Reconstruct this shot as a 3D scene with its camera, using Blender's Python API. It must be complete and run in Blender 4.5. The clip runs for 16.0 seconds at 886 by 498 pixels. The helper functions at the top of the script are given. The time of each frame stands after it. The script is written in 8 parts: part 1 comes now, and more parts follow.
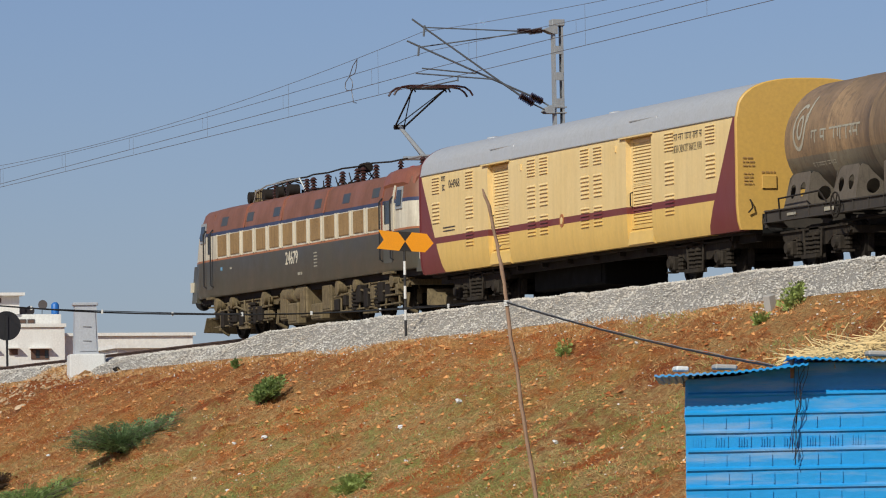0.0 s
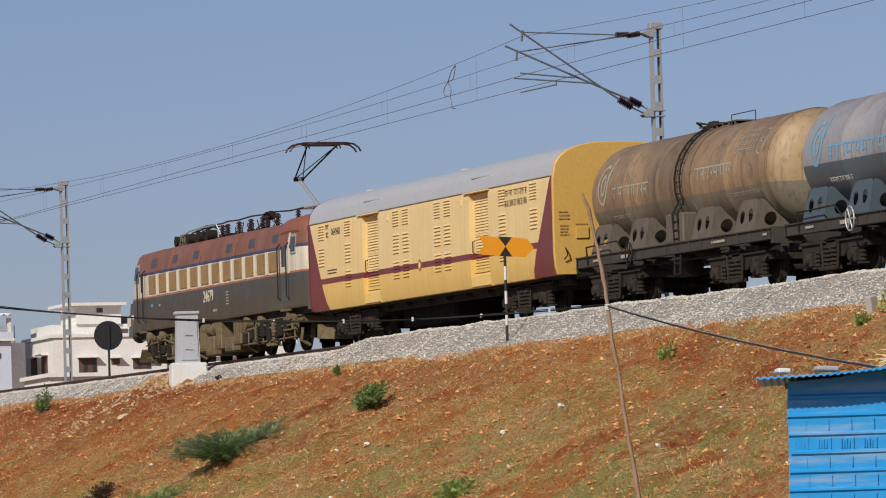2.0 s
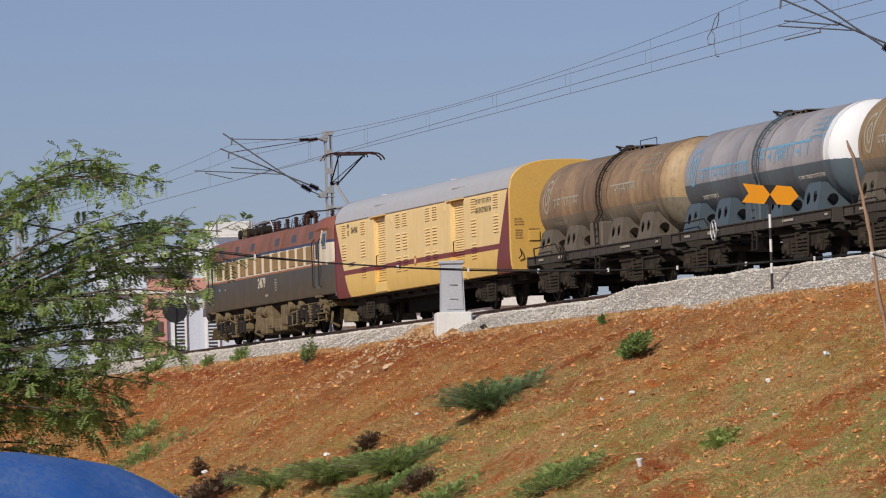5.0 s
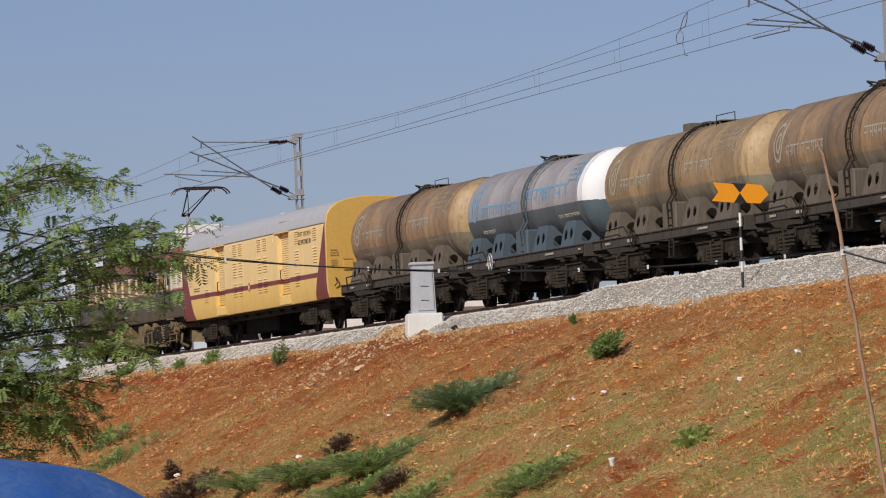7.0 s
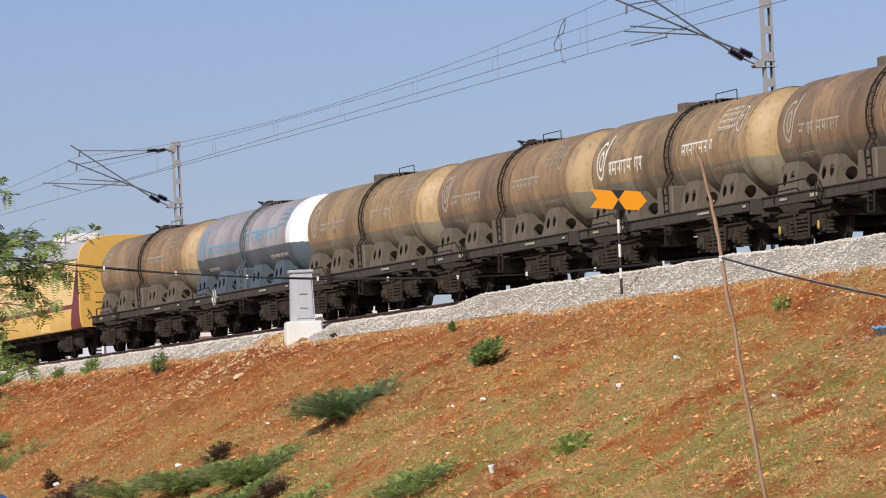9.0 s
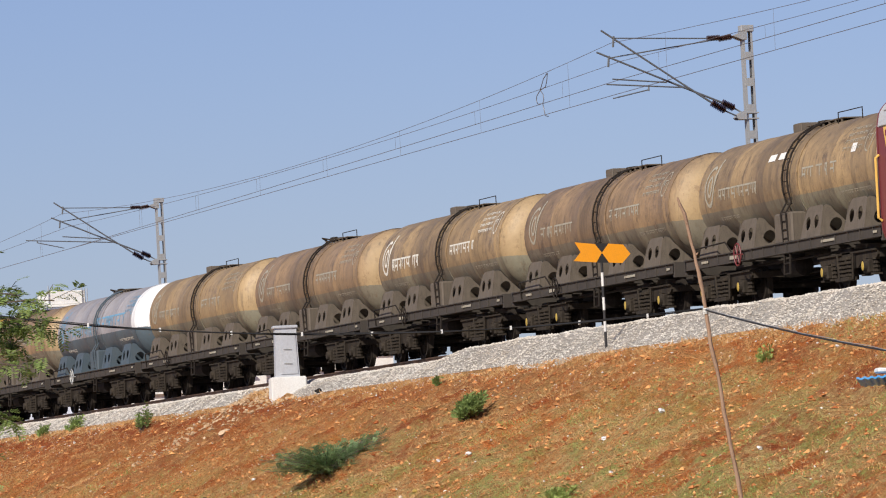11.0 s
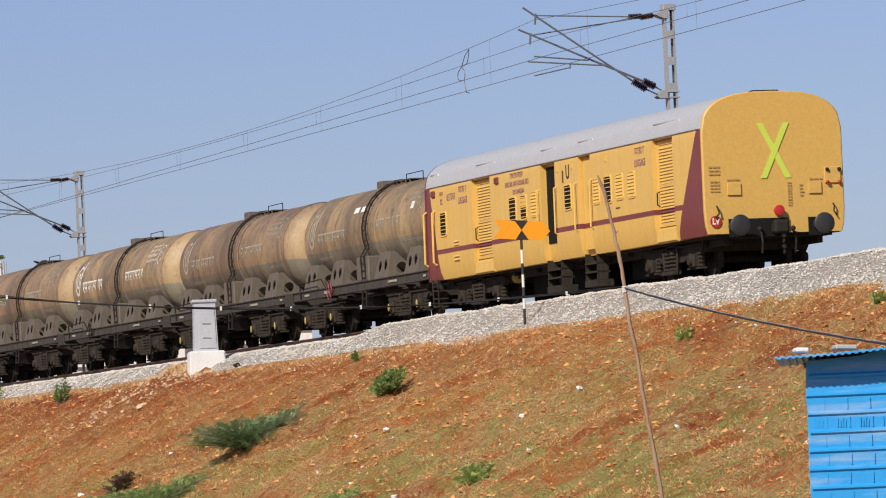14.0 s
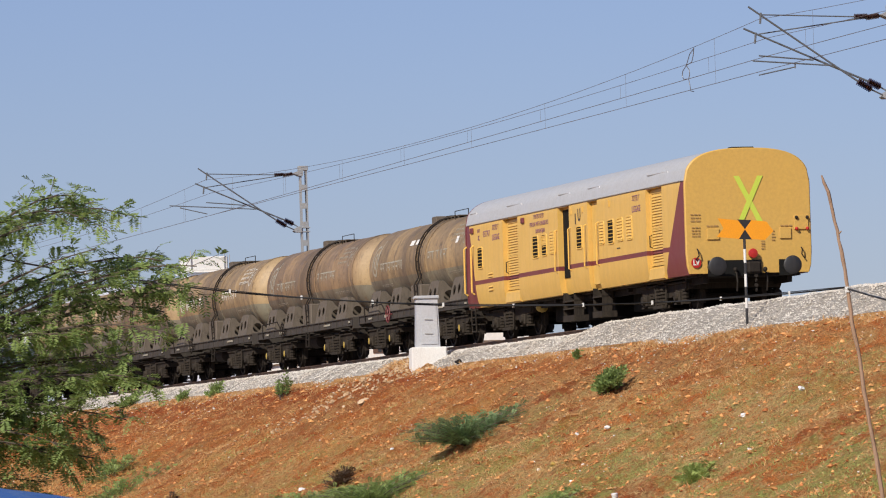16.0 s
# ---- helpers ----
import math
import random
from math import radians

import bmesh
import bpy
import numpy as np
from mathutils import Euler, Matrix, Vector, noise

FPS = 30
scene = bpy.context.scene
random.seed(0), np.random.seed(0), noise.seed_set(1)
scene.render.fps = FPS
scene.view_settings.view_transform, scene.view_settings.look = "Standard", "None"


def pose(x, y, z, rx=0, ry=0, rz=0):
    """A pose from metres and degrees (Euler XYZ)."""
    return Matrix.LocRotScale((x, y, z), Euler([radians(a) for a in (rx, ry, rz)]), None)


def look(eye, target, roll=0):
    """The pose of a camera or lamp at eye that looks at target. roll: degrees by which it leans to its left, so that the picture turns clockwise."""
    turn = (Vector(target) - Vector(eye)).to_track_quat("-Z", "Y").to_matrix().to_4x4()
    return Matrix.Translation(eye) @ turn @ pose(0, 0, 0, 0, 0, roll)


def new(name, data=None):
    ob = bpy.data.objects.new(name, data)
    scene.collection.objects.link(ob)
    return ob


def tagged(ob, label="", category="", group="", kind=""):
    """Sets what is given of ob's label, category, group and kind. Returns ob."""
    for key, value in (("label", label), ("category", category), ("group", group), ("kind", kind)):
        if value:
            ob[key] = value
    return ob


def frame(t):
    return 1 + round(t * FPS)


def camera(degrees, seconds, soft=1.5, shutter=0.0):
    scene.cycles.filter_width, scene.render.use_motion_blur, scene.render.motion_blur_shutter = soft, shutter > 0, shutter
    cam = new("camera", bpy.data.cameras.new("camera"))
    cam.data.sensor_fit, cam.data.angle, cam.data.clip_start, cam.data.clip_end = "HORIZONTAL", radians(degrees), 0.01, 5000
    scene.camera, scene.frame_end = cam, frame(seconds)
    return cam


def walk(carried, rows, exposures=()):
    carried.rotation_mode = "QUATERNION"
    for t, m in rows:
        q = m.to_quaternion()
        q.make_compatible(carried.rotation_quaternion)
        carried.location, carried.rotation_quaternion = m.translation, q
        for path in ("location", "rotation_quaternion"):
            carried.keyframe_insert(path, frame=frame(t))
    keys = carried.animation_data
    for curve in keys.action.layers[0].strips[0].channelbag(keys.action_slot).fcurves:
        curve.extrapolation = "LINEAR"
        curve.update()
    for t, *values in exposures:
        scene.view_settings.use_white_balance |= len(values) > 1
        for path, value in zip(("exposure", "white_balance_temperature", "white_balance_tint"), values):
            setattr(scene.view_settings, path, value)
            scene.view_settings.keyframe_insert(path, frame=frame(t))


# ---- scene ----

# ---------------------------------------------------------------- camera: one standing place, panned by hand through a long lens
EYE = Vector((0.0, 0.0, -6.53))
LENS = 8.547
cam = camera(LENS, 16.0, soft=1.1)
# seconds, bearing to the right of the track's direction, tilt above level, lean (degrees)
PAN = [
    (0, 17.843, 3.026, -1.060),
    (0.5, 17.693, 2.978, -1.201),
    (1, 17.476, 3.053, -0.998),
    (1.5, 17.036, 2.901, -1.352),
    (2, 16.873, 3.100, -1.678),
    (2.5, 16.210, 3.028, -1.925),
    (3, 15.871, 2.856, -2.009),
    (3.5, 15.682, 2.825, -1.847),
    (4, 14.596, 2.640, -1.841),
    (4.2, 14.415, 2.584, -1.753),
    (6.3, 14.155, 2.886, -1.958),
    (6.5, 14.293, 2.801, -1.871),
    (7, 14.587, 2.685, -2.306),
    (7.5, 15.069, 2.769, -2.233),
    (8, 15.266, 2.838, -2.349),
    (8.5, 15.663, 2.644, -2.443),
    (10.8, 15.826, 3.276, -2.951),
    (11, 15.944, 3.226, -3.046),
    (11.5, 16.409, 2.853, -3.040),
    (12, 16.825, 2.905, -3.212),
    (12.5, 16.751, 2.947, -3.162),
    (13, 16.841, 2.992, -3.392),
    (13.5, 16.872, 2.980, -3.362),
    (14, 16.709, 2.957, -2.522),
    (14.5, 15.766, 2.954, -2.227),
    (15, 15.201, 2.861, -1.762),
    (15.5, 14.797, 3.036, -2.067),
    (16, 14.554, 3.014, -1.834),
]


def aim(bearing, tilt, lean):
    b, e = radians(bearing), radians(tilt)
    way = Vector((math.sin(b) * math.cos(e), math.cos(b) * math.cos(e), math.sin(e)))
    return look(EYE, EYE + way * 100, lean)


walk(cam, [(t, aim(b, e, r)) for t, b, e, r in PAN],
     exposures=[(0, -0.08, 6300, 4), (1.5, -0.08, 6400, 7), (3, -0.07, 6500, 10), (4.2, -0.06, 6500, 10), (7, -0.06, 6500, 10), (7.6, 0.0, 6500, 10), (8.5, 0.26, 6500, 10), (11, 0.30, 6500, 10), (16, 0.25, 6500, 10)])

# ---------------------------------------------------------------- daylight
SUN = Vector((-0.60, -0.54, 0.60)).normalized()
world = bpy.data.worlds.new("world")
scene.world = world
world.use_nodes = True
wt = world.node_tree
sky = wt.nodes.new("ShaderNodeTexSky")
sky.sky_type, sky.sun_disc = "NISHITA", False
sky.sun_elevation = math.asin(SUN.z)
sky.sun_rotation = math.atan2(SUN.x, SUN.y)
sky.altitude, sky.air_density, sky.dust_density, sky.ozone_density = 600, 1.0, 1.0, 3.0
tint = wt.nodes.new("ShaderNodeMix")
tint.data_type, tint.blend_type = "RGBA", "MULTIPLY"
tint.inputs[0].default_value = 1.0
tint.inputs[7].default_value = (0.90, 0.86, 1.09, 1)
wt.links.new(sky.outputs[0], tint.inputs[6])
wt.links.new(tint.outputs[2], wt.nodes["Background"].inputs[0])
wt.nodes["Background"].inputs[1].default_value = 0.070

lamp = bpy.data.lights.new("sun", "SUN")
lamp.energy, lamp.angle, lamp.color = 4.5, radians(0.53), (1.0, 0.93, 0.82)
sun = new("sun", lamp)
sun.matrix_world = look(SUN * 300, (0, 0, 0))

# ---------------------------------------------------------------- materials
def nodes_of(name, rough=0.6, metal=0.0, spec=0.5):
    m = bpy.data.materials.new(name)
    m.use_nodes = True
    nt = m.node_tree
    b = nt.nodes["Principled BSDF"]
    b.inputs["Roughness"].default_value = rough
    b.inputs["Metallic"].default_value = metal
    b.inputs["Specular IOR Level"].default_value = spec
    return m, nt, b


def coords(nt, kind="Object"):
    return nt.nodes.new("ShaderNodeTexCoord").outputs[kind]


def world_coords(nt):
    return nt.nodes.new("ShaderNodeNewGeometry").outputs["Position"]


def scaled(nt, vec, s):
    n = nt.nodes.new("ShaderNodeMapping")
    n.inputs["Scale"].default_value = s if isinstance(s, tuple) else (s, s, s)
    nt.links.new(vec, n.inputs["Vector"])
    return n.outputs[0]


def noise_fac(nt, vec, scale, detail=4.0, rough=0.55, lo=0.3, hi=0.7):
    n = nt.nodes.new("ShaderNodeTexNoise")
    n.inputs["Scale"].default_value, n.inputs["Detail"].default_value, n.inputs["Roughness"].default_value = scale, detail, rough
    nt.links.new(vec, n.inputs["Vector"])
    r = nt.nodes.new("ShaderNodeMapRange")
    r.inputs["From Min"].default_value, r.inputs["From Max"].default_value = lo, hi
    nt.links.new(n.outputs["Fac"], r.inputs["Value"])
    return r.outputs[0]


def rgba(c):
    return (c[0], c[1], c[2], 1.0)


def mix(nt, fac, a, b, blend="MIX"):
    n = nt.nodes.new("ShaderNodeMix")
    n.data_type, n.blend_type = "RGBA", blend
    for sock, v in ((n.inputs[0], fac), (n.inputs[6], a), (n.inputs[7], b)):
        if isinstance(v, bpy.types.NodeSocket):
            nt.links.new(v, sock)
        else:
            sock.default_value = rgba(v) if isinstance(v, tuple) else v
    return n.outputs[2]


def calc(nt, op, a, b=0.0, clamp=False):
    n = nt.nodes.new("ShaderNodeMath")
    n.operation, n.use_clamp = op, clamp
    for sock, v in ((n.inputs[0], a), (n.inputs[1], b)):
        if isinstance(v, bpy.types.NodeSocket):
            nt.links.new(v, sock)
        else:
            sock.default_value = v
    return n.outputs[0]


def axes(nt, vec):
    n = nt.nodes.new("ShaderNodeSeparateXYZ")
    nt.links.new(vec, n.inputs[0])
    return n.outputs


def relief(nt, b, height, strength=0.3, distance=0.01):
    n = nt.nodes.new("ShaderNodeBump")
    n.inputs["Strength"].default_value, n.inputs["Distance"].default_value = strength, distance
    nt.links.new(height, n.inputs["Height"])
    nt.links.new(n.outputs[0], b.inputs["Normal"])


def worn(name, base, dirt, amount=0.35, size=1.5, rough=0.55, metal=0.0, streak=True, bump=0.15):
    """Paint or metal with cloudy dirt, fine grain and streaks that run down."""
    m, nt, b = nodes_of(name, rough, metal)
    v = coords(nt)
    big = noise_fac(nt, v, size, 6, 0.6, 0.35, 0.75)
    fine = noise_fac(nt, v, size * 14, 5, 0.6, 0.3, 0.7)
    f = calc(nt, "MULTIPLY", big, fine)
    if streak:
        run = noise_fac(nt, scaled(nt, v, (6.0, 6.0, 0.5)), size, 4, 0.6, 0.45, 0.8)
        f = calc(nt, "MAXIMUM", f, calc(nt, "MULTIPLY", run, 0.8))
    f = calc(nt, "MULTIPLY", f, amount, True)
    col = mix(nt, f, base, dirt)
    col = mix(nt, calc(nt, "MULTIPLY", fine, 0.12), col, (0.02, 0.02, 0.02))
    nt.links.new(col, b.inputs["Base Color"])
    nt.links.new(calc(nt, "ADD", calc(nt, "MULTIPLY", big, 0.25), rough - 0.1), b.inputs["Roughness"])
    relief(nt, b, fine, bump, 0.004)
    return m


DUST = (0.20, 0.13, 0.08)
GRIME = (0.045, 0.036, 0.028)
M_steel = worn("galvanised steel", (0.42, 0.43, 0.43), (0.22, 0.20, 0.17), 0.5, 2.0, 0.5, 0.35)
M_arm = worn("weathered steel tube", (0.17, 0.18, 0.19), (0.09, 0.085, 0.08), 0.5, 3.0, 0.5, 0.4, False)
M_wire = worn("copper wire", (0.22, 0.21, 0.21), (0.05, 0.05, 0.05), 0.4, 4.0, 0.5, 0.6, False)
M_insul = worn("brown porcelain", (0.045, 0.018, 0.014), (0.09, 0.06, 0.05), 0.4, 6.0, 0.25, 0, False)
M_under = worn("grimy underframe", (0.016, 0.013, 0.011), (0.075, 0.057, 0.043), 0.5, 2.2, 0.75)
M_bogie = worn("dusty brown running gear", (0.020, 0.016, 0.013), (0.120, 0.094, 0.066), 0.60, 4.5, 0.85)
for one in (M_under, M_bogie):  # dull with dust
    one.node_tree.nodes["Principled BSDF"].inputs["Specular IOR Level"].default_value = 0.15
M_rail = worn("rusty rail steel", (0.12, 0.065, 0.04), (0.05, 0.03, 0.02), 0.5, 3.0, 0.6, 0.5, False)
M_railtop = worn("polished rail head", (0.5, 0.48, 0.46), (0.2, 0.17, 0.15), 0.3, 3.0, 0.25, 1.0, False)
M_concrete = worn("concrete", (0.42, 0.40, 0.37), (0.22, 0.19, 0.16), 0.5, 3.0, 0.85, 0)
M_white = worn("whitewash", (0.72, 0.72, 0.70), (0.40, 0.33, 0.27), 0.4, 2.0, 0.8)
M_silver = worn("aluminium paint", (0.55, 0.57, 0.60), (0.36, 0.35, 0.34), 0.4, 1.6, 0.45, 0.3)
M_black = worn("black paint", (0.018, 0.018, 0.019), (0.06, 0.05, 0.045), 0.4, 3.0, 0.5)
M_rubber = worn("black rubber", (0.015, 0.015, 0.016), (0.05, 0.045, 0.04), 0.3, 3.0, 0.6, 0, False)
M_cream = worn("cream paint", (0.80, 0.60, 0.27), (0.42, 0.27, 0.11), 0.22, 0.9, 0.5)
M_yellow = worn("yellow paint", (0.72, 0.45, 0.10), (0.42, 0.23, 0.06), 0.25, 0.9, 0.5)
M_amber = worn("deep yellow paint", (0.60, 0.365, 0.085), (0.40, 0.24, 0.08), 0.22, 0.9, 0.5)
M_roofgrey = worn("grey roof paint", (0.42, 0.43, 0.45), (0.27, 0.26, 0.25), 0.45, 1.2, 0.55)
M_maroon = worn("maroon paint", (0.16, 0.025, 0.030), (0.14, 0.07, 0.05), 0.3, 1.2, 0.5)
M_dark = worn("dark opening", (0.010, 0.010, 0.010), (0.02, 0.018, 0.016), 0.3, 2.0, 0.8)
M_dark.node_tree.nodes["Principled BSDF"].inputs["Specular IOR Level"].default_value = 0.1
M_wood = worn("weathered pole wood", (0.36, 0.23, 0.15), (0.13, 0.075, 0.05), 0.8, 4.0, 0.85)
M_orange = worn("orange sign paint", (0.85, 0.33, 0.010), (0.6, 0.24, 0.03), 0.3, 4.0, 0.5, 0, False)
M_lime = worn("fluorescent yellow-green tape", (0.52, 0.64, 0.07), (0.55, 0.5, 0.13), 0.4, 5.0, 0.5, 0, False)
# black and almost without sheen: underfloor shade put into the colour
M_belly = worn("black underfloor with shade", (0.012, 0.012, 0.012), (0.035, 0.028, 0.022), 0.4, 3.0, 0.85)
M_belly.node_tree.nodes["Principled BSDF"].inputs["Specular IOR Level"].default_value = 0.08
M_red = worn("red paint", (0.45, 0.02, 0.015), (0.2, 0.03, 0.03), 0.3, 4.0, 0.35, 0, False)
M_boxyellow = worn("yellow axle cover", (0.42, 0.29, 0.05), (0.12, 0.09, 0.05), 0.6, 5.0, 0.7)
M_letters = worn("dark lettering paint", (0.035, 0.03, 0.035), (0.2, 0.14, 0.08), 0.2, 5.0, 0.6, 0, False)
M_blueletters = worn("violet lettering paint", (0.20, 0.085, 0.14), (0.3, 0.2, 0.1), 0.2, 5.0, 0.6, 0, False)
M_whiteletters = worn("white lettering paint", (0.70, 0.68, 0.60), (0.4, 0.35, 0.28), 0.4, 5.0, 0.6, 0, False)


def soil_material():
    m, nt, b = nodes_of("red embankment soil", 0.95, 0, 0.2)
    v = world_coords(nt)
    x, y, z = axes(nt, v)
    big = noise_fac(nt, v, 0.16, 5, 0.6, 0.38, 0.62)
    mid = noise_fac(nt, v, 0.9, 6, 0.65, 0.36, 0.64)
    fine = noise_fac(nt, v, 7.0, 6, 0.7, 0.34, 0.66)
    grit = noise_fac(nt, v, 17.0, 5, 0.75, 0.48, 0.58)
    depth = nt.nodes.new("ShaderNodeMapRange")
    depth.inputs["From Min"].default_value, depth.inputs["From Max"].default_value = 40.6, 35.5
    nt.links.new(x, depth.inputs["Value"])
    near = nt.nodes.new("ShaderNodeMapRange")
    near.inputs["From Min"].default_value, near.inputs["From Max"].default_value = 168.0, 115.0
    nt.links.new(y, near.inputs["Value"])
    red = mix(nt, mid, (0.74, 0.195, 0.040), (0.82, 0.325, 0.080))
    red = mix(nt, calc(nt, "MULTIPLY", calc(nt, "MAXIMUM", big, calc(nt, "SUBTRACT", calc(nt, "SUBTRACT", 1.0, near.outputs[0]), depth.outputs[0])), 0.85), red, (0.38, 0.072, 0.020))
    # dark damp earth in rills that run straight down the slope
    rill = noise_fac(nt, scaled(nt, v, (0.22, 1.5, 0.22)), 1.3, 7, 0.72, 0.47, 0.62)
    red = mix(nt, calc(nt, "MULTIPLY", calc(nt, "MULTIPLY", rill, calc(nt, "SUBTRACT", 1.0, calc(nt, "MULTIPLY", near.outputs[0], 0.5))), 0.6), red, (0.30, 0.072, 0.024))
    crust = noise_fac(nt, scaled(nt, v, (1.0, 0.6, 1.0)), 2.3, 7, 0.78, 0.51, 0.62)
    red = mix(nt, calc(nt, "MULTIPLY", crust, 0.65), red, (0.74, 0.42, 0.160))
    # withered grass cover, denser towards the foot of the bank and in a fringe under the ballast
    toe = nt.nodes.new("ShaderNodeMapRange")
    toe.inputs["From Min"].default_value, toe.inputs["From Max"].default_value = 40.75, 41.4
    nt.links.new(calc(nt, "ADD", x, calc(nt, "MULTIPLY", mid, 0.35)), toe.inputs["Value"])
    patch = noise_fac(nt, scaled(nt, v, (0.55, 0.30, 0.55)), 1.0, 7, 0.78, 0.42, 0.55)
    thin = calc(nt, "ADD", calc(nt, "MULTIPLY", fine, 0.8), 0.2)
    cover = calc(nt, "ADD", calc(nt, "MULTIPLY", depth.outputs[0], 0.55), calc(nt, "ADD", calc(nt, "MULTIPLY", near.outputs[0], 0.85), 0.12))
    dry = calc(nt, "MULTIPLY", cover, calc(nt, "MULTIPLY", patch, thin), True)
    dry = calc(nt, "MAXIMUM", dry, calc(nt, "MULTIPLY", toe.outputs[0], calc(nt, "MULTIPLY", thin, 0.8)))
    col = mix(nt, dry, red, (0.73, 0.50, 0.205))
    green = noise_fac(nt, scaled(nt, v, (0.4, 0.22, 0.4)), 1.3, 7, 0.75, 0.47, 0.56)
    green = calc(nt, "MULTIPLY", calc(nt, "MULTIPLY", green, depth.outputs[0]), calc(nt, "MULTIPLY", calc(nt, "ADD", calc(nt, "MULTIPLY", near.outputs[0], 0.85), 0.32), thin), True)
    col = mix(nt, green, col, (0.41, 0.44, 0.115))
    pit = noise_fac(nt, v, 5.0, 7, 0.85, 0.53, 0.59)
    col = mix(nt, calc(nt, "MULTIPLY", pit, 0.42), col, (0.20, 0.066, 0.022))
    col = mix(nt, calc(nt, "MULTIPLY", grit, 0.32), col, (0.22, 0.085, 0.030))
    speck = noise_fac(nt, scaled(nt, v, (1.0, 1.0, 1.0)), 9.0, 6, 0.8, 0.60, 0.66)
    col = mix(nt, calc(nt, "MULTIPLY", speck, 0.7), col, (0.74, 0.60, 0.36))
    nt.links.new(col, b.inputs["Base Color"])
    h = calc(nt, "ADD", fine, calc(nt, "MULTIPLY", grit, 0.4))
    relief(nt, b, h, 1.0, 0.09)
    return m


def ballast_material():
    m, nt, b = nodes_of("grey granite ballast with gap shade", 0.9, 0, 0.3)
    v = world_coords(nt)
    n = nt.nodes.new("ShaderNodeTexVoronoi")
    n.inputs["Scale"].default_value = 30.0
    nt.links.new(v, n.inputs["Vector"])
    grey = nt.nodes.new("ShaderNodeSeparateColor")
    nt.links.new(n.outputs["Color"], grey.inputs[0])
    big = noise_fac(nt, v, 0.5, 4, 0.6, 0.3, 0.7)
    # bed darker than the loose stones: shade of the gaps put into its colour
    col = mix(nt, grey.outputs[0], (0.27, 0.25, 0.225), (0.46, 0.435, 0.39))
    col = mix(nt, calc(nt, "MULTIPLY", big, 0.35), col, (0.30, 0.25, 0.20))
    nt.links.new(col, b.inputs["Base Color"])
    relief(nt, b, n.outputs["Distance"], 1.0, 0.05)
    return m


def stone_material():
    m, nt, b = nodes_of("crushed granite", 0.9, 0, 0.3)
    g = nt.nodes.new("ShaderNodeNewGeometry").outputs["Random Per Island"]
    v = world_coords(nt)
    col = mix(nt, g, (0.38, 0.355, 0.32), (0.70, 0.66, 0.60))
    col = mix(nt, calc(nt, "MULTIPLY", noise_fac(nt, v, 0.6, 4, 0.6, 0.4, 0.7), 0.4), col, (0.46, 0.36, 0.26))
    nt.links.new(col, b.inputs["Base Color"])
    return m


M_soil, M_ballast, M_stone = soil_material(), ballast_material(), stone_material()


# ---------------------------------------------------------------- mesh helpers
def link(name, me, mat, parent=None, label=""):
    ob = new(name, me)
    if mat is not None and not me.materials:
        for one in (mat if isinstance(mat, (list, tuple)) else [mat]):
            me.materials.append(one)
    if parent is not None:
        ob.parent = parent
    if label:
        ob["label"] = label
    return ob


def part(name, bm, mat, parent=None, label="", smooth=False):
    """Links a bmesh as one mesh object under a thing or a part."""
    me = bpy.data.meshes.new(name)
    bmesh.ops.recalc_face_normals(bm, faces=bm.faces)
    bm.to_mesh(me)
    bm.free()
    if smooth:
        me.polygons.foreach_set("use_smooth", [True] * len(me.polygons))
        me.set_sharp_from_angle(angle=radians(35))
    return link(name, me, mat, parent, label)


def thing(name, m, label, category, group="", kind=""):
    ob = new(name)
    ob.matrix_basis = m
    ob.empty_display_size = 0.2
    return tagged(ob, label, category, group, kind)


def box(bm, x0, x1, y0, y1, z0, z1, bevel=0.0):
    r = bmesh.ops.create_cube(bm, size=1.0, matrix=Matrix.Translation(((x0 + x1) / 2, (y0 + y1) / 2, (z0 + z1) / 2)) @ Matrix.Diagonal((abs(x1 - x0), abs(y1 - y0), abs(z1 - z0), 1)))
    if bevel:
        edges = list({e for v in r["verts"] for e in v.link_edges})
        bmesh.ops.bevel(bm, geom=edges, offset=bevel, segments=1, affect="EDGES")


def rod(bm, a, b, r, n=8, r2=None):
    a, b = Vector(a), Vector(b)
    d = b - a
    m = Matrix.Translation((a + b) / 2) @ d.to_track_quat("Z", "Y").to_matrix().to_4x4()
    bmesh.ops.create_cone(bm, cap_ends=True, segments=n, radius1=r, radius2=r if r2 is None else r2, depth=d.length, matrix=m)


def pipe(bm, pts, r, n=6):
    pts = [Vector(q) for q in pts]
    loops = []
    side = None
    for k, q in enumerate(pts):
        d = (pts[min(k + 1, len(pts) - 1)] - pts[max(k - 1, 0)]).normalized()
        side = d.orthogonal().normalized() if side is None else (side - d * side.dot(d)).normalized()
        up = d.cross(side)
        loops.append([q + side * (r * math.cos(2 * math.pi * j / n)) + up * (r * math.sin(2 * math.pi * j / n)) for j in range(n)])
    loft(bm, loops)


def ball(bm, c, r, s=(1, 1, 1), n=10):
    bmesh.ops.create_uvsphere(bm, u_segments=n, v_segments=max(5, n // 2 + 1), radius=r, matrix=Matrix.Translation(c) @ Matrix.Diagonal((*s, 1)))


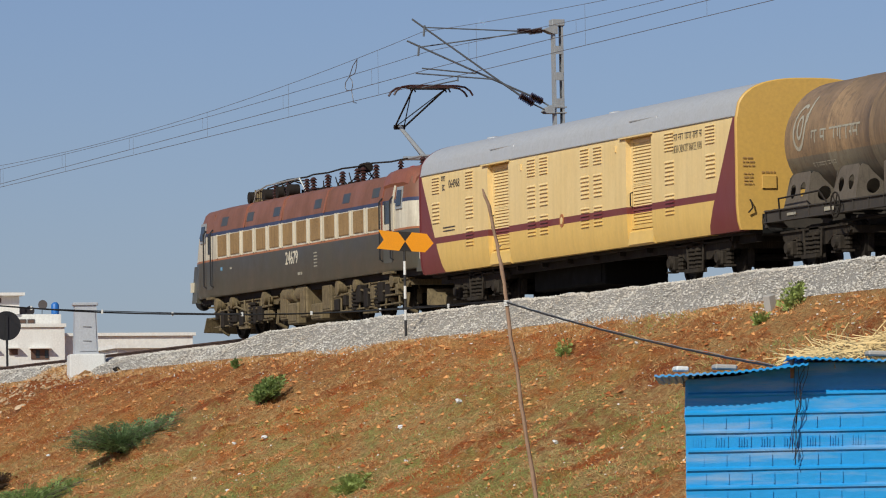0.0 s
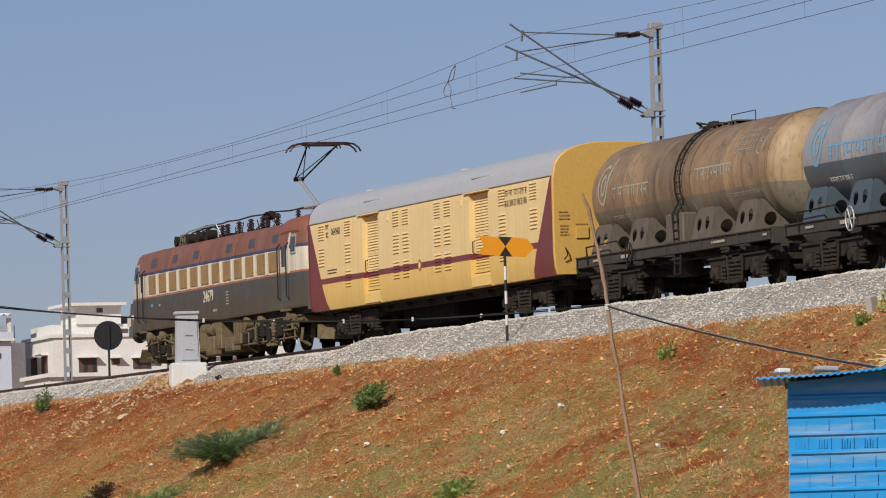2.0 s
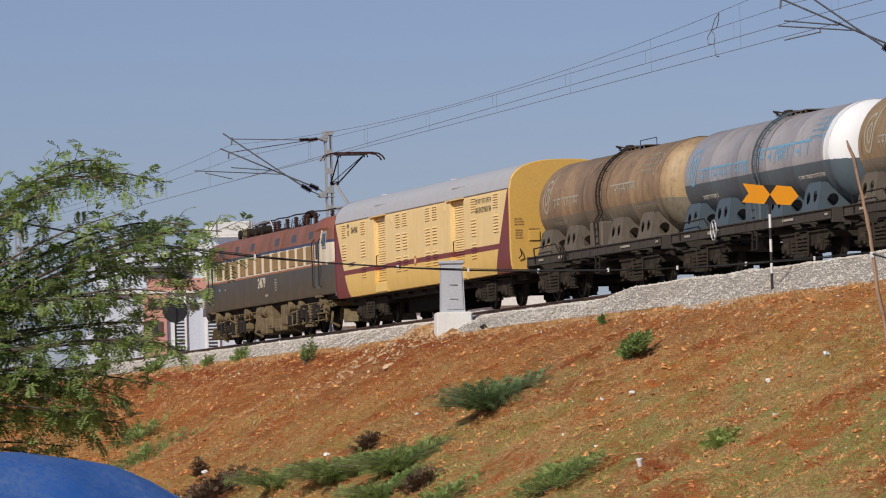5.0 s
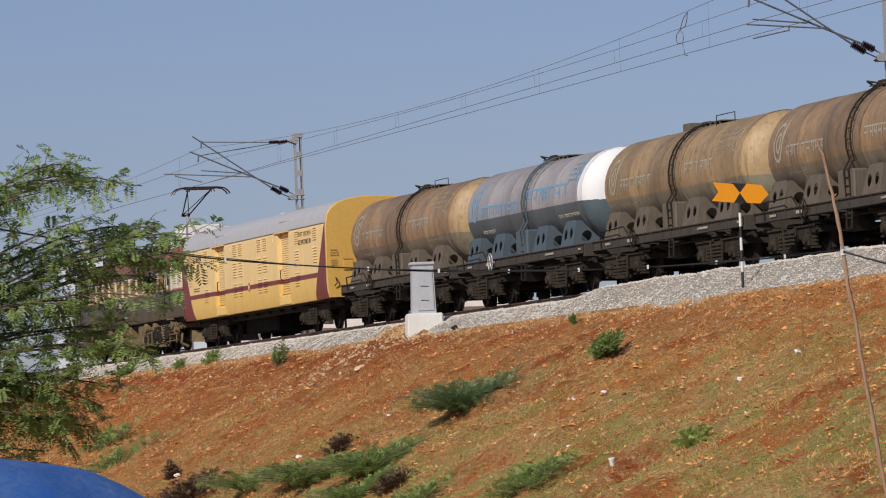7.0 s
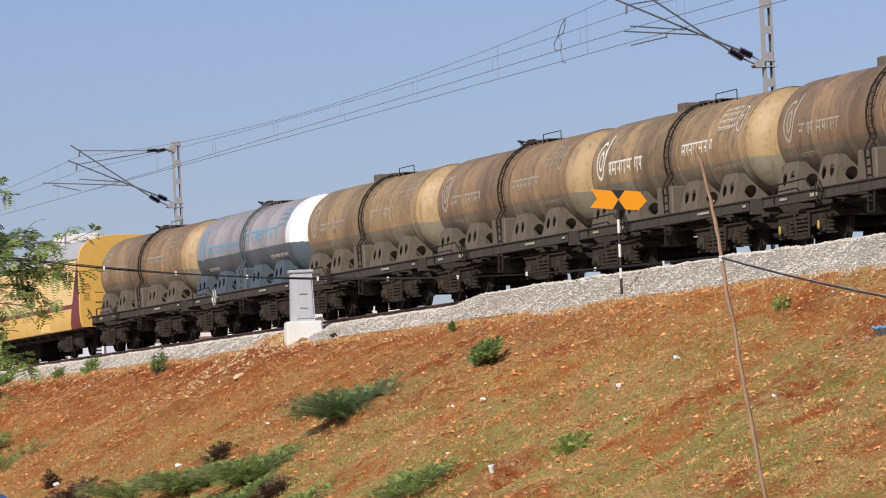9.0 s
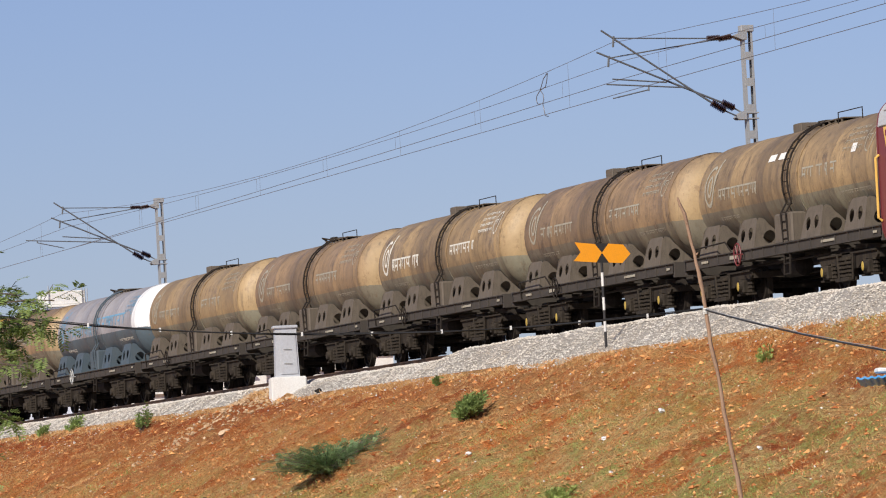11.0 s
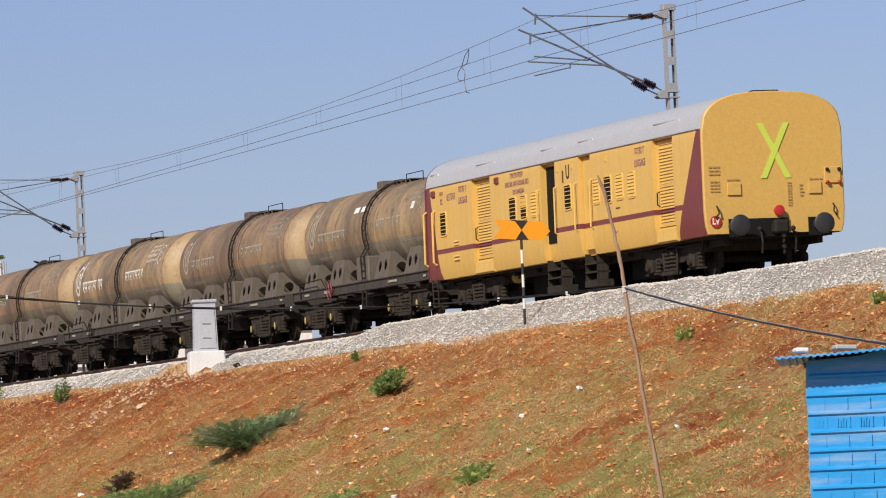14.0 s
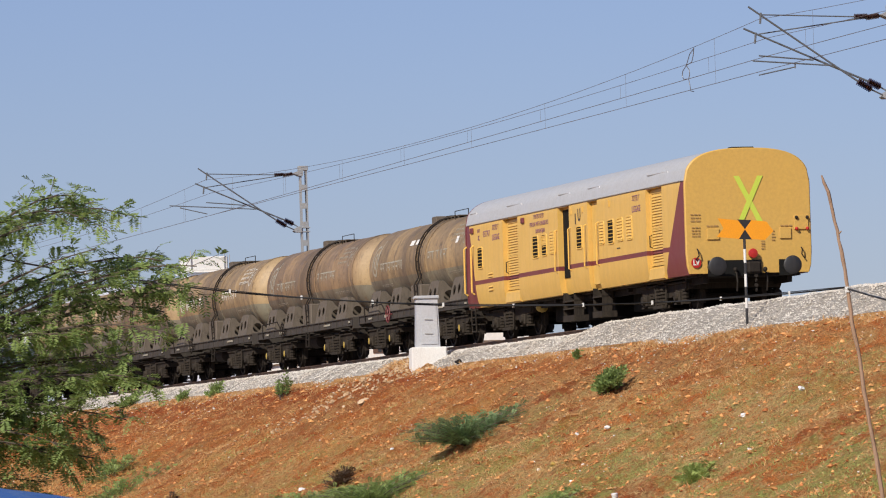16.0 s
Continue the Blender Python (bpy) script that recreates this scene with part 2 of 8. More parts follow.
def lathe(bm, profile, axis="Y", n=24, at=(0, 0, 0)):
    """A body of revolution; profile: pairs of place along the axis and radius."""
    at = Vector(at)
    rings = []
    for p, r in profile:
        ring = []
        for k in range(n):
            a = 2 * math.pi * k / n
            c, s = r * math.cos(a), r * math.sin(a)
            ring.append(bm.verts.new(at + Vector({"X": (p, c, s), "Y": (c, p, s), "Z": (c, s, p)}[axis])))
        rings.append(ring)
    for p, q in zip(rings, rings[1:]):
        for k in range(n):
            bm.faces.new((p[k], p[(k + 1) % n], q[(k + 1) % n], q[k]))
    bm.faces.new(rings[0])
    bm.faces.new(rings[-1])


def loft(bm, loops, close=True, caps=True):
    """Skins a row of loops of equal length."""
    rows = [[bm.verts.new(p) for p in loop] for loop in loops]
    n = len(rows[0])
    for p, q in zip(rows, rows[1:]):
        for k in range(n if close else n - 1):
            bm.faces.new((p[k], p[(k + 1) % n], q[(k + 1) % n], q[k]))
    if caps:
        bm.faces.new(rows[0])
        bm.faces.new(rows[-1])


def slab(bm, outline, thick):
    """A plate from a flat outline of points, thickened along the vector thick."""
    thick = Vector(thick)
    loft(bm, [[Vector(p) for p in outline], [Vector(p) + thick for p in outline]])


def plate_with_holes(bm, outer, holes, thick, place):
    """A plate in its own u, v plane with holes through it; place maps (u, v, w) to space."""
    loops = [outer] + holes
    edges, front = [], []
    for loop in loops:
        vs = [bm.verts.new(place(u, v, 0)) for u, v in loop]
        front.append(vs)
        edges += [bm.edges.new((vs[k], vs[(k + 1) % len(vs)])) for k in range(len(vs))]
    got = bmesh.ops.triangle_fill(bm, edges=edges, use_beauty=True, use_dissolve=False)
    faces = [f for f in got["geom"] if isinstance(f, bmesh.types.BMFace)]
    twin = {}
    for vs, loop in zip(front, loops):
        for v, (a, b) in zip(vs, loop):
            twin[v] = bm.verts.new(place(a, b, thick))
    for f in faces:
        bm.faces.new([twin[v] for v in reversed(f.verts)])
    for vs in front:
        for k in range(len(vs)):
            a, b = vs[k], vs[(k + 1) % len(vs)]
            bm.faces.new((a, b, twin[b], twin[a]))


def oval(u, v, a, b, n=12):
    return [(u + a * math.cos(2 * math.pi * k / n), v + b * math.sin(2 * math.pi * k / n)) for k in range(n)]


def lettering(text, size, mat, parent, m, label="", bold=0.0, width=1.0):
    cu = bpy.data.curves.new("lettering", "FONT")
    cu.body, cu.size, cu.align_x, cu.align_y = text, size, "CENTER", "CENTER"
    cu.extrude, cu.offset, cu.resolution_u = 0.003, bold, 2
    tmp = bpy.data.objects.new("lettering", cu)
    scene.collection.objects.link(tmp)
    bpy.context.view_layer.update()
    me = bpy.data.meshes.new_from_object(tmp.evaluated_get(bpy.context.evaluated_depsgraph_get()))
    bpy.data.objects.remove(tmp)
    me.transform(m @ Matrix.Diagonal((width, 1, 1, 1)))
    me.materials.clear()
    return link("lettering", me, mat, parent, label)


def on_side(x, y, z):
    """A text plane on the flank that faces the camera's side."""
    return Matrix.Translation((x, y, z)) @ Matrix(((0, 0, -1, 0), (-1, 0, 0, 0), (0, 1, 0, 0), (0, 0, 0, 1)))

# ---------------------------------------------------------------- the lie of the land
TRACK_X = 44.49          # centre line of the track, which runs along +y
GRADE = 0.009            # climb per metre


def rail_z(y):
    return GRADE * (min(max(y, -60), 420) - 200)


def bumps(x, y, s, a):
    return a * noise.noise(Vector((x * s, y * s, 3.7)))


def land_z(x, y):
    """Height of the ground sheet: plain, red bank, formation, far bank, plain."""
    top = rail_z(y) - 0.72
    dx = abs(x - TRACK_X)
    low = -8.3 + bumps(x, y, 0.02, 0.5)
    z = top
    if dx > 3.15:
        run = dx - 3.15
        z = top - run * 0.5 + bumps(x, y, 0.35, 0.28) * min(1, run / 2) + bumps(x, y, 1.1, 0.16) * min(1, run) + bumps(x + 50, y, 2.7, 0.13) * min(1, run) + bumps(x * 0.22, y, 1.25, 0.16) * min(1, run)
        if x < TRACK_X:
            # rubble spilt down from the lineside cabinet
            z += 0.35 * math.exp(-((y - 163.5 - run * 1.2) / 2.2) ** 2) * math.exp(-run / 2.5)
    return max(z, low) if dx > 3.15 else z


def build_ground():
    xs = [-3000, -1200, -400, -150, -60, -20, 0, 10, 18, 23, 26] + list(np.arange(27.5, 33, 0.5)) + list(np.arange(33, 41.6, 0.16)) + [42.2, 43, 45, 47, 48, 50, 54, 60, 66, 75, 100, 160, 300, 700, 1500, 3000]
    ys = [-3000, -1000, -300, -100, -20, 20, 45, 60] + list(np.arange(72, 225, 0.30)) + list(np.arange(225, 300, 1.5)) + [310, 330, 360, 400, 430, 600, 1000, 1800, 3200]
    verts = [(x, y, land_z(x, y)) for y in ys for x in xs]
    nx = len(xs)
    faces = [(j * nx + i, j * nx + i + 1, (j + 1) * nx + i + 1, (j + 1) * nx + i) for j in range(len(ys) - 1) for i in range(nx - 1)]
    me = bpy.data.meshes.new("ground")
    me.from_pydata(verts, [], faces)
    me.polygons.foreach_set("use_smooth", [True] * len(me.polygons))
    tagged(link("ground", me, M_soil), "bare red soil railway bank with withered grass and plain", "ground", kind="structure")


build_ground()


def ballast_edge(y):
    """Height of the heaped shoulder above rail level: high on the near stretch, low farther on."""
    k = 1 / (1 + math.exp(max(-30.0, min(30.0, (y - 147.9) / 0.55))))
    return -0.24 + (0.225 + bumps(y, 3, 0.4, 0.05)) * k + bumps(y, 9, 1.9, 0.03)


def ballast_profile(y):
    h = ballast_edge(y)
    w = bumps(y, 2, 0.12, 0.30) + bumps(y, 2, 0.35, 0.18) + bumps(y, 7, 1.3, 0.10)
    return [(-3.36 + w, -0.86 - 0.5 * max(0.0, -w)), (-2.80 + w, -0.52 + 0.15 * h), (-2.25 + w * .5, h - 0.06), (-2.0, h), (-1.75, min(h, -0.08)), (-1.45, -0.20), (0, -0.18), (1.45, -0.20), (2.0, -0.22), (3.3, -0.78)]


def build_ballast():
    ys = [-60, -20, 20, 50, 70] + list(np.arange(80, 230, 0.5)) + list(np.arange(230, 420, 5.0))
    verts, n = [], 10
    for y in ys:
        for k, (dx, h) in enumerate(ballast_profile(y)):
            j = 0.025 if 0 < k < 6 else 0
            verts.append((TRACK_X + dx + random.uniform(-j, j), y, rail_z(y) + h + random.uniform(-j, j) * 0.6))
    faces = [(j * n + i, j * n + i + 1, (j + 1) * n + i + 1, (j + 1) * n + i) for j in range(len(ys) - 1) for i in range(n - 1)]
    me = bpy.data.meshes.new("ballast_bed")
    me.from_pydata(verts, [], faces)
    tagged(link("ballast_bed", me, M_ballast), "bed of grey crushed stone ballast under the track", "ballast", kind="structure")


build_ballast()


def stone_shapes(count):
    """A few rough lumps, as points and triangles."""
    rng = random.Random(5)
    shapes = []
    for _ in range(count):
        bm = bmesh.new()
        bmesh.ops.create_icosphere(bm, subdivisions=1, radius=1.0)
        # a lump of 12 corners
        for v in bm.verts:
            v.co *= rng.uniform(0.7, 1.25)
        s = Vector((rng.uniform(0.8, 1.2), rng.uniform(0.8, 1.2), rng.uniform(0.55, 0.9)))
        vs = [Vector((v.co.x * s.x, v.co.y * s.y, v.co.z * s.z)) for v in bm.verts]
        shapes.append((np.array(vs), np.array([[v.index for v in f.verts] for f in bm.faces])))
        bm.free()
    return shapes


def crumb_shapes(count):
    """Small uneven eight-sided crumbs."""
    rng = random.Random(9)
    tri = np.array([(0, 2, 4), (2, 1, 4), (1, 3, 4), (3, 0, 4), (2, 0, 5), (1, 2, 5), (3, 1, 5), (0, 3, 5)])
    out = []
    for _ in range(count):
        v = np.array([(1, 0, 0), (-1, 0, 0), (0, 1, 0), (0, -1, 0), (0, 0, 0.8), (0, 0, -0.6)], float)
        v *= np.array([[rng.uniform(0.6, 1.3)] for _ in range(6)])
        v += np.array([[rng.uniform(-0.25, 0.25) for _ in range(3)] for _ in range(6)])
        out.append((v, tri))
    return out


def scatter(name, places, shapes, mat, label, category):
    """places: rows of x, y, z, size. All in one mesh of stuff."""
    rng = np.random.default_rng(3)
    allv, allf, n = [], [], 0
    for x, y, z, s in places:
        v, f = shapes[rng.integers(len(shapes))]
        a = rng.uniform(0, 6.283)
        c, d = math.cos(a), math.sin(a)
        w = np.column_stack((v[:, 0] * c - v[:, 1] * d, v[:, 0] * d + v[:, 1] * c, v[:, 2])) * s + (x, y, z)
        allv.append(w)
        allf.append(f + n)
        n += len(v)
    me = bpy.data.meshes.new(name)
    me.from_pydata(np.concatenate(allv).tolist(), [], np.concatenate(allf).tolist())
    return tagged(link(name, me, mat), label, category, kind="stuff")


def build_stones():
    rng = random.Random(11)
    rows = []
    for _ in range(74000):
        y = 88 + 135 * rng.random() ** 1.25
        pr = ballast_profile(y)
        u = rng.random() * 4.6
        k = min(int(u), 4)
        f = u - k
        dx = pr[k][0] * (1 - f) + pr[k + 1][0] * f
        h = pr[k][1] * (1 - f) + pr[k + 1][1] * f
        rows.append((TRACK_X + dx, y, rail_z(y) + h + 0.008, rng.uniform(0.016, 0.038)))
    for _ in range(900):  # strays that rolled off the shoulder
        y = 88 + 135 * rng.random()
        x = TRACK_X - 3.2 - rng.expovariate(2.2)
        rows.append((x, y, land_z(x, y) + 0.01, rng.uniform(0.016, 0.042)))
    scatter("ballast_stones", rows, crumb_shapes(10), M_stone, "loose grey crushed granite lying on the track bed", "ballast")


build_stones()


def build_track():
    for side, nm in ((-1, "rail_near"), (1, "rail_far")):
        bm = bmesh.new()
        prof = [(-0.068, -0.156), (0.068, -0.156), (0.068, -0.145), (0.009, -0.125), (0.009, -0.045), (0.034, -0.036), (0.034, -0.004), (0.028, 0.0), (-0.028, 0.0), (-0.034, -0.004), (-0.034, -0.036), (-0.009, -0.045), (-0.009, -0.125), (-0.068, -0.145)]
        loops = [[(TRACK_X + side * 0.872 + a, y, rail_z(y) + h) for a, h in prof] for y in (-60, 420)]
        loft(bm, loops)
        tagged(part(nm, bm, M_rail), "rusty steel running rail on concrete sleepers", "rail", "rails of the track", "structure")
    bm = bmesh.new()
    loft(bm, [[(a, -1.37, -0.36), (a + 0.02, -1.37, -0.17), (0.23 - a, -1.37, -0.17), (0.25 - a, -1.37, -0.36)] for a in (0.0,)] + [[(0, 1.37, -0.36), (0.02, 1.37, -0.17), (0.23, 1.37, -0.17), (0.25, 1.37, -0.36)]])
    me = bpy.data.meshes.new("sleeper")
    bm.transform(Matrix.Rotation(radians(90), 4, "Z"))
    bmesh.ops.recalc_face_normals(bm, faces=bm.faces)
    bm.to_mesh(me)
    bm.free()
    me.materials.append(M_concrete)
    bed = thing("track_sleepers", Matrix.Identity(4), "row of grey concrete sleepers bedded in ballast", "sleeper", kind="structure")
    for k in range(230):
        ob = new("sleeper", me)
        y = 90 + 0.6 * k
        ob.matrix_basis = pose(TRACK_X, y, rail_z(y))
        ob.parent = bed


build_track()

# ---------------------------------------------------------------- overhead line
MAST_X = TRACK_X + 2.9
MAST_Y = [75.0, 138.0, 202.1, 263.8, 325.0]


def insulator(bm, a, b, r=0.075, n=7):
    a, b = Vector(a), Vector(b)
    d = (b - a)
    q = d.to_track_quat("Z", "Y").to_matrix().to_4x4()
    rod(bm, a, b, r * 0.35, 8)
    for k in range(n):
        c = a + d * ((k + 0.5) / n)
        bmesh.ops.create_cone(bm, cap_ends=True, segments=12, radius1=r, radius2=r * 0.45, depth=d.length / n * 0.85, matrix=Matrix.Translation(c) @ q)


# height above rail and sideways place of the two equipments: contact wire, messenger at the mast
def build_mast(y):
    z0 = rail_z(y) + (0.09 if y > 190 else 0.0)
    mast = thing("catenary_mast", pose(MAST_X, y, z0), "galvanised lattice steel overhead line mast behind the track", "mast", "overhead line masts")
    H = 7.3
    far = y > 190       # the farther equipment is pulled the other way by a longer tube
    for sx in (-1, 1):   # two rolled channels, toes inwards
        x0 = 0.09 + sx * 0.13
        bm = bmesh.new()
        slab(bm, [(x0, -0.10, -0.9), (x0 - sx * 0.055, -0.10, -0.9), (x0 - sx * 0.055, -0.085, -0.9), (x0 - sx * 0.014, -0.085, -0.9), (x0 - sx * 0.014, 0.085, -0.9), (x0 - sx * 0.055, 0.085, -0.9), (x0 - sx * 0.055, 0.10, -0.9), (x0, 0.10, -0.9)], (0, 0, H + 0.9))
        part("channel", bm, M_steel, mast)
    for k in range(11):
        bm = bmesh.new()
        z = 0.1 + k * 0.65
        box(bm, -0.022, 0.202, -0.108, -0.096, z - 0.10, z + 0.10)
        part("batten_plate", bm, M_steel, mast)
    # two cantilevers side by side: (sideways place, height) in the mast's own space
    for off, tip, clip, bend, iu, il, base, reg0, reg1 in (
            (-0.14, (-3.70, 7.32), (-3.38, 7.12), (-1.65, 5.93), (-0.95, 7.06, -0.60, 7.07), (-0.94, 5.46, -0.60, 5.25), (-0.30, 5.12), (-3.63, 5.99), (-1.65, 5.86)),
            (0.14, (-3.75, 6.81), (-3.44, 6.66), (-1.98, 6.06), (-0.60, 7.05, -0.26, 7.10), (-0.58, 5.48, -0.27, 5.33), (-0.10, 5.22), (-3.38, 6.14), (-1.98, 6.02))):
        if far and off < 0:
            reg0 = (-4.75, 6.03)
        arm = bmesh.new()
        rod(arm, (tip[0], off, tip[1]), (bend[0], off, bend[1]), 0.024)
        rod(arm, (bend[0], off, bend[1]), (il[0], off, il[1]), 0.026)
        rod(arm, (clip[0], off, clip[1]), (iu[0], off * 0.5, iu[1]), 0.016)
        rod(arm, (reg0[0], off, reg0[1]), (reg1[0], off, reg1[1]), 0.018)
        rod(arm, (il[2], off, il[3]), (base[0], off * 0.7, base[1]), 0.02)
        rod(arm, (clip[0], off, clip[1] + 0.05), (clip[0] - 0.03, off, clip[1] - 0.22), 0.028, 6)
        part("cantilever", arm, M_arm, mast)
        for a, b, r, n in (((iu[0], off * 0.5, iu[1]), (iu[2], off * 0.5, iu[3]), 0.075, 9), ((il[0], off, il[1]), (il[2], off, il[3]), 0.10, 8)):
            ins = bmesh.new()
            insulator(ins, a, b, r, n)
            part("insulator", ins, M_insul, mast, "dark brown ribbed porcelain insulator")
    bm = bmesh.new()
    if far:
        rod(bm, (-4.35, -0.14, 6.02), (-4.35, -0.14, 5.92), 0.02)
        rod(bm, (-4.35, -0.14, 5.94), (-3.40, -0.14, 5.72), 0.016)
    else:
        rod(bm, (-2.55, -0.14, 5.92), (-2.55, -0.14, 5.80), 0.02)
        rod(bm, (-2.55, -0.14, 5.83), (-3.48, -0.14, 5.64), 0.016)
    part("steady_arm", bm, M_arm, mast)
    bm = bmesh.new()
    slab(bm, [(-0.32, -0.15, 5.08), (-0.26, -0.15, 5.03), (-0.05, -0.15, 5.03), (-0.05, -0.15, 5.20), (-0.12, -0.15, 5.24), (-0.26, -0.15, 5.17)], (0, 0.3, 0))
    for z in (5.05, 5.19):
        box(bm, -0.07, 0.27, -0.125, 0.125, z - 0.015, z + 0.015)
    part("bracket", bm, M_steel, mast)
    bm = bmesh.new()
    slab(bm, [(-0.30, -0.16, 7.10), (-0.06, -0.16, 7.0), (0.06, -0.16, 7.0), (0.06, -0.16, 7.2), (-0.06, -0.16, 7.2)], (0, 0.32, 0))
    part("bracket", bm, M_steel, mast)
    if 100 < y < 190:
        bm = bmesh.new()
        box(bm, -0.05, 0.23, -0.125, -0.112, 2.15, 2.50, 0.004)
        plate = part("number_plate", bm, M_black, mast, "black mast plate with yellow marks")
        for zc in (2.41, 2.24):
            for xc in (0.03, 0.15):
                bm = bmesh.new()
                box(bm, xc - 0.04, xc + 0.04, -0.13, -0.1251, zc - 0.06, zc + 0.06)
                part("text_bar", bm, M_boxyellow, plate)
    bm = bmesh.new()
    box(bm, -0.07, 0.25, -0.14, 0.14, 7.2, 7.36, 0.01)
    part("cap", bm, M_steel, mast)


for y in MAST_Y:
    build_mast(y)


def wire_obj(name, pts, r, parent, mat=None, label=""):
    cu = bpy.data.curves.new(name, "CURVE")
    cu.dimensions, cu.bevel_depth, cu.bevel_resolution = "3D", r, 1
    sp = cu.splines.new("POLY")
    sp.points.add(len(pts) - 1)
    for q, c in zip(sp.points, pts):
        q.co = (*c, 1)
    cu.materials.append(mat or M_wire)
    ob = new(name, cu)
    if parent is not None:
        ob.parent = parent
    if label:
        ob["label"] = label
    return ob


# messenger at the mast, its sag, contact wire, sideways place of each of the two equipments
LINES = ((7.02, 0.58, 5.74, -0.50), (6.56, 0.27, 6.12, -0.30))


def build_wires():
    line = thing("overhead_line", Matrix.Identity(4), "paired messenger and contact wires with droppers above the track", "overhead wire")
    for k, (y0, y1) in enumerate(zip(MAST_Y, MAST_Y[1:])):
        for top, sag, low, x in LINES:
            # the second equipment comes down to the first on the overlap span and runs beside it beyond
            fall = low - 5.79 if low > 6 else 0.0
            fall0, fall1 = ((0.0, 0.0), (0.0, fall), (fall, fall), (fall, fall))[k]
            if k == 1 and low < 6:
                sag = 0.72
            pts, con = [], []
            for j in range(25):
                u = j / 24
                y = y0 + (y1 - y0) * u
                pts.append((TRACK_X + x, y, rail_z(y) + top - sag * 4 * u * (1 - u)))
                con.append((TRACK_X + x, y, rail_z(y) + low - fall0 - (fall1 - fall0) * u - 0.02 * 4 * u * (1 - u)))
            wire_obj("messenger_wire", pts, 0.0065, line)
            wire_obj("contact_wire", con, 0.008, line)
            for j in range(8):
                y = y0 + (y1 - y0) * (j + 0.5) / 8 + (0.9 if low > 6 else -0.3)
                u = (y - y0) / (y1 - y0)
                wire_obj("dropper", [(TRACK_X + x, y, rail_z(y) + low - fall0 - (fall1 - fall0) * u), (TRACK_X + x, y, rail_z(y) + top - sag * 4 * u * (1 - u))], 0.0035, line)
    # slack jumper between the two equipments
    X, Z = TRACK_X - 0.45, rail_z(144)
    for pts in ([(X, 143.65, 6.78), (X, 143.72, 6.60), (X, 143.87, 6.44), (X, 144.36, 6.40)],
                [(X, 143.65, 6.78), (X, 144.02, 6.66), (X, 144.22, 6.50), (X, 144.36, 6.40)],
                [(X, 144.36, 6.40), (X, 144.68, 6.28), (X, 144.73, 6.16), (X, 144.62, 6.07), (X, 144.19, 6.04)],
                [(X, 144.36, 6.40), (X, 144.12, 6.28), (X, 144.08, 6.14), (X, 144.19, 6.04), (X, 144.08, 5.85), (X, 144.03, 5.72), (X, 143.77, 5.68)]):
        wire_obj("jumper_wire", [(a, b, Z + c) for a, b, c in pts], 0.011, line)


build_wires()

# ---------------------------------------------------------------- the train (each vehicle stands on its own rail-level origin, front towards +y)
def section(inset=0.0, n=10, z_in=3.24, top=3.10, grow=0.0):
    """Coach outline from the near sill over the roof to the far sill; inset draws the near flank in."""
    half = [(1.545, 0.92), (1.60, 1.10), (1.625, 1.45), (1.625, 2.3), (1.625, top), (1.618, 3.23), (1.61, 3.26)]
    for k in range(3, n + 1):
        x = 1.625 * math.cos(math.pi / 2 * k / n) ** (2 / 2.75)
        half.append((x, top + 0.95 * math.sin(math.pi / 2 * k / n) ** (2 / 2.75)))
    half = [(x + grow * min(1, x), z + grow) for x, z in half]
    near = [(-(x - inset) if z < z_in + grow else -x, z) for x, z in half]
    return near + [(x, z) for x, z in reversed(half[:-1])]


def livery(name, upper, lower, z0, z1, front, rear, length=21.34):
    """Coach flank paint: body colour, a maroon waistline and raked maroon corners (width at the eaves, at the sill)."""
    m, nt, b = nodes_of(name, 0.5)
    v = coords(nt)
    x, y, z = axes(nt, v)
    big = noise_fac(nt, v, 0.8, 6, 0.6, 0.35, 0.75)
    fine = noise_fac(nt, v, 11.0, 5, 0.65, 0.3, 0.7)
    run = noise_fac(nt, scaled(nt, v, (5.0, 5.0, 0.35)), 1.0, 5, 0.6, 0.42, 0.8)
    waist = calc(nt, "MULTIPLY", calc(nt, "GREATER_THAN", z, z0), calc(nt, "LESS_THAN", z, z1))
    up = calc(nt, "DIVIDE", calc(nt, "SUBTRACT", z, 0.95), 2.33)
    wf = calc(nt, "ADD", calc(nt, "MULTIPLY", up, front[0] - front[1]), front[1])
    wr = calc(nt, "ADD", calc(nt, "MULTIPLY", up, rear[0] - rear[1]), rear[1])
    ends = calc(nt, "MAXIMUM", calc(nt, "GREATER_THAN", y, calc(nt, "MULTIPLY", wf, -1.0)), calc(nt, "LESS_THAN", y, calc(nt, "SUBTRACT", wr, length)))
    below = calc(nt, "LESS_THAN", z, z0)
    col = mix(nt, below, upper, lower)
    col = mix(nt, calc(nt, "MULTIPLY", big, 0.22), col, (0.55, 0.36, 0.12))
    red = mix(nt, big, (0.150, 0.022, 0.028), (0.19, 0.045, 0.042))
    col = mix(nt, calc(nt, "MAXIMUM", waist, ends), col, red)
    col = mix(nt, calc(nt, "MULTIPLY", run, 0.17), col, (0.20, 0.12, 0.06))
    col = mix(nt, calc(nt, "MULTIPLY", fine, 0.10), col, (0.12, 0.08, 0.05))
    nt.links.new(col, b.inputs["Base Color"])
    nt.links.new(calc(nt, "ADD", calc(nt, "MULTIPLY", big, 0.2), 0.42), b.inputs["Roughness"])
    relief(nt, b, calc(nt, "ADD", big, calc(nt, "MULTIPLY", fine, 0.15)), 0.25, 0.02)
    return m


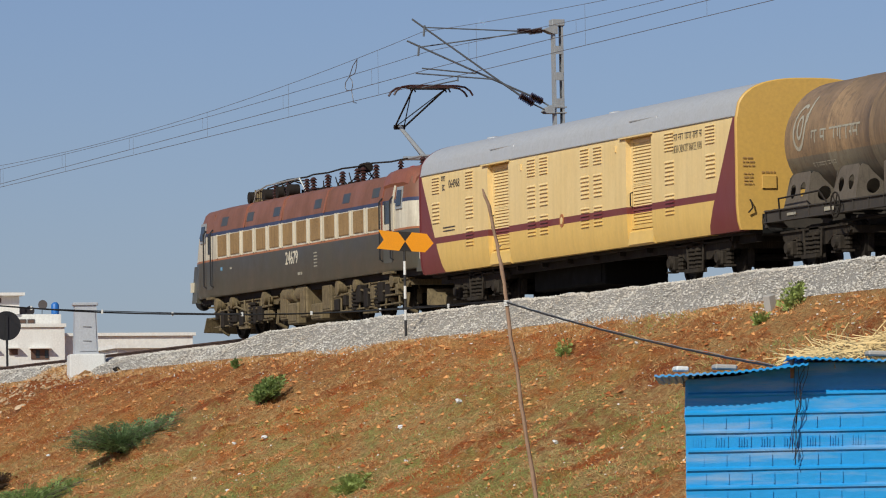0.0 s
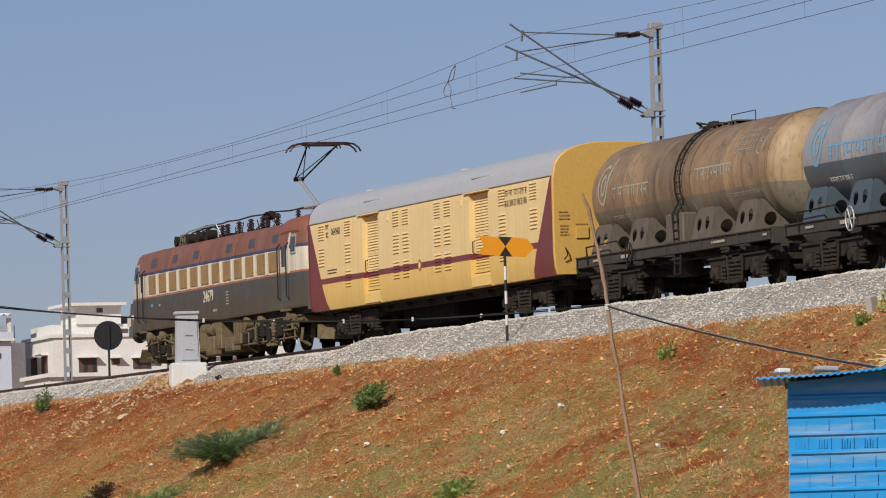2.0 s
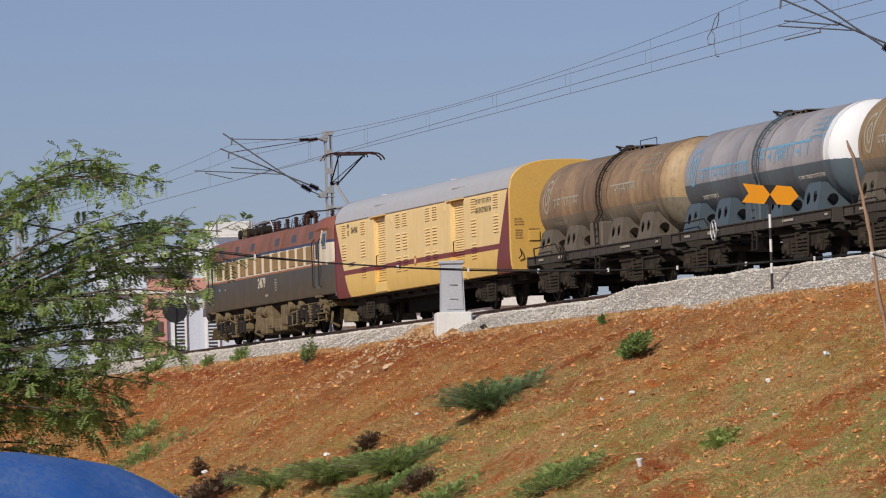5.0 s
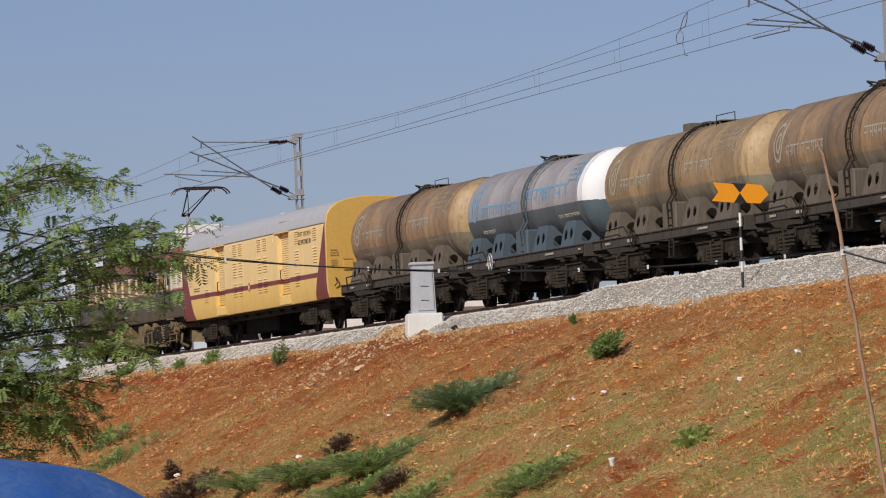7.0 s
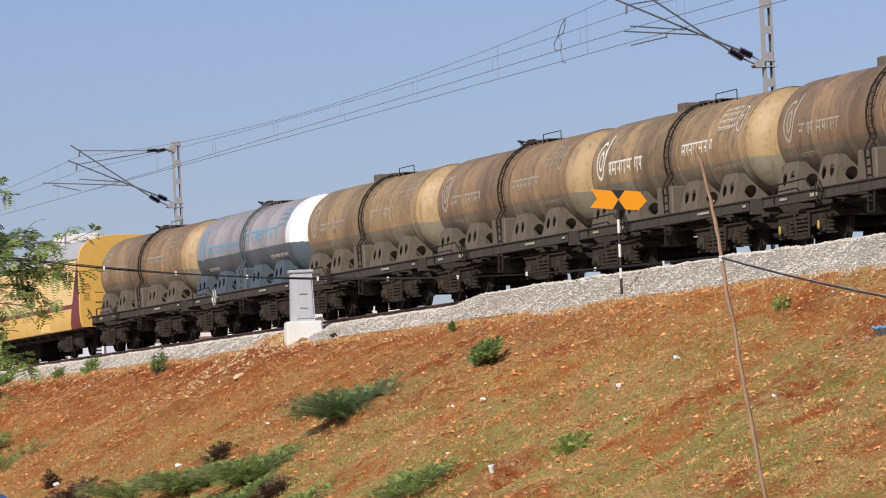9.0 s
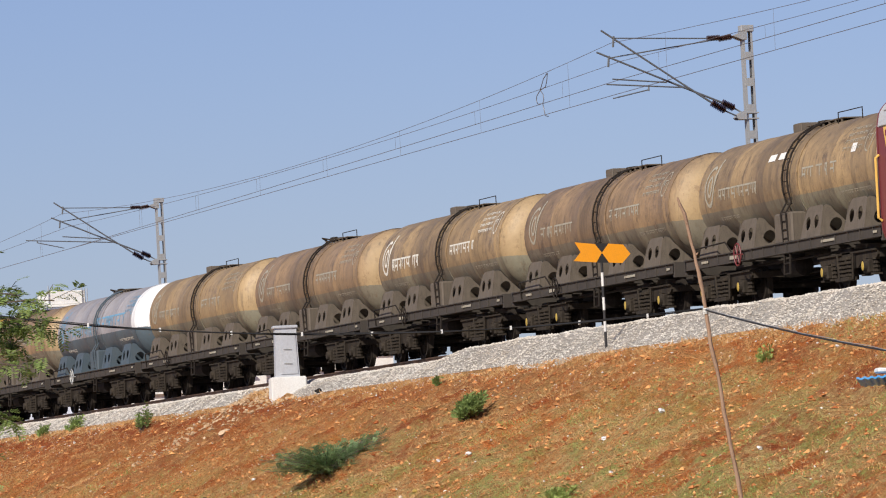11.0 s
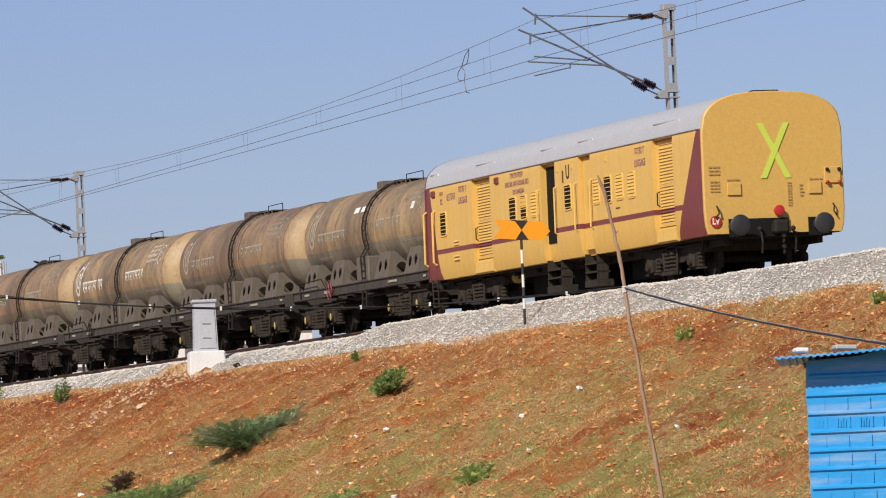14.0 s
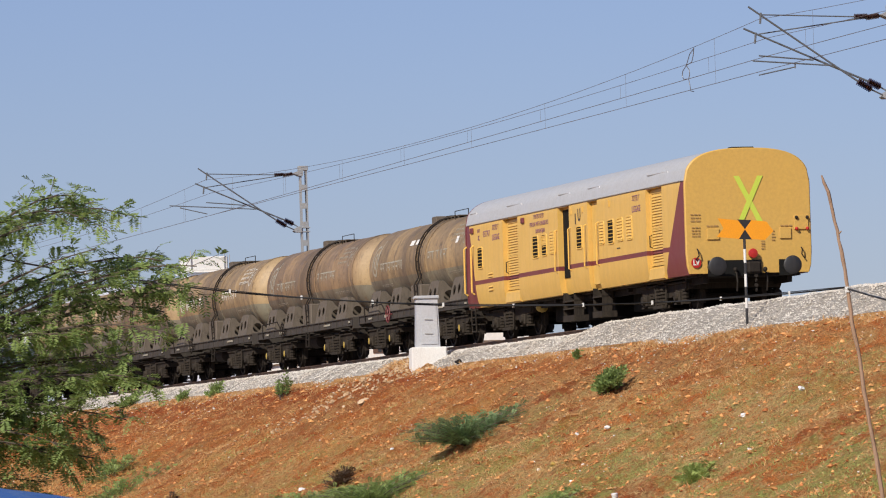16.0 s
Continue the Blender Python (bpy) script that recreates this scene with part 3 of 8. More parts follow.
M_van = livery("cream van livery", (0.80, 0.60, 0.28), (0.76, 0.51, 0.15), 1.61, 1.76, (0.05, 1.62), (0.12, 1.72))
M_coach = livery("yellow coach livery", (0.655, 0.41, 0.098), (0.655, 0.405, 0.092), 1.56, 1.68, (0.30, 1.05), (0.30, 1.85))
M_faded = worn("faded lettering paint", (0.36, 0.21, 0.07), (0.5, 0.3, 0.1), 0.5, 5.0, 0.6, 0, False)
M_loco_grey = worn("loco dark grey", (0.046, 0.060, 0.076), (0.120, 0.100, 0.055), 0.55, 0.9, 0.5)
M_loco_brown = worn("loco brown", (0.27, 0.092, 0.052), (0.12, 0.055, 0.04), 0.7, 1.3, 0.5)
M_loco_cream = worn("loco cream", (0.66, 0.60, 0.47), (0.36, 0.27, 0.17), 0.45, 1.3, 0.5)
M_loco_blue = worn("loco blue line", (0.035, 0.045, 0.11), (0.08, 0.07, 0.07), 0.3, 2.0, 0.5)
M_loco_orange = worn("loco orange line", (0.42, 0.15, 0.05), (0.2, 0.1, 0.06), 0.3, 2.0, 0.5)
M_grille = worn("dusty brown grille", (0.34, 0.22, 0.10), (0.10, 0.055, 0.03), 0.85, 1.6, 0.8)
# near-black blotches put the shade of gaps in the gear into its colour
M_olive = worn("dusty olive running gear with shade blotches", (0.205, 0.150, 0.072), (0.012, 0.009, 0.007), 1.3, 4.2, 0.8)
M_glass = worn("dark cab glass", (0.03, 0.035, 0.04), (0.08, 0.07, 0.06), 0.3, 3.0, 0.12, 0, False, 0.0)


def wheelset(parent, y, r, name="wheelset"):
    bm = bmesh.new()
    rod(bm, (-1.0, 0, 0), (1.0, 0, 0), 0.08, 8)
    for s in (-1, 1):
        x = s * 0.80
        lathe(bm, [(x - s * 0.03, r + 0.028), (x, r + 0.028), (x + s * 0.01, r), (x + s * 0.10, r - 0.004), (x + s * 0.10, r - 0.07), (x + s * 0.05, r - 0.09), (x + s * 0.05, 0.16), (x + s * 0.10, 0.13), (x + s * 0.10, 0.03)], "X", 20)
        for k in range(4):
            a = math.pi / 2 * k
            ball(bm, (x + s * 0.06, 0.3 * math.cos(a), 0.3 * math.sin(a)), 0.03, n=6)
    ob = part(name, bm, M_under, parent, smooth=True)
    ob.location = (0, y, r)
    return ob


def coil(bm, x, y, z0, z1, r, turns=4):
    for k in range(turns):
        z = z0 + (z1 - z0) * (k + 0.5) / turns
        bmesh.ops.create_cone(bm, cap_ends=True, segments=8, radius1=r, radius2=r, depth=(z1 - z0) / turns * 0.55, matrix=Matrix.Translation((x, y, z)))
    rod(bm, (x, y, z0), (x, y, z1), r * 0.6, 6)


def bogie(parent, y, axles, r=0.4575, cover=None, mat=None, wide=1.20, frame_z=0.62, length=None):
    """A bogie with side frames, axle boxes and springs; axles: places along the track from its centre."""
    mat = mat or M_bogie
    root = new("bogie")
    root.parent = parent
    root.location = (0, y, 0)
    root.empty_display_size = 0.2
    a1 = max(axles)
    L = length or a1 + 0.55
    for s in (-1, 1):
        bm = bmesh.new()
        x = s * wide
        slab(bm, [(x - 0.05, -L, frame_z + 0.06), (x - 0.05, -L + 0.15, frame_z - 0.04), (x - 0.05, -a1 + 0.35, frame_z + 0.02), (x - 0.05, -a1 + 0.7, frame_z - 0.16), (x - 0.05, a1 - 0.7, frame_z - 0.16), (x - 0.05, a1 - 0.35, frame_z + 0.02),
                  (x - 0.05, L - 0.15, frame_z - 0.04), (x - 0.05, L, frame_z + 0.06), (x - 0.05, L, frame_z + 0.17), (x - 0.05, -L, frame_z + 0.17)], (0.10, 0, 0))
        box(bm, x - 0.10, x + 0.10, -L, L, frame_z + 0.15, frame_z + 0.19)
        part("side_frame", bm, mat, root)
        for a in axles:
            bm = bmesh.new()
            box(bm, x - 0.14, x + 0.16, a - 0.15, a + 0.15, r - 0.16, r + 0.14, 0.03)
            bmesh.ops.create_cone(bm, cap_ends=True, segments=14, radius1=0.13, radius2=0.11, depth=0.07, matrix=Matrix.Translation((x + s * 0.17, a, r)) @ Matrix.Rotation(radians(90 * s), 4, "Y"))
            part("axle_box", bm, mat, root)
            if cover and s < 0:
                bm = bmesh.new()
                ball(bm, (x - 0.205, a, r), 0.085, (0.25, 0.85, 1.2), 12)
                part("axle_cover", bm, cover, root, "yellow painted axle end cover")
            for d in (-0.29, 0.29):
                bm = bmesh.new()
                coil(bm, x, a + d, r - 0.16, frame_z + 0.03, 0.085)
                box(bm, x - 0.1, x + 0.1, a + d - 0.1, a + d + 0.1, r - 0.2, r - 0.16)
                part("spring", bm, mat, root)
        # secondary springs, brake rods and hanger in the middle of the bogie
        bm = bmesh.new()
        for d in (-0.19, 0.19):
            coil(bm, x + s * 0.10, d, 0.28, 0.72, 0.11, 5)
        box(bm, x - 0.02, x + s * 0.22, -0.42, 0.42, 0.20, 0.28)
        rod(bm, (x + s * 0.12, -0.5, 0.78), (x + s * 0.12, -0.42, 0.22), 0.03, 6)
        rod(bm, (x + s * 0.12, 0.5, 0.78), (x + s * 0.12, 0.42, 0.22), 0.03, 6)
        part("bolster_spring", bm, mat, root)
    for e in (-1, 1):
        bm = bmesh.new()
        box(bm, -wide, wide, e * L - 0.07, e * L + 0.07, frame_z, frame_z + 0.14)
        part("headstock", bm, mat, root)
    bm = bmesh.new()
    box(bm, -wide - 0.1, wide + 0.1, -0.3, 0.3, 0.55, 0.88, 0.04)
    part("bolster", bm, mat, root)
    for a in axles:
        for e in (-1, 1):
            for s in (-1, 1):
                bm = bmesh.new()
                box(bm, s * 0.80 - 0.06, s * 0.80 + 0.06, a + e * (r + 0.03) - 0.03, a + e * (r + 0.03) + 0.03, r - 0.2, r + 0.15)
                rod(bm, (s * 0.80, a + e * (r + 0.05), r + 0.1), (s * 0.85, a + e * (r + 0.02), frame_z + 0.2), 0.02, 5)
                part("brake_shoe", bm, mat, root)
    for a in axles:
        wheelset(root, a, r)
    return root


def buffers(parent, y, d, z=1.10):
    for s in (-1, 1):
        bm = bmesh.new()
        lathe(bm, [(y, 0.13), (y + d * 0.10, 0.13), (y + d * 0.10, 0.10), (y + d * 0.34, 0.10), (y + d * 0.40, 0.10), (y + d * 0.41, 0.225), (y + d * 0.45, 0.235), (y + d * 0.47, 0.20), (y + d * 0.475, 0.05)], "Y", 22, (s * 0.98, 0, z))
        part("buffer", bm, M_black, parent, "black round buffer", True)


def coupling(parent, y, d):
    bm = bmesh.new()
    box(bm, -0.12, 0.12, min(y, y + d * 0.35), max(y, y + d * 0.35), 0.92, 1.16, 0.03)
    box(bm, -0.2, 0.15, min(y + d * 0.3, y + d * 0.5), max(y + d * 0.3, y + d * 0.5), 0.9, 1.2, 0.05)
    for x in (-0.42, 0.36):
        pipe(bm, [(x, y + d * 0.05, 0.98), (x, y + d * 0.22, 0.92), (x, y + d * 0.28, 0.7), (x, y + d * 0.22, 0.48)], 0.025)
        ball(bm, (x, y + d * 0.12, 1.02), 0.06, n=8)
    for k in range(4):
        bmesh.ops.create_cone(bm, cap_ends=True, segments=8, radius1=0.05, radius2=0.05, depth=0.03, matrix=Matrix.Translation((0.02, y + d * 0.42, 0.85 - 0.12 * k)) @ Matrix.Rotation(radians(90), 4, "Y" if k % 2 else "X"))
    part("coupling", bm, M_under, parent)


FLANK = -1.626


def louvre(parent, y0, y1, z0, z1, mat, n=6, depth=0.028):
    """A block of pressed slots in the near flank."""
    bm = bmesh.new()
    p = (z1 - z0) / n
    for k in range(n):
        z = z0 + p * k
        slab(bm, [(FLANK + 0.004, y0, z + p * 0.80), (FLANK + 0.004, y0, z + p * 0.25), (FLANK - depth, y0, z + p * 0.25), (FLANK - depth * 0.8, y0, z + p * 0.42)], (0, y1 - y0, 0))
    part("louvre_vent", bm, mat, parent)


def sliding_door(parent, y0, y1, mat, inset=0.15, z0=1.28, z1=3.20):
    """A slatted door leaf in its recess, with handle and the step below it."""
    x = FLANK + inset
    bm = bmesh.new()
    box(bm, x - 0.012, x + 0.01, y1, y0, z0, z1)
    door = part("sliding_door", bm, mat, parent, "slatted sliding door set back in the wall")
    for a, b in ((y0, y0 - 0.13), (y1 + 0.13, y1)):
        bm = bmesh.new()
        box(bm, x - 0.03, x - 0.008, b, a, z0, z1)
        part("stile", bm, mat, door)
    for z in (z0, (z0 + z1) / 2 - 0.04, z1 - 0.08):
        bm = bmesh.new()
        box(bm, x - 0.03, x - 0.008, y1 + 0.13, y0 - 0.13, z, z + 0.08)
        part("cross_rail", bm, mat, door)
    n = 24
    for k in range(n):
        z = z0 + 0.10 + (z1 - z0 - 0.2) * k / n
        bm = bmesh.new()
        slab(bm, [(x - 0.010, y0 - 0.14, z), (x - 0.038, y0 - 0.14, z), (x - 0.012, y0 - 0.14, z + 0.055)], (0, y1 - y0 + 0.28, 0))
        part("slat", bm, mat, door)
    bm = bmesh.new()
    pipe(bm, [(x - 0.02, y0 - 0.09, 1.75), (x - 0.09, y0 - 0.09, 1.78), (x - 0.09, y0 - 0.09, 2.05), (x - 0.02, y0 - 0.09, 2.08)], 0.016)
    part("handle", bm, M_under, door)
    bm = bmesh.new()
    slab(bm, [(FLANK + 0.10, y0 - 0.02, 0.90), (FLANK + 0.02, y0 - 0.02, 0.94), (x - 0.10, y0 - 0.02, 1.20), (x, y0 - 0.02, 1.26)], (0, y1 - y0 + 0.04, 0))
    part("door_sill", bm, mat, parent)


def bars_of_text(parent, y, z, w, h, mat, lines=1, seed=1, x=None, facing="side"):
    """Writing too small to read, as plain bars."""
    rng = random.Random(seed)
    bm = bmesh.new()
    lh = h / lines
    for k in range(lines):
        c = -w / 2
        while c < w / 2 - 0.02:
            d = min(rng.uniform(0.5, 1.6) * lh, w / 2 - c)
            zz = z + h / 2 - lh * (k + 0.5)
            if facing == "side":
                box(bm, (x or FLANK) - 0.006, (x or FLANK) - 0.002, y - c - d, y - c, zz - lh * 0.2, zz + lh * 0.2)
            else:
                box(bm, y + c, y + c + d, x - 0.006, x - 0.002, zz - lh * 0.2, zz + lh * 0.2)
            c += d + lh * 0.28
    return tagged(part("faint_writing", bm, mat, parent), kind="stuff")


def hindi_bars(parent, y, z, w, h, mat, seed):
    """A line of headline script that cannot be read: a top bar with short strokes under it."""
    rng = random.Random(seed)
    bm = bmesh.new()
    c = -w / 2
    while c < w / 2 - h * 0.3:
        word = min(rng.uniform(1.2, 2.6) * h, w / 2 - c)
        box(bm, FLANK - 0.006, FLANK - 0.002, y - c - word, y - c, z + h * 0.30, z + h * 0.38)
        k = c + h * 0.2
        while k < c + word:
            box(bm, FLANK - 0.006, FLANK - 0.002, y - k - h * 0.07, y - k, z - h * rng.uniform(0.25, 0.42), z + h * 0.31)
            if rng.random() < 0.6:
                zz = z - h * rng.uniform(-0.1, 0.25)
                box(bm, FLANK - 0.006, FLANK - 0.002, y - k, y - k + h * 0.22, zz, zz + h * 0.10)
            k += h * rng.uniform(0.32, 0.5)
        c += word + h * 0.35
    return tagged(part("faint_writing", bm, mat, parent), kind="stuff")


def coach_shell(root, flank_mat, end_mat, front_end_mat, recesses, inset=0.15, length=21.34):
    loops = []
    marks = [(0.0, 0)]
    for a, b in recesses:
        marks += [(a, 0), (a, inset), (b, inset), (b, 0)]
    marks += [(-length, 0)]
    for y, i in marks:
        loops.append([(x, y, z) for x, z in section(i)])
    bm = bmesh.new()
    loft(bm, loops)
    part("body_shell", bm, flank_mat, root, "", True)
    # roof: its own thin shell over the eaves
    bm = bmesh.new()
    pts = [(x, z) for x, z in section(0, 14, grow=0.014) if z > 3.27]
    under = [(x * 0.985, z - 0.03) for x, z in reversed(pts)]
    loft(bm, [[(x, y, z) for x, z in pts + under] for y in (0.01, -length / 2, -length - 0.01)])
    part("roof", bm, M_roofgrey, root, "weathered grey painted roof", True)
    for y0, y1, mat in ((0.10, 0.012, front_end_mat), (-length - 0.012, -length - 0.10, end_mat)):
        bm = bmesh.new()
        out = section(0, 14, grow=0.016)
        inn = [(x * 0.985, z - 0.02 if z > 2 else z) for x, z in out]
        ordered = [y1, y0] if y0 > 0 else [y0, y1]
        loft(bm, [[(x, ordered[0], z) for x, z in out], [(x, ordered[0] + (0.06 if y0 > 0 else -0.06), z) for x, z in out], [(x, ordered[1], z) for x, z in inn]])
        part("end_wall", bm, mat, root, "", True)
    # gutter along the eaves
    bm = bmesh.new()
    box(bm, -1.645, -1.605, -length + 0.1, -0.1, 3.275, 3.30)
    part("gutter", bm, M_roofgrey, root)
    # underframe
    bm = bmesh.new()
    box(bm, -1.35, 1.35, -length, 0, 0.86, 1.02)
    for s in (-1, 1):
        box(bm, s * 1.1 - 0.06, s * 1.1 + 0.06, -length + 0.1, -0.1, 0.70, 0.90)
    for k in range(12):
        box(bm, -1.3, 1.3, -1.0 - k * 1.75, -0.9 - k * 1.75, 0.76, 0.88)
    part("underframe", bm, M_under, root)


def roof_fittings(root, drip, seed):
    rng = random.Random(seed)
    for y in [-1.9 - 2.9 * k for k in range(7)]:
        bm = bmesh.new()
        x = rng.choice((-0.35, 0.0, 0.3))
        lathe(bm, [(4.0, 0.10), (4.08, 0.10), (4.08, 0.20), (4.12, 0.19), (4.15, 0.03)], "Z", 14, (x, y, -0.02))
        part("roof_vent", bm, M_roofgrey, root)
    for y0, y1 in drip:
        bm = bmesh.new()
        for a, b, c, d in ((y0, 3.50, y0 - 0.05, 3.60), (y0 - 0.05, 3.60, y1 + 0.05, 3.60), (y1 + 0.05, 3.60, y1, 3.50)):
            rod(bm, (-1.56, a, b), (-1.55 if d < 3.55 else -1.515, c, d), 0.018, 5)
        part("drip_strip", bm, M_roofgrey, root)


def end_fittings(root, y, d, seed):
    """What the end wall of a coach carries: panels, small writing, hooks, coupling, buffers. d: outwards, +1 or -1."""
    for x0, x1, z0, z1 in ((-1.10, -0.78, 1.78, 2.05), (0.80, 1.10, 1.78, 2.05)):
        bm = bmesh.new()
        box(bm, x0, x1, min(y, y + d * 0.03), max(y, y + d * 0.03), z0, z1, 0.008)
        part("end_hatch", bm, M_amber, root)
    for k, (x, z, w, h, n) in enumerate(((-1.38, 2.33, 0.26, 0.24, 3), (-1.38, 1.98, 0.22, 0.28, 4), (0.36, 1.78, 0.10, 0.55, 9), (0.64, 1.86, 0.10, 0.30, 4), (0.98, 2.10, 0.3, 0.08, 1), (-0.95, 2.12, 0.3, 0.08, 1))):
        bars_of_text(root, x, z, w, h, M_faded, n, seed + k, y + d * 0.004, "end")
    buffers(root, y, d)
    coupling(root, y, d)
    bm = bmesh.new()
    for a, b in ((-1.10, 0.29), (0.76, 1.14)):
        box(bm, a, b, min(y, y + d * 0.05), max(y, y + d * 0.05), 0.86, 1.26)
    part("headstock", bm, M_dark, root)
    for s in (-1, 1):
        bm = bmesh.new()
        pipe(bm, [(s * 1.36, y, 1.55), (s * 1.36, y + d * 0.08, 1.50), (s * 1.34, y + d * 0.09, 1.38), (s * 1.42, y + d * 0.05, 1.28)], 0.018)
        part("lamp_hook", bm, M_under, root)


# ---------------------------------------------------------------- parcel van
def build_van():
    root = thing("parcel_van", Matrix.Identity(4), "cream and yellow parcel van with maroon corners and grey roof", "railway van")
    doors = [(-5.12, -6.64), (-14.65, -16.26)]
    coach_shell(root, M_van, M_amber, M_maroon, doors)
    for a, b in doors:
        sliding_door(root, a, b, M_van)
        bm = bmesh.new()
        box(bm, FLANK - 0.05, FLANK + 0.02, b - 0.1, a + 0.35, 3.235, 3.265)
        part("door_rail", bm, M_van, root)
    for y in (-0.92, -3.48, -8.0, -8.87, -11.68, -12.54, -17.12, -19.61):
        for z0, z1 in ((2.79, 3.22), (2.08, 2.62), (1.44, 1.92)):
            if (y == -19.61 and z0 < 2) or (y == -0.92 and z0 < 2):
                continue
            louvre(root, y - 0.54, y, z0, z1, M_van, 6)
    roof_fittings(root, ((-5.1, -6.9), (-14.7, -16.5)), 3)
    end_fittings(root, -21.45, -1, 40)
    lettering("HIGH CAPACITY PARCEL VAN", 0.25, M_letters, root, on_side(FLANK - 0.003, -18.5, 2.80), bold=-0.006, width=0.52)
    hindi_bars(root, -18.5, 3.05, 1.8, 0.20, M_letters, 8)
    lettering("064968", 0.28, M_letters, root, on_side(FLANK - 0.003, -2.62, 2.96), bold=0.0, width=1.0)
    lettering("SC", 0.20, M_letters, root, on_side(FLANK - 0.003, -1.80, 2.90), bold=0.004, width=0.8)
    hindi_bars(root, -1.80, 3.12, 0.34, 0.16, M_letters, 9)
    bars_of_text(root, -2.2, 1.92, 0.9, 0.16, M_letters, 2, 10)
    bm = bmesh.new()
    bmesh.ops.create_cone(bm, cap_ends=True, segments=20, radius1=0.15, radius2=0.15, depth=0.006, matrix=Matrix.Translation((FLANK - 0.006, -10.36, 1.69)) @ Matrix.Rotation(radians(90), 4, "Y"))
    part("emblem", bm, M_loco_orange, root)
    bm = bmesh.new()
    bmesh.ops.create_cone(bm, cap_ends=True, segments=16, radius1=0.08, radius2=0.08, depth=0.006, matrix=Matrix.Translation((FLANK - 0.013, -10.36, 1.69)) @ Matrix.Rotation(radians(90), 4, "Y"))
    part("emblem", bm, M_cream, root)
    for y in (-7.55, -14.0):
        bm = bmesh.new()
        box(bm, FLANK - 0.03, FLANK, y - 0.05, y, 2.98, 3.12)
        part("door_stop", bm, M_van, root)
    # equipment hung under the floor
    bm = bmesh.new()
    box(bm, -0.75, 0.75, -10.7, -5.8, 0.27, 0.92, 0.03)
    box(bm, -0.77, -0.74, -10.5, -8.4, 0.32, 0.84, 0.01)
    part("battery_box", bm, M_belly, root)
    bm = bmesh.new()
    lathe(bm, [(-13.6, 0.05), (-13.55, 0.2), (-12.3, 0.2), (-12.25, 0.05)], "Y", 14, (0.5, 0, 0.66))
    part("air_reservoir", bm, M_under, root, smooth=True)
    for y in (-3.28, -18.06):
        bogie(root, y, (-1.448, 1.448))
    buffers(root, 0.1, 1)
    return root


# ---------------------------------------------------------------- rear luggage coach
def window(parent, y0, y1, z0, z1, shutter, seed=0):
    bm = bmesh.new()
    c, h = (y0 + y1) / 2, abs(y1 - y0) / 2
    k = 0.07

    def ring(g, x):
        pts = []
        for sy, sz in ((1, 1), (-1, 1), (-1, -1), (1, -1)):
            cy, cz = c + sy * (h + g - k), (z0 + z1) / 2 + sz * ((z1 - z0) / 2 + g - k)
            base = {(1, 1): 0, (-1, 1): 90, (-1, -1): 180, (1, -1): 270}[(sy, sz)]
            for a in (0, 30, 60, 90):
                t = radians(base + a)
                pts.append((x, cy + k * math.cos(t), cz + k * math.sin(t)))
        return pts

    loft(bm, [ring(0.035, FLANK + 0.002), ring(0.03, FLANK - 0.02), ring(0.0, FLANK - 0.02), ring(0.0, FLANK + 0.002)], caps=False)
    win = part("window", bm, M_yellow, parent, "louvred shutter window" if shutter else "barred window")
    bm = bmesh.new()
    loft(bm, [ring(0.002, FLANK - 0.003), ring(0.002, FLANK - 0.005)])
    part("pane", bm, M_yellow if shutter else M_dark, win)
    n = 7 if shutter else 6
    for j in range(n):
        z = z0 + (z1 - z0) * (j + 0.5) / n
        bm = bmesh.new()
        if shutter:
            slab(bm, [(FLANK - 0.004, y0, z - 0.03), (FLANK - 0.028, y0, z - 0.03), (FLANK - 0.006, y0, z + 0.03)], (0, y1 - y0, 0))
            part("slat", bm, M_yellow, win)
        else:
            rod(bm, (FLANK - 0.015, y0, z), (FLANK - 0.015, y1, z), 0.011, 5)
            part("bar", bm, M_yellow, win)


def steps(root, y0, y1):
    bm = bmesh.new()
    for y in (y0, y1):
        slab(bm, [(-1.54, y, 0.96), (-1.54, y, 0.22), (-1.30, y, 0.20), (-1.22, y, 0.96)], (0, 0.03, 0))
    box(bm, -1.56, -1.15, y1 - 0.02, y0 + 0.05, 0.18, 0.34)
    for z in (0.50, 0.70):
        box(bm, -1.56, -1.22, y1, y0, z, z + 0.04)
    part("footstep", bm, M_bogie, root)


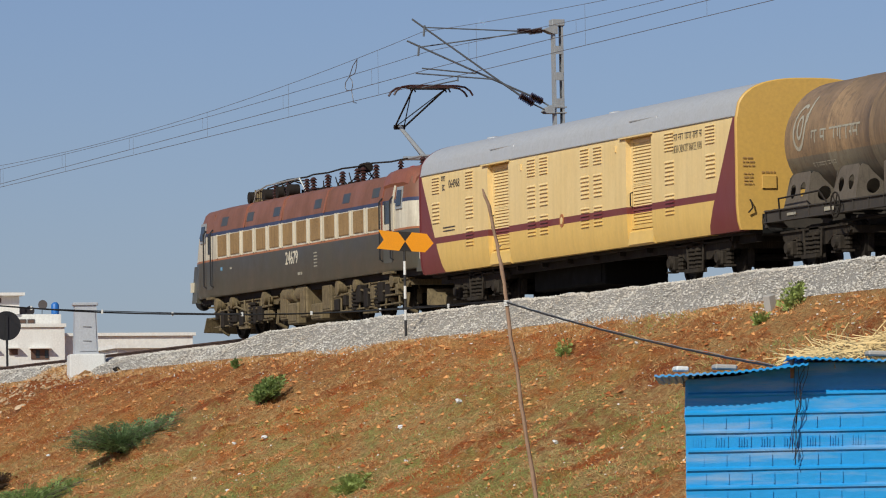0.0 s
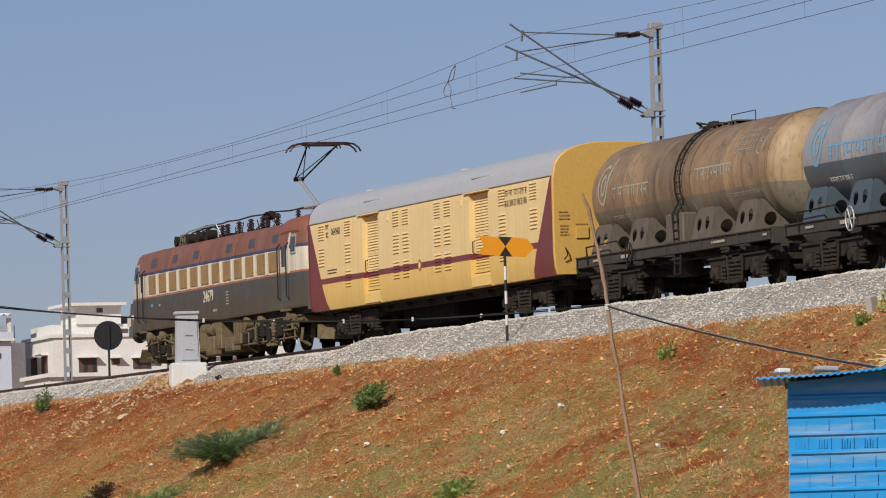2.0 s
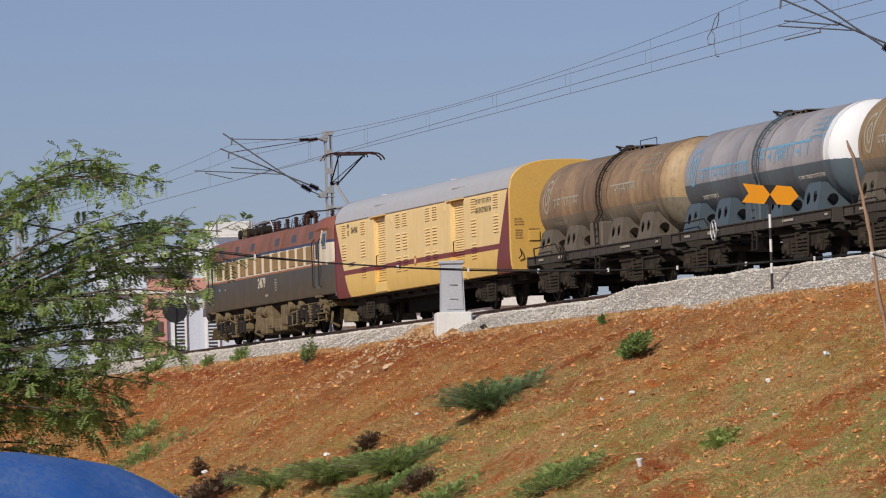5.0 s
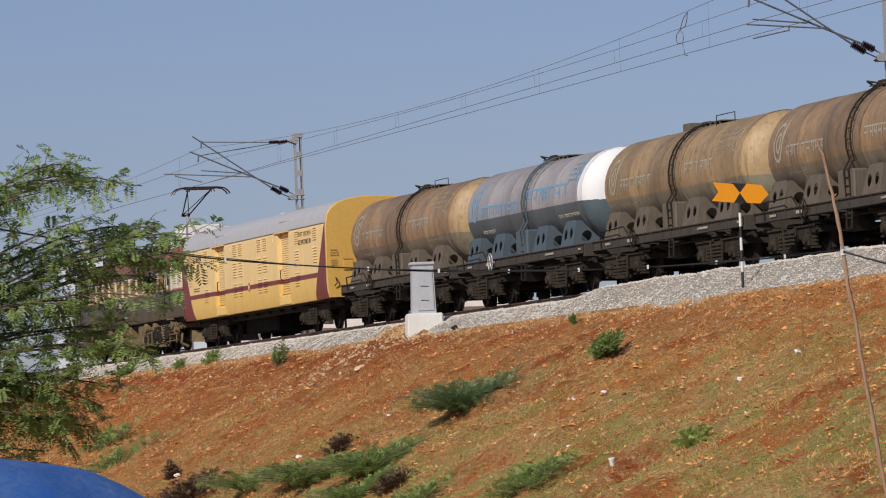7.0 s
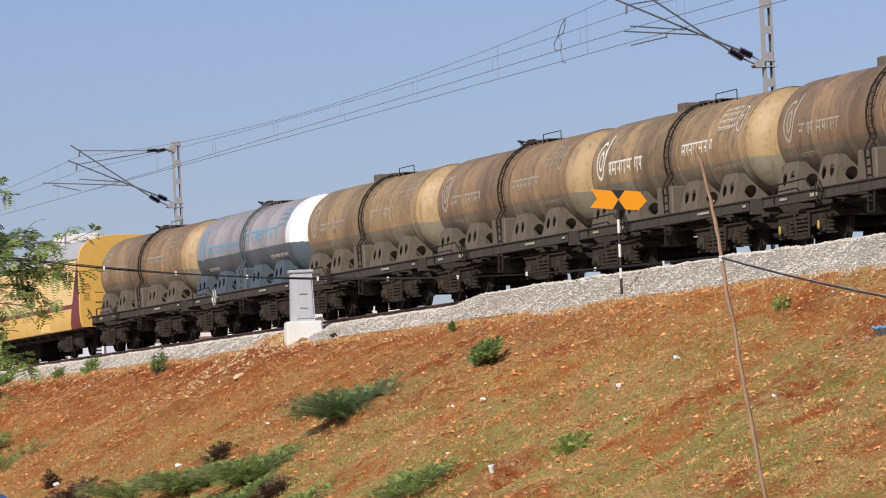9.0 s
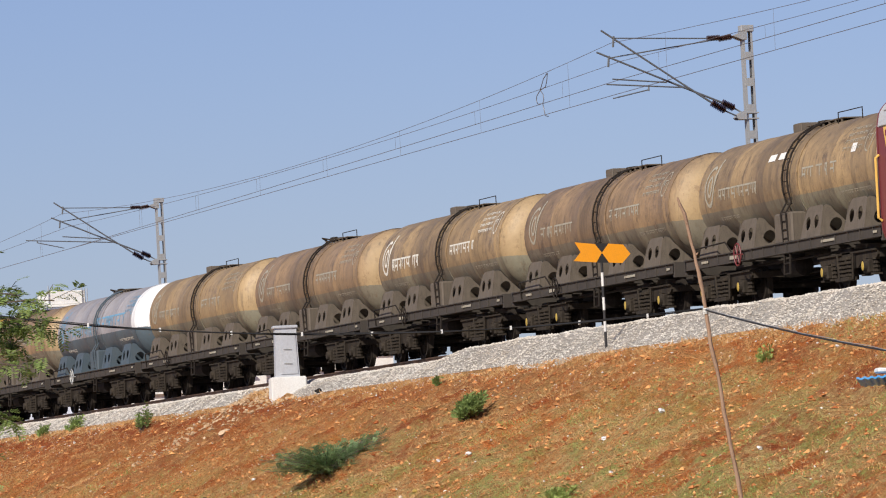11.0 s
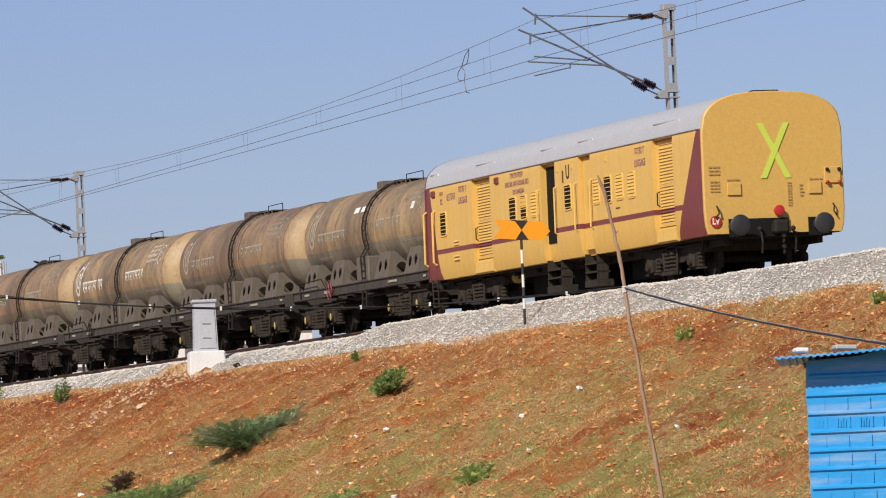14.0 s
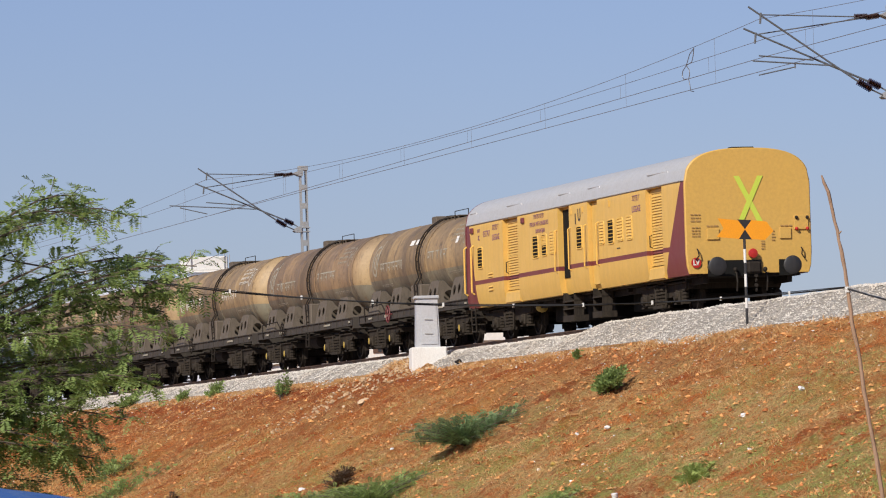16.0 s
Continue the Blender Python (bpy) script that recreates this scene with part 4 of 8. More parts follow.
def build_rear():
    root = thing("luggage_coach", Matrix.Identity(4), "yellow luggage coach with maroon waistline, last in the train", "railway carriage")
    doors = [(-3.93, -5.51), (-17.96, -19.38)]
    small = [(-9.63, -10.74), (-12.53, -13.45)]
    coach_shell(root, M_coach, M_amber, M_maroon, sorted(doors + small, reverse=True))
    for a, b in doors:
        sliding_door(root, a, b, M_coach)
    x = FLANK + 0.15
    bm = bmesh.new()      # open doorway, dark inside
    box(bm, x - 0.008, x + 0.02, -10.72, -9.66, 1.35, 3.18)
    part("doorway", bm, M_dark, root, "open doorway into the dark inside")
    bm = bmesh.new()
    box(bm, x - 0.035, x + 0.02, -13.38, -12.58, 1.05, 3.19, 0.01)
    leaf = part("door_leaf", bm, M_coach, root, "closed yellow passenger door")
    bm = bmesh.new()
    for k in range(8):
        box(bm, x - 0.05, x - 0.03, -13.2, -12.85, 2.05 + 0.07 * k, 2.09 + 0.07 * k)
    part("slats", bm, M_coach, leaf)
    for a, b in small:
        for y in (a + 0.14, b - 0.12):
            bm = bmesh.new()
            pipe(bm, [(FLANK, y, 1.52), (FLANK - 0.07, y, 1.56), (FLANK - 0.07, y, 2.62), (FLANK, y, 2.66)], 0.02)
            part("handrail", bm, M_yellow, root)
        steps(root, a - 0.05, b + 0.02)
    for y0, y1, z0, z1, sh in ((-1.2, -1.7, 2.02, 2.58, False), (-7.07, -7.6, 2.03, 2.60, False), (-7.98, -8.45, 2.05, 2.60, False), (-8.84, -9.36, 2.07, 2.63, True), (-11.46, -11.96, 2.07, 2.63, False),
                               (-13.66, -14.07, 2.08, 2.63, True), (-14.46, -14.96, 2.05, 2.64, False), (-15.34, -15.81, 2.08, 2.63, True), (-16.19, -16.67, 2.07, 2.63, True)):
        window(root, y0, y1, z0, z1, sh)
    bm = bmesh.new()
    box(bm, FLANK - 0.012, FLANK - 0.004, -8.42, -8.0, 2.32, 2.58)
    part("shutter", bm, M_yellow, root)
    louvre(root, -2.75, -2.3, 1.70, 1.86, M_coach, 2)
    louvre(root, -2.75, -2.3, 1.32, 1.50, M_coach, 2)
    for y in (-0.55, -6.0):
        bm = bmesh.new()
        box(bm, FLANK - 0.05, FLANK, y - 0.28, y, 3.02, 3.18, 0.02)
        part("tail_lamp", bm, M_maroon, root, "dark red side lamp")
    for y in (-10.95, -14.6, -12.05):
        bm = bmesh.new()
        box(bm, FLANK - 0.03, FLANK, y - 0.06, y, 3.0, 3.16)
        part("door_stop", bm, M_coach, root)
    roof_fittings(root, ((-0.2, -1.0), (-4.2, -5.8), (-9.5, -10.7), (-12.4, -13.6), (-17.9, -19.8)), 5)
    lettering("PERSONS WITH DISABILITIES", 0.185, M_blueletters, root, on_side(FLANK - 0.003, -7.75, 2.93), bold=-0.002, width=0.80)
    lettering("DIVYANGJAN", 0.17, M_blueletters, root, on_side(FLANK - 0.003, -7.85, 2.73), bold=0.0, width=0.9)
    hindi_bars(root, -7.75, 3.13, 1.1, 0.17, M_blueletters, 21)
    bm = bmesh.new()      # steps under the front corner
    for z in (0.25, 0.45, 0.65, 0.85):
        box(bm, -1.58, -1.30, -0.55, -0.1, z, z + 0.035)
    for y in (-0.1, -0.55):
        rod(bm, (-1.57, y, 0.95), (-1.55, y, 0.25), 0.022, 6)
    part("corner_steps", bm, M_bogie, root)
    for y in (-3.2, -17.1):
        lettering("LUGGAGE", 0.24, M_blueletters, root, on_side(FLANK - 0.003, y, 2.80), bold=0.001, width=0.72)
        hindi_bars(root, y, 3.08, 0.7, 0.20, M_blueletters, 22)
    lettering("037707", 0.25, M_blueletters, root, on_side(FLANK - 0.003, -2.2, 2.94), bold=0.0, width=1.0)
    lettering("SC", 0.20, M_blueletters, root, on_side(FLANK - 0.003, -1.35, 2.86), bold=0.004, width=0.8)
    hindi_bars(root, -1.35, 3.06, 0.3, 0.14, M_blueletters, 23)
    lettering("U", 0.46, M_letters, root, on_side(FLANK - 0.003, -11.75, 2.93), bold=0.012, width=0.9)
    bm = bmesh.new()
    box(bm, FLANK - 0.008, FLANK - 0.002, -11.42, -11.34, 2.72, 3.0)
    part("faint_writing", bm, M_letters, root)
    bars_of_text(root, -15.4, 1.88, 0.3, 0.08, M_letters, 1, 24)
    # maroon front corner handrails
    for y in (0.0, -0.75):
        bm = bmesh.new()
        pipe(bm, [(FLANK, y, 1.30), (FLANK - 0.08, y, 1.36), (FLANK - 0.08, y, 2.62), (FLANK, y, 2.68)], 0.028)
        part("handrail", bm, M_yellow, root, "yellow painted handrail")
    # the rear end
    ye = -21.45
    end_fittings(root, ye, -1, 60)
    for a, b in (((-0.29, 3.36), (0.34, 2.14)), ((0.33, 3.36), (-0.24, 2.14))):
        bm = bmesh.new()
        w = 0.072
        yy = ye - 0.004 - (0.004 if a[0] > 0 else 0)
        slab(bm, [(a[0] - w, yy, a[1]), (a[0] + w, yy, a[1]), (b[0] + w, yy, b[1]), (b[0] - w, yy, b[1])], (0, -0.003, 0))
        part("tail_cross", bm, M_lime, root, "fluorescent yellow-green cross")
    bm = bmesh.new()
    lathe(bm, [(ye - 0.005, 0.10), (ye - 0.12, 0.12), (ye - 0.13, 0.115), (ye - 0.15, 0.02)], "Y", 18, (0.06, 0, 1.42))
    part("tail_lamp", bm, M_red, root, "round red tail lamp", True)
    bm = bmesh.new()
    bmesh.ops.create_cone(bm, cap_ends=True, segments=20, radius1=0.13, radius2=0.13, depth=0.012, matrix=Matrix.Translation((-1.40, ye - 0.02, 1.21)) @ Matrix.Rotation(radians(90), 4, "X"))
    part("last_vehicle_board", bm, M_red, root, "round red board with white letters")
    lettering("LV", 0.19, M_whiteletters, root, Matrix.Translation((-1.40, ye - 0.03, 1.21)) @ Matrix.Rotation(radians(90), 4, "X"), bold=0.008, width=0.8)
    bm = bmesh.new()
    box(bm, 1.18, 1.56, ye - 0.03, ye, 2.0, 2.36, 0.01)
    part("socket_plate", bm, M_amber, root)
    for x, z, mat in ((1.24, 2.02, M_red), (1.52, 2.02, M_red), (1.24, 2.30, M_under), (1.52, 2.30, M_under)):
        bm = bmesh.new()
        ball(bm, (x, ye - 0.05, z), 0.045, n=8)
        part("socket", bm, mat, root)
    bm = bmesh.new()
    box(bm, -0.35, 0.25, -21.3, -21.0, 4.04, 4.10, 0.015)
    part("roof_hatch", bm, M_under, root)
    # low black boxes, added to fill the deep shade under the floor
    for a, b, z in ((-8.9, -6.0, 0.30), (-11.9, -9.2, 0.24), (-16.0, -13.6, 0.28)):
        bm = bmesh.new()
        box(bm, -0.75, 1.0, a, b, z, 0.92, 0.03)
        part("equipment_box", bm, M_belly, root)
    bm = bmesh.new()
    lathe(bm, [(-15.6, 0.05), (-15.55, 0.18), (-14.6, 0.18), (-14.55, 0.05)], "Y", 14, (-0.6, 0, 0.66))
    part("air_reservoir", bm, M_under, root, smooth=True)
    bm = bmesh.new()
    ball(bm, (-1.1, -5.9, 0.72), 0.17, (1, 1, 0.8), 10)
    part("alternator", bm, M_boxyellow, root)
    for y in (-3.28, -18.06):
        bogie(root, y, (-1.448, 1.448))
    buffers(root, -0.28, 1)
    return root


van = build_van()
rear = build_rear()

# ---------------------------------------------------------------- tank wagons
TANK_R, TANK_Z = 1.25, 2.60


def tank_material(name, top, low, z_split, soot, stain, rear_col, white_end=False):
    m, nt, b = nodes_of(name, 0.55)
    v = coords(nt)
    x, y, z = axes(nt, v)
    rnd = nt.nodes.new("ShaderNodeObjectInfo").outputs["Random"]
    shift = nt.nodes.new("ShaderNodeVectorMath")
    shift.operation = "ADD"
    comb = nt.nodes.new("ShaderNodeCombineXYZ")
    for k in range(3):
        nt.links.new(calc(nt, "MULTIPLY", rnd, 37.0 + 11 * k), comb.inputs[k])
    nt.links.new(v, shift.inputs[0])
    nt.links.new(comb.outputs[0], shift.inputs[1])
    w = shift.outputs[0]
    big = noise_fac(nt, w, 0.55, 6, 0.65, 0.35, 0.7)
    fine = noise_fac(nt, w, 9.0, 6, 0.7, 0.3, 0.7)
    blot = noise_fac(nt, w, 1.9, 8, 0.78, 0.46, 0.66)
    hoop = calc(nt, "MULTIPLY", noise_fac(nt, scaled(nt, w, (0.35, 1.6, 0.35)), 1.0, 7, 0.7, 0.44, 0.66), calc(nt, "ADD", calc(nt, "MULTIPLY", big, 0.7), 0.3))
    run = noise_fac(nt, scaled(nt, w, (3.5, 3.5, 0.25)), 1.0, 5, 0.65, 0.45, 0.75)
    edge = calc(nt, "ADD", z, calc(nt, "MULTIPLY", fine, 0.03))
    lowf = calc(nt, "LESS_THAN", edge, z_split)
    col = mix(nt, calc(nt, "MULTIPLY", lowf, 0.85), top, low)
    # the rearmost shell course and dished end were wiped cleaner
    endf = nt.nodes.new("ShaderNodeMapRange")
    endf.inputs["From Min"].default_value, endf.inputs["From Max"].default_value = (-12.1, -12.15) if white_end else (-12.45, -12.85)
    nt.links.new(y, endf.inputs["Value"])
    col = mix(nt, calc(nt, "MULTIPLY", endf.outputs[0], calc(nt, "SUBTRACT", 1.0, lowf)), col, rear_col)
    # spilt, sooty belt round the manhole
    belt = nt.nodes.new("ShaderNodeMapRange")
    belt.inputs["From Min"].default_value, belt.inputs["From Max"].default_value = 1.9, 0.3
    nt.links.new(calc(nt, "ABSOLUTE", calc(nt, "ADD", y, calc(nt, "ADD", 5.6, calc(nt, "MULTIPLY", fine, 0.25)))), belt.inputs["Value"])
    not_end = calc(nt, "SUBTRACT", 1.0, calc(nt, "MULTIPLY", endf.outputs[0], 0.6 if not white_end else 0.8))
    col = mix(nt, calc(nt, "MULTIPLY", calc(nt, "MULTIPLY", belt.outputs[0], calc(nt, "ADD", calc(nt, "MULTIPLY", run, 0.5), 0.4)), soot), col, (0.045, 0.036, 0.034))
    dirt = calc(nt, "MULTIPLY", calc(nt, "MULTIPLY", calc(nt, "MAXIMUM", calc(nt, "MULTIPLY", big, 0.8), calc(nt, "MAXIMUM", calc(nt, "MAXIMUM", hoop, calc(nt, "MULTIPLY", blot, 0.9)), run)), not_end), calc(nt, "MULTIPLY", calc(nt, "ADD", calc(nt, "MULTIPLY", rnd, 0.55), 0.7), stain))
    col = mix(nt, dirt, col, (0.095, 0.066, 0.044))
    rust = noise_fac(nt, scaled(nt, w, (1.0, 1.6, 0.7)), 4.2, 7, 0.85, 0.55, 0.62)
    col = mix(nt, calc(nt, "MULTIPLY", rust, 0.55 if not white_end else 0.3), col, (0.175, 0.098, 0.052))
    drip = noise_fac(nt, scaled(nt, w, (5.0, 7.0, 0.30)), 1.0, 6, 0.7, 0.54, 0.66)
    col = mix(nt, calc(nt, "MULTIPLY", drip, 0.5 if not white_end else 0.25), col, (0.055, 0.045, 0.038))
    up = nt.nodes.new("ShaderNodeMapRange")     # dust settled on the crown
    up.inputs["From Min"].default_value, up.inputs["From Max"].default_value = 3.2, 3.85
    nt.links.new(z, up.inputs["Value"])
    col = mix(nt, calc(nt, "MULTIPLY", calc(nt, "MULTIPLY", up.outputs[0], big), 0.6), col, (0.10, 0.075, 0.058))
    col = mix(nt, calc(nt, "MULTIPLY", fine, 0.18), col, (0.03, 0.025, 0.02))
    wiped = calc(nt, "MULTIPLY", endf.outputs[0], calc(nt, "SUBTRACT", 1.0, lowf))
    col = mix(nt, calc(nt, "MULTIPLY", wiped, 0.85 if white_end else 0.14), col, rear_col)
    nt.links.new(col, b.inputs["Base Color"])
    nt.links.new(calc(nt, "ADD", calc(nt, "MULTIPLY", big, 0.20), 0.52), b.inputs["Roughness"])
    relief(nt, b, calc(nt, "ADD", big, calc(nt, "MULTIPLY", fine, 0.2)), 0.2, 0.02)
    return m


# second colour: greenish lower band, grime and the belly's shade put into its tone
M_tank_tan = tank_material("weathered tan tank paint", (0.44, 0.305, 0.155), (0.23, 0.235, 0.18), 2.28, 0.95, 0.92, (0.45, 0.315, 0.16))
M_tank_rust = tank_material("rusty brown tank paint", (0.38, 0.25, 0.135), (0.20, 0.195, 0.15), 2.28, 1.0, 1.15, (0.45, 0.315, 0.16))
M_tank_blue = tank_material("faded grey-blue tank paint", (0.35, 0.34, 0.36), (0.026, 0.070, 0.098), 2.45, 0.45, 0.36, (0.70, 0.71, 0.72), True)
M_pale = worn("pale worn lettering", (0.38, 0.355, 0.28), (0.20, 0.15, 0.10), 0.95, 3.0, 0.6, 0, False)
M_skyblue = worn("sky blue lettering", (0.14, 0.33, 0.50), (0.25, 0.28, 0.32), 0.5, 3.0, 0.6, 0, False)
M_saddle = worn("dusty brown saddle plate", (0.130, 0.105, 0.078), (0.040, 0.030, 0.023), 0.85, 2.6, 0.75)
M_solebar = worn("dusty brown-black sole bar", (0.036, 0.030, 0.025), (0.115, 0.092, 0.07), 0.5, 3.0, 0.8)
M_saddle_blue = worn("blue grey saddle plate", (0.060, 0.090, 0.115), (0.10, 0.085, 0.065), 0.45, 2.0, 0.6)


def on_tank(y, s, lift=0.006):
    """A place on the near side of the shell: y along, s metres round from the waist upwards."""
    a = s / TANK_R
    r = TANK_R + lift
    return (-r * math.cos(a), y, TANK_Z + r * math.sin(a))


def tank_patch(bm, y0, y1, s0, s1):
    n = 4
    rows = [[bm.verts.new(on_tank(y, s0 + (s1 - s0) * k / n)) for k in range(n + 1)] for y in (y0, y1)]
    for k in range(n):
        bm.faces.new((rows[0][k], rows[0][k + 1], rows[1][k + 1], rows[1][k]))


def tank_ring(bm, yc, sc, a, b, w, arc=(0, 360), n=28):
    inner, outer = [], []
    for k in range(n + 1):
        t = radians(arc[0] + (arc[1] - arc[0]) * k / n)
        outer.append(bm.verts.new(on_tank(yc - a * math.cos(t), sc + b * math.sin(t))))
        inner.append(bm.verts.new(on_tank(yc - (a - w) * math.cos(t), sc + (b - w) * math.sin(t))))
    for k in range(n):
        bm.faces.new((outer[k], outer[k + 1], inner[k + 1], inner[k]))


def tank_words(bm, y0, y1, s, h, seed, gap=0.3):
    rng = random.Random(seed)
    y = y0
    while y > y1 + h * 0.4:
        w = min(rng.uniform(0.5, 1.3) * h, y - y1)
        lo = s - h * rng.uniform(0.28, 0.42)
        tank_patch(bm, y, y - w, s + h * 0.30, s + h * 0.42)
        tank_patch(bm, y - w * 0.55, y - w * 0.55 - h * 0.16, lo, s + h * 0.31)
        if rng.random() < 0.7:
            tank_patch(bm, y - w * 0.05, y - w * 0.05 - h * 0.15, s - h * rng.uniform(0.0, 0.3), s + h * 0.31)
        if rng.random() < 0.6:
            tank_patch(bm, y - w * 0.1, y - w * 0.6, s - h * 0.12, s + h * 0.02)
        y -= w + h * (0.04 if rng.random() < 0.8 else 0.5)


def saddle(parent, y0, y1, mat):
    """A pressed saddle: two flank plates with oval holes and transverse webs with a round hole."""
    root = new("saddle")
    root.parent = parent
    root.empty_display_size = 0.2
    L = y0 - y1
    for s in (-1, 1):
        bm = bmesh.new()
        outer = [(0, 0), (0.07, 0.30), (0.14, 0.52), (0.22, 0.65), (0.34, 0.71), (L - 0.18, 0.71), (L - 0.09, 0.64), (L - 0.05, 0.32), (L - 0.02, 0)]
        plate_with_holes(bm, outer, [oval(0.39, 0.34, 0.16, 0.15), oval(L - 0.42, 0.36, 0.16, 0.15)], 0.02,
                         lambda u, v, w, s=s: Vector((s * (1.38 - w - v * 0.20), y0 - u, 1.24 + v)))
        part("flank_plate", bm, mat, root)
    for y, f in ((y1, -1), (y0, 1)):
        for s in (-1, 1):
            bm = bmesh.new()
            outer = [(0, 0), (0.98, 0.0), (0.86, 0.18), (0.66, 0.31), (0.48, 0.42), (0.30, 0.55), (0.17, 0.68), (0.05, 0.71), (0.0, 0.63)]
            plate_with_holes(bm, outer, [oval(0.34, 0.27, 0.145, 0.15)], 0.02,
                             lambda u, v, w, s=s, y=y, f=f: Vector((s * (1.375 - v * 0.20 - u), y - f * (0.02 + v * 0.11) + w, 1.24 + v)))
            part("web_plate", bm, mat, root)


def build_tank(k, blue=False):
    label = "grey and slate blue milk tank wagon with white rear end" if blue else ("rust-stained brown milk tank wagon with sooty belt" if k in (0, 3, 5) else "weathered tan milk tank wagon with sooty belt")
    root = thing("tank_wagon", Matrix.Identity(4), label, "tank wagon", "tank wagons of the train")
    paint = M_tank_blue if blue else (M_tank_rust if k in (0, 3, 5) else M_tank_tan)
    smat = M_saddle_blue if blue else M_saddle
    bm = bmesh.new()
    head = [(-0.12, 0.05), (-0.14, 0.45), (-0.21, 0.80), (-0.34, 1.06), (-0.50, 1.20), (-0.66, TANK_R)]
    tail = [(-13.42, 0.05), (-13.40, 0.45), (-13.33, 0.80), (-13.19, 1.06), (-13.03, 1.20), (-12.88, TANK_R)]
    body = list(head)
    y = -0.66
    while y > -12.7:      # courses with low weld beads
        y2 = max(y - 2.35, -12.88)
        body += [(y2 + 0.04, TANK_R), (y2 + 0.02, TANK_R + 0.007), (y2 - 0.02, TANK_R + 0.007), (y2 - 0.04, TANK_R)]
        y = y2
    body += list(reversed(tail))
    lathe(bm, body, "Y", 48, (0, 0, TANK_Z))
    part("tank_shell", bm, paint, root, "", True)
    # marks
    ink = M_skyblue if blue else (M_whiteletters if k == 4 else M_pale)
    bm = bmesh.new()
    tank_ring(bm, -1.45, 0.28, 0.36, 0.50, 0.085, (60, 395))
    tank_ring(bm, -1.48, 0.26, 0.17, 0.26, 0.075)
    part("logo", bm, ink, root)
    bm = bmesh.new()
    tank_patch(bm, -1.75, -1.84, 0.35, 0.95)
    part("logo", bm, ink, root)
    bm = bmesh.new()
    tank_words(bm, -2.15, -5.0 if not blue else -6.3, 0.02, 0.42 if blue or k == 4 else 0.34, 10 + k)
    tagged(part("faint_writing", bm, ink, root), kind="stuff")
    bm = bmesh.new()
    tank_words(bm, -8.1 if not blue else -7.0, -10.6 if not blue else -11.6, 0.10 if not blue else 0.20, 0.34 if not blue else 0.50, 20 + k)
    tagged(part("faint_writing", bm, ink, root), kind="stuff")
    bm = bmesh.new()
    for j in range(4):
        tank_words(bm, -10.7 if not blue else -11.3, -12.0 if not blue else -12.6, 0.95 - 0.17 * j, 0.11, 30 + k * 5 + j)
    tagged(part("faint_writing", bm, ink, root), kind="stuff")
    bm = bmesh.new()
    tank_ring(bm, -12.35, 0.62, 0.24, 0.33, 0.035)
    tank_words(bm, -12.2, -12.5, 0.62, 0.2, 50 + k)
    part("logo", bm, ink, root)
    bm = bmesh.new()
    tank_words(bm, -2.0, -3.4, -0.55, 0.14, 60 + k)
    tank_words(bm, -10.3, -12.4, -0.50, 0.13, 70 + k)
    tagged(part("faint_writing", bm, M_whiteletters if blue else M_pale, root), kind="stuff")
    if k == 6:
        for y in (-5.5, -6.2, -11.3):
            bm = bmesh.new()
            tank_patch(bm, y, y - (0.48 if y > -11 else 0.3), 0.55 if y > -11 else 0.35, 0.72 if y > -11 else 0.55)
            part("paint_patch", bm, M_white, root, "white painted patch")
    # ladder bent round the shell
    ladder = new("ladder")
    ladder.parent = root
    ladder.empty_display_size = 0.2
    for yy in (-6.95, -7.30):
        bm = bmesh.new()
        pts = [(-1.36, yy, 1.26), (-1.40, yy, 1.9)] + [(-(1.33) * math.cos(a), yy, TANK_Z + 1.33 * math.sin(a)) for a in [radians(-20 + 12 * j) for j in range(9)]]
        pipe(bm, pts, 0.022)
        part("stile", bm, M_under if not blue else M_saddle_blue, ladder)
    for j in range(13):
        bm = bmesh.new()
        if j < 4:
            p = (-1.38, 1.35 + 0.19 * j)
        else:
            a = radians(-22 + 11 * (j - 4))
            p = (-1.33 * math.cos(a), TANK_Z + 1.33 * math.sin(a))
        rod(bm, (p[0], -6.95, p[1]), (p[0], -7.30, p[1]), 0.013, 5)
        part("rung", bm, M_under if not blue else M_saddle_blue, ladder)
    # strap, walkway, manhole and rail on the crown
    bm = bmesh.new()
    for yy in (-6.75, -7.75):
        ring = [(TANK_R + 0.01, yy), (TANK_R + 0.03, yy), (TANK_R + 0.03, yy - 0.06), (TANK_R + 0.01, yy - 0.06)]
        loops = []
        for j in range(25):
            a = radians(-35 + 250 * j / 24)
            loops.append([(-r * math.cos(a), y2, TANK_Z + r * math.sin(a)) for r, y2 in ring])
        loft(bm, loops)
    part("strap", bm, paint, root)
    bm = bmesh.new()
    box(bm, -0.36, 0.36, -8.5, -5.9, 3.875, 3.90)
    for yy in np.arange(-8.4, -5.9, 0.42):
        box(bm, -0.36, -0.32, yy, yy + 0.04, 3.78, 3.88)
        box(bm, 0.32, 0.36, yy, yy + 0.04, 3.78, 3.88)
    part("walkway", bm, M_saddle, root)
    bm = bmesh.new()
    lathe(bm, [(3.75, 0.22), (3.93, 0.22), (3.93, 0.25), (3.96, 0.24), (3.98, 0.08)], "Z", 18, (0.0, -6.5, 0))
    part("manhole", bm, M_bogie, root, smooth=True)
    if k != 1:
        bm = bmesh.new()
        pipe(bm, [(-0.5, -8.6, 3.74), (-0.5, -8.6, 3.99), (-0.5, -10.2, 3.99), (-0.5, -10.2, 3.74)], 0.013)
        part("guard_rail", bm, M_loco_blue if k == 0 else M_under, root)
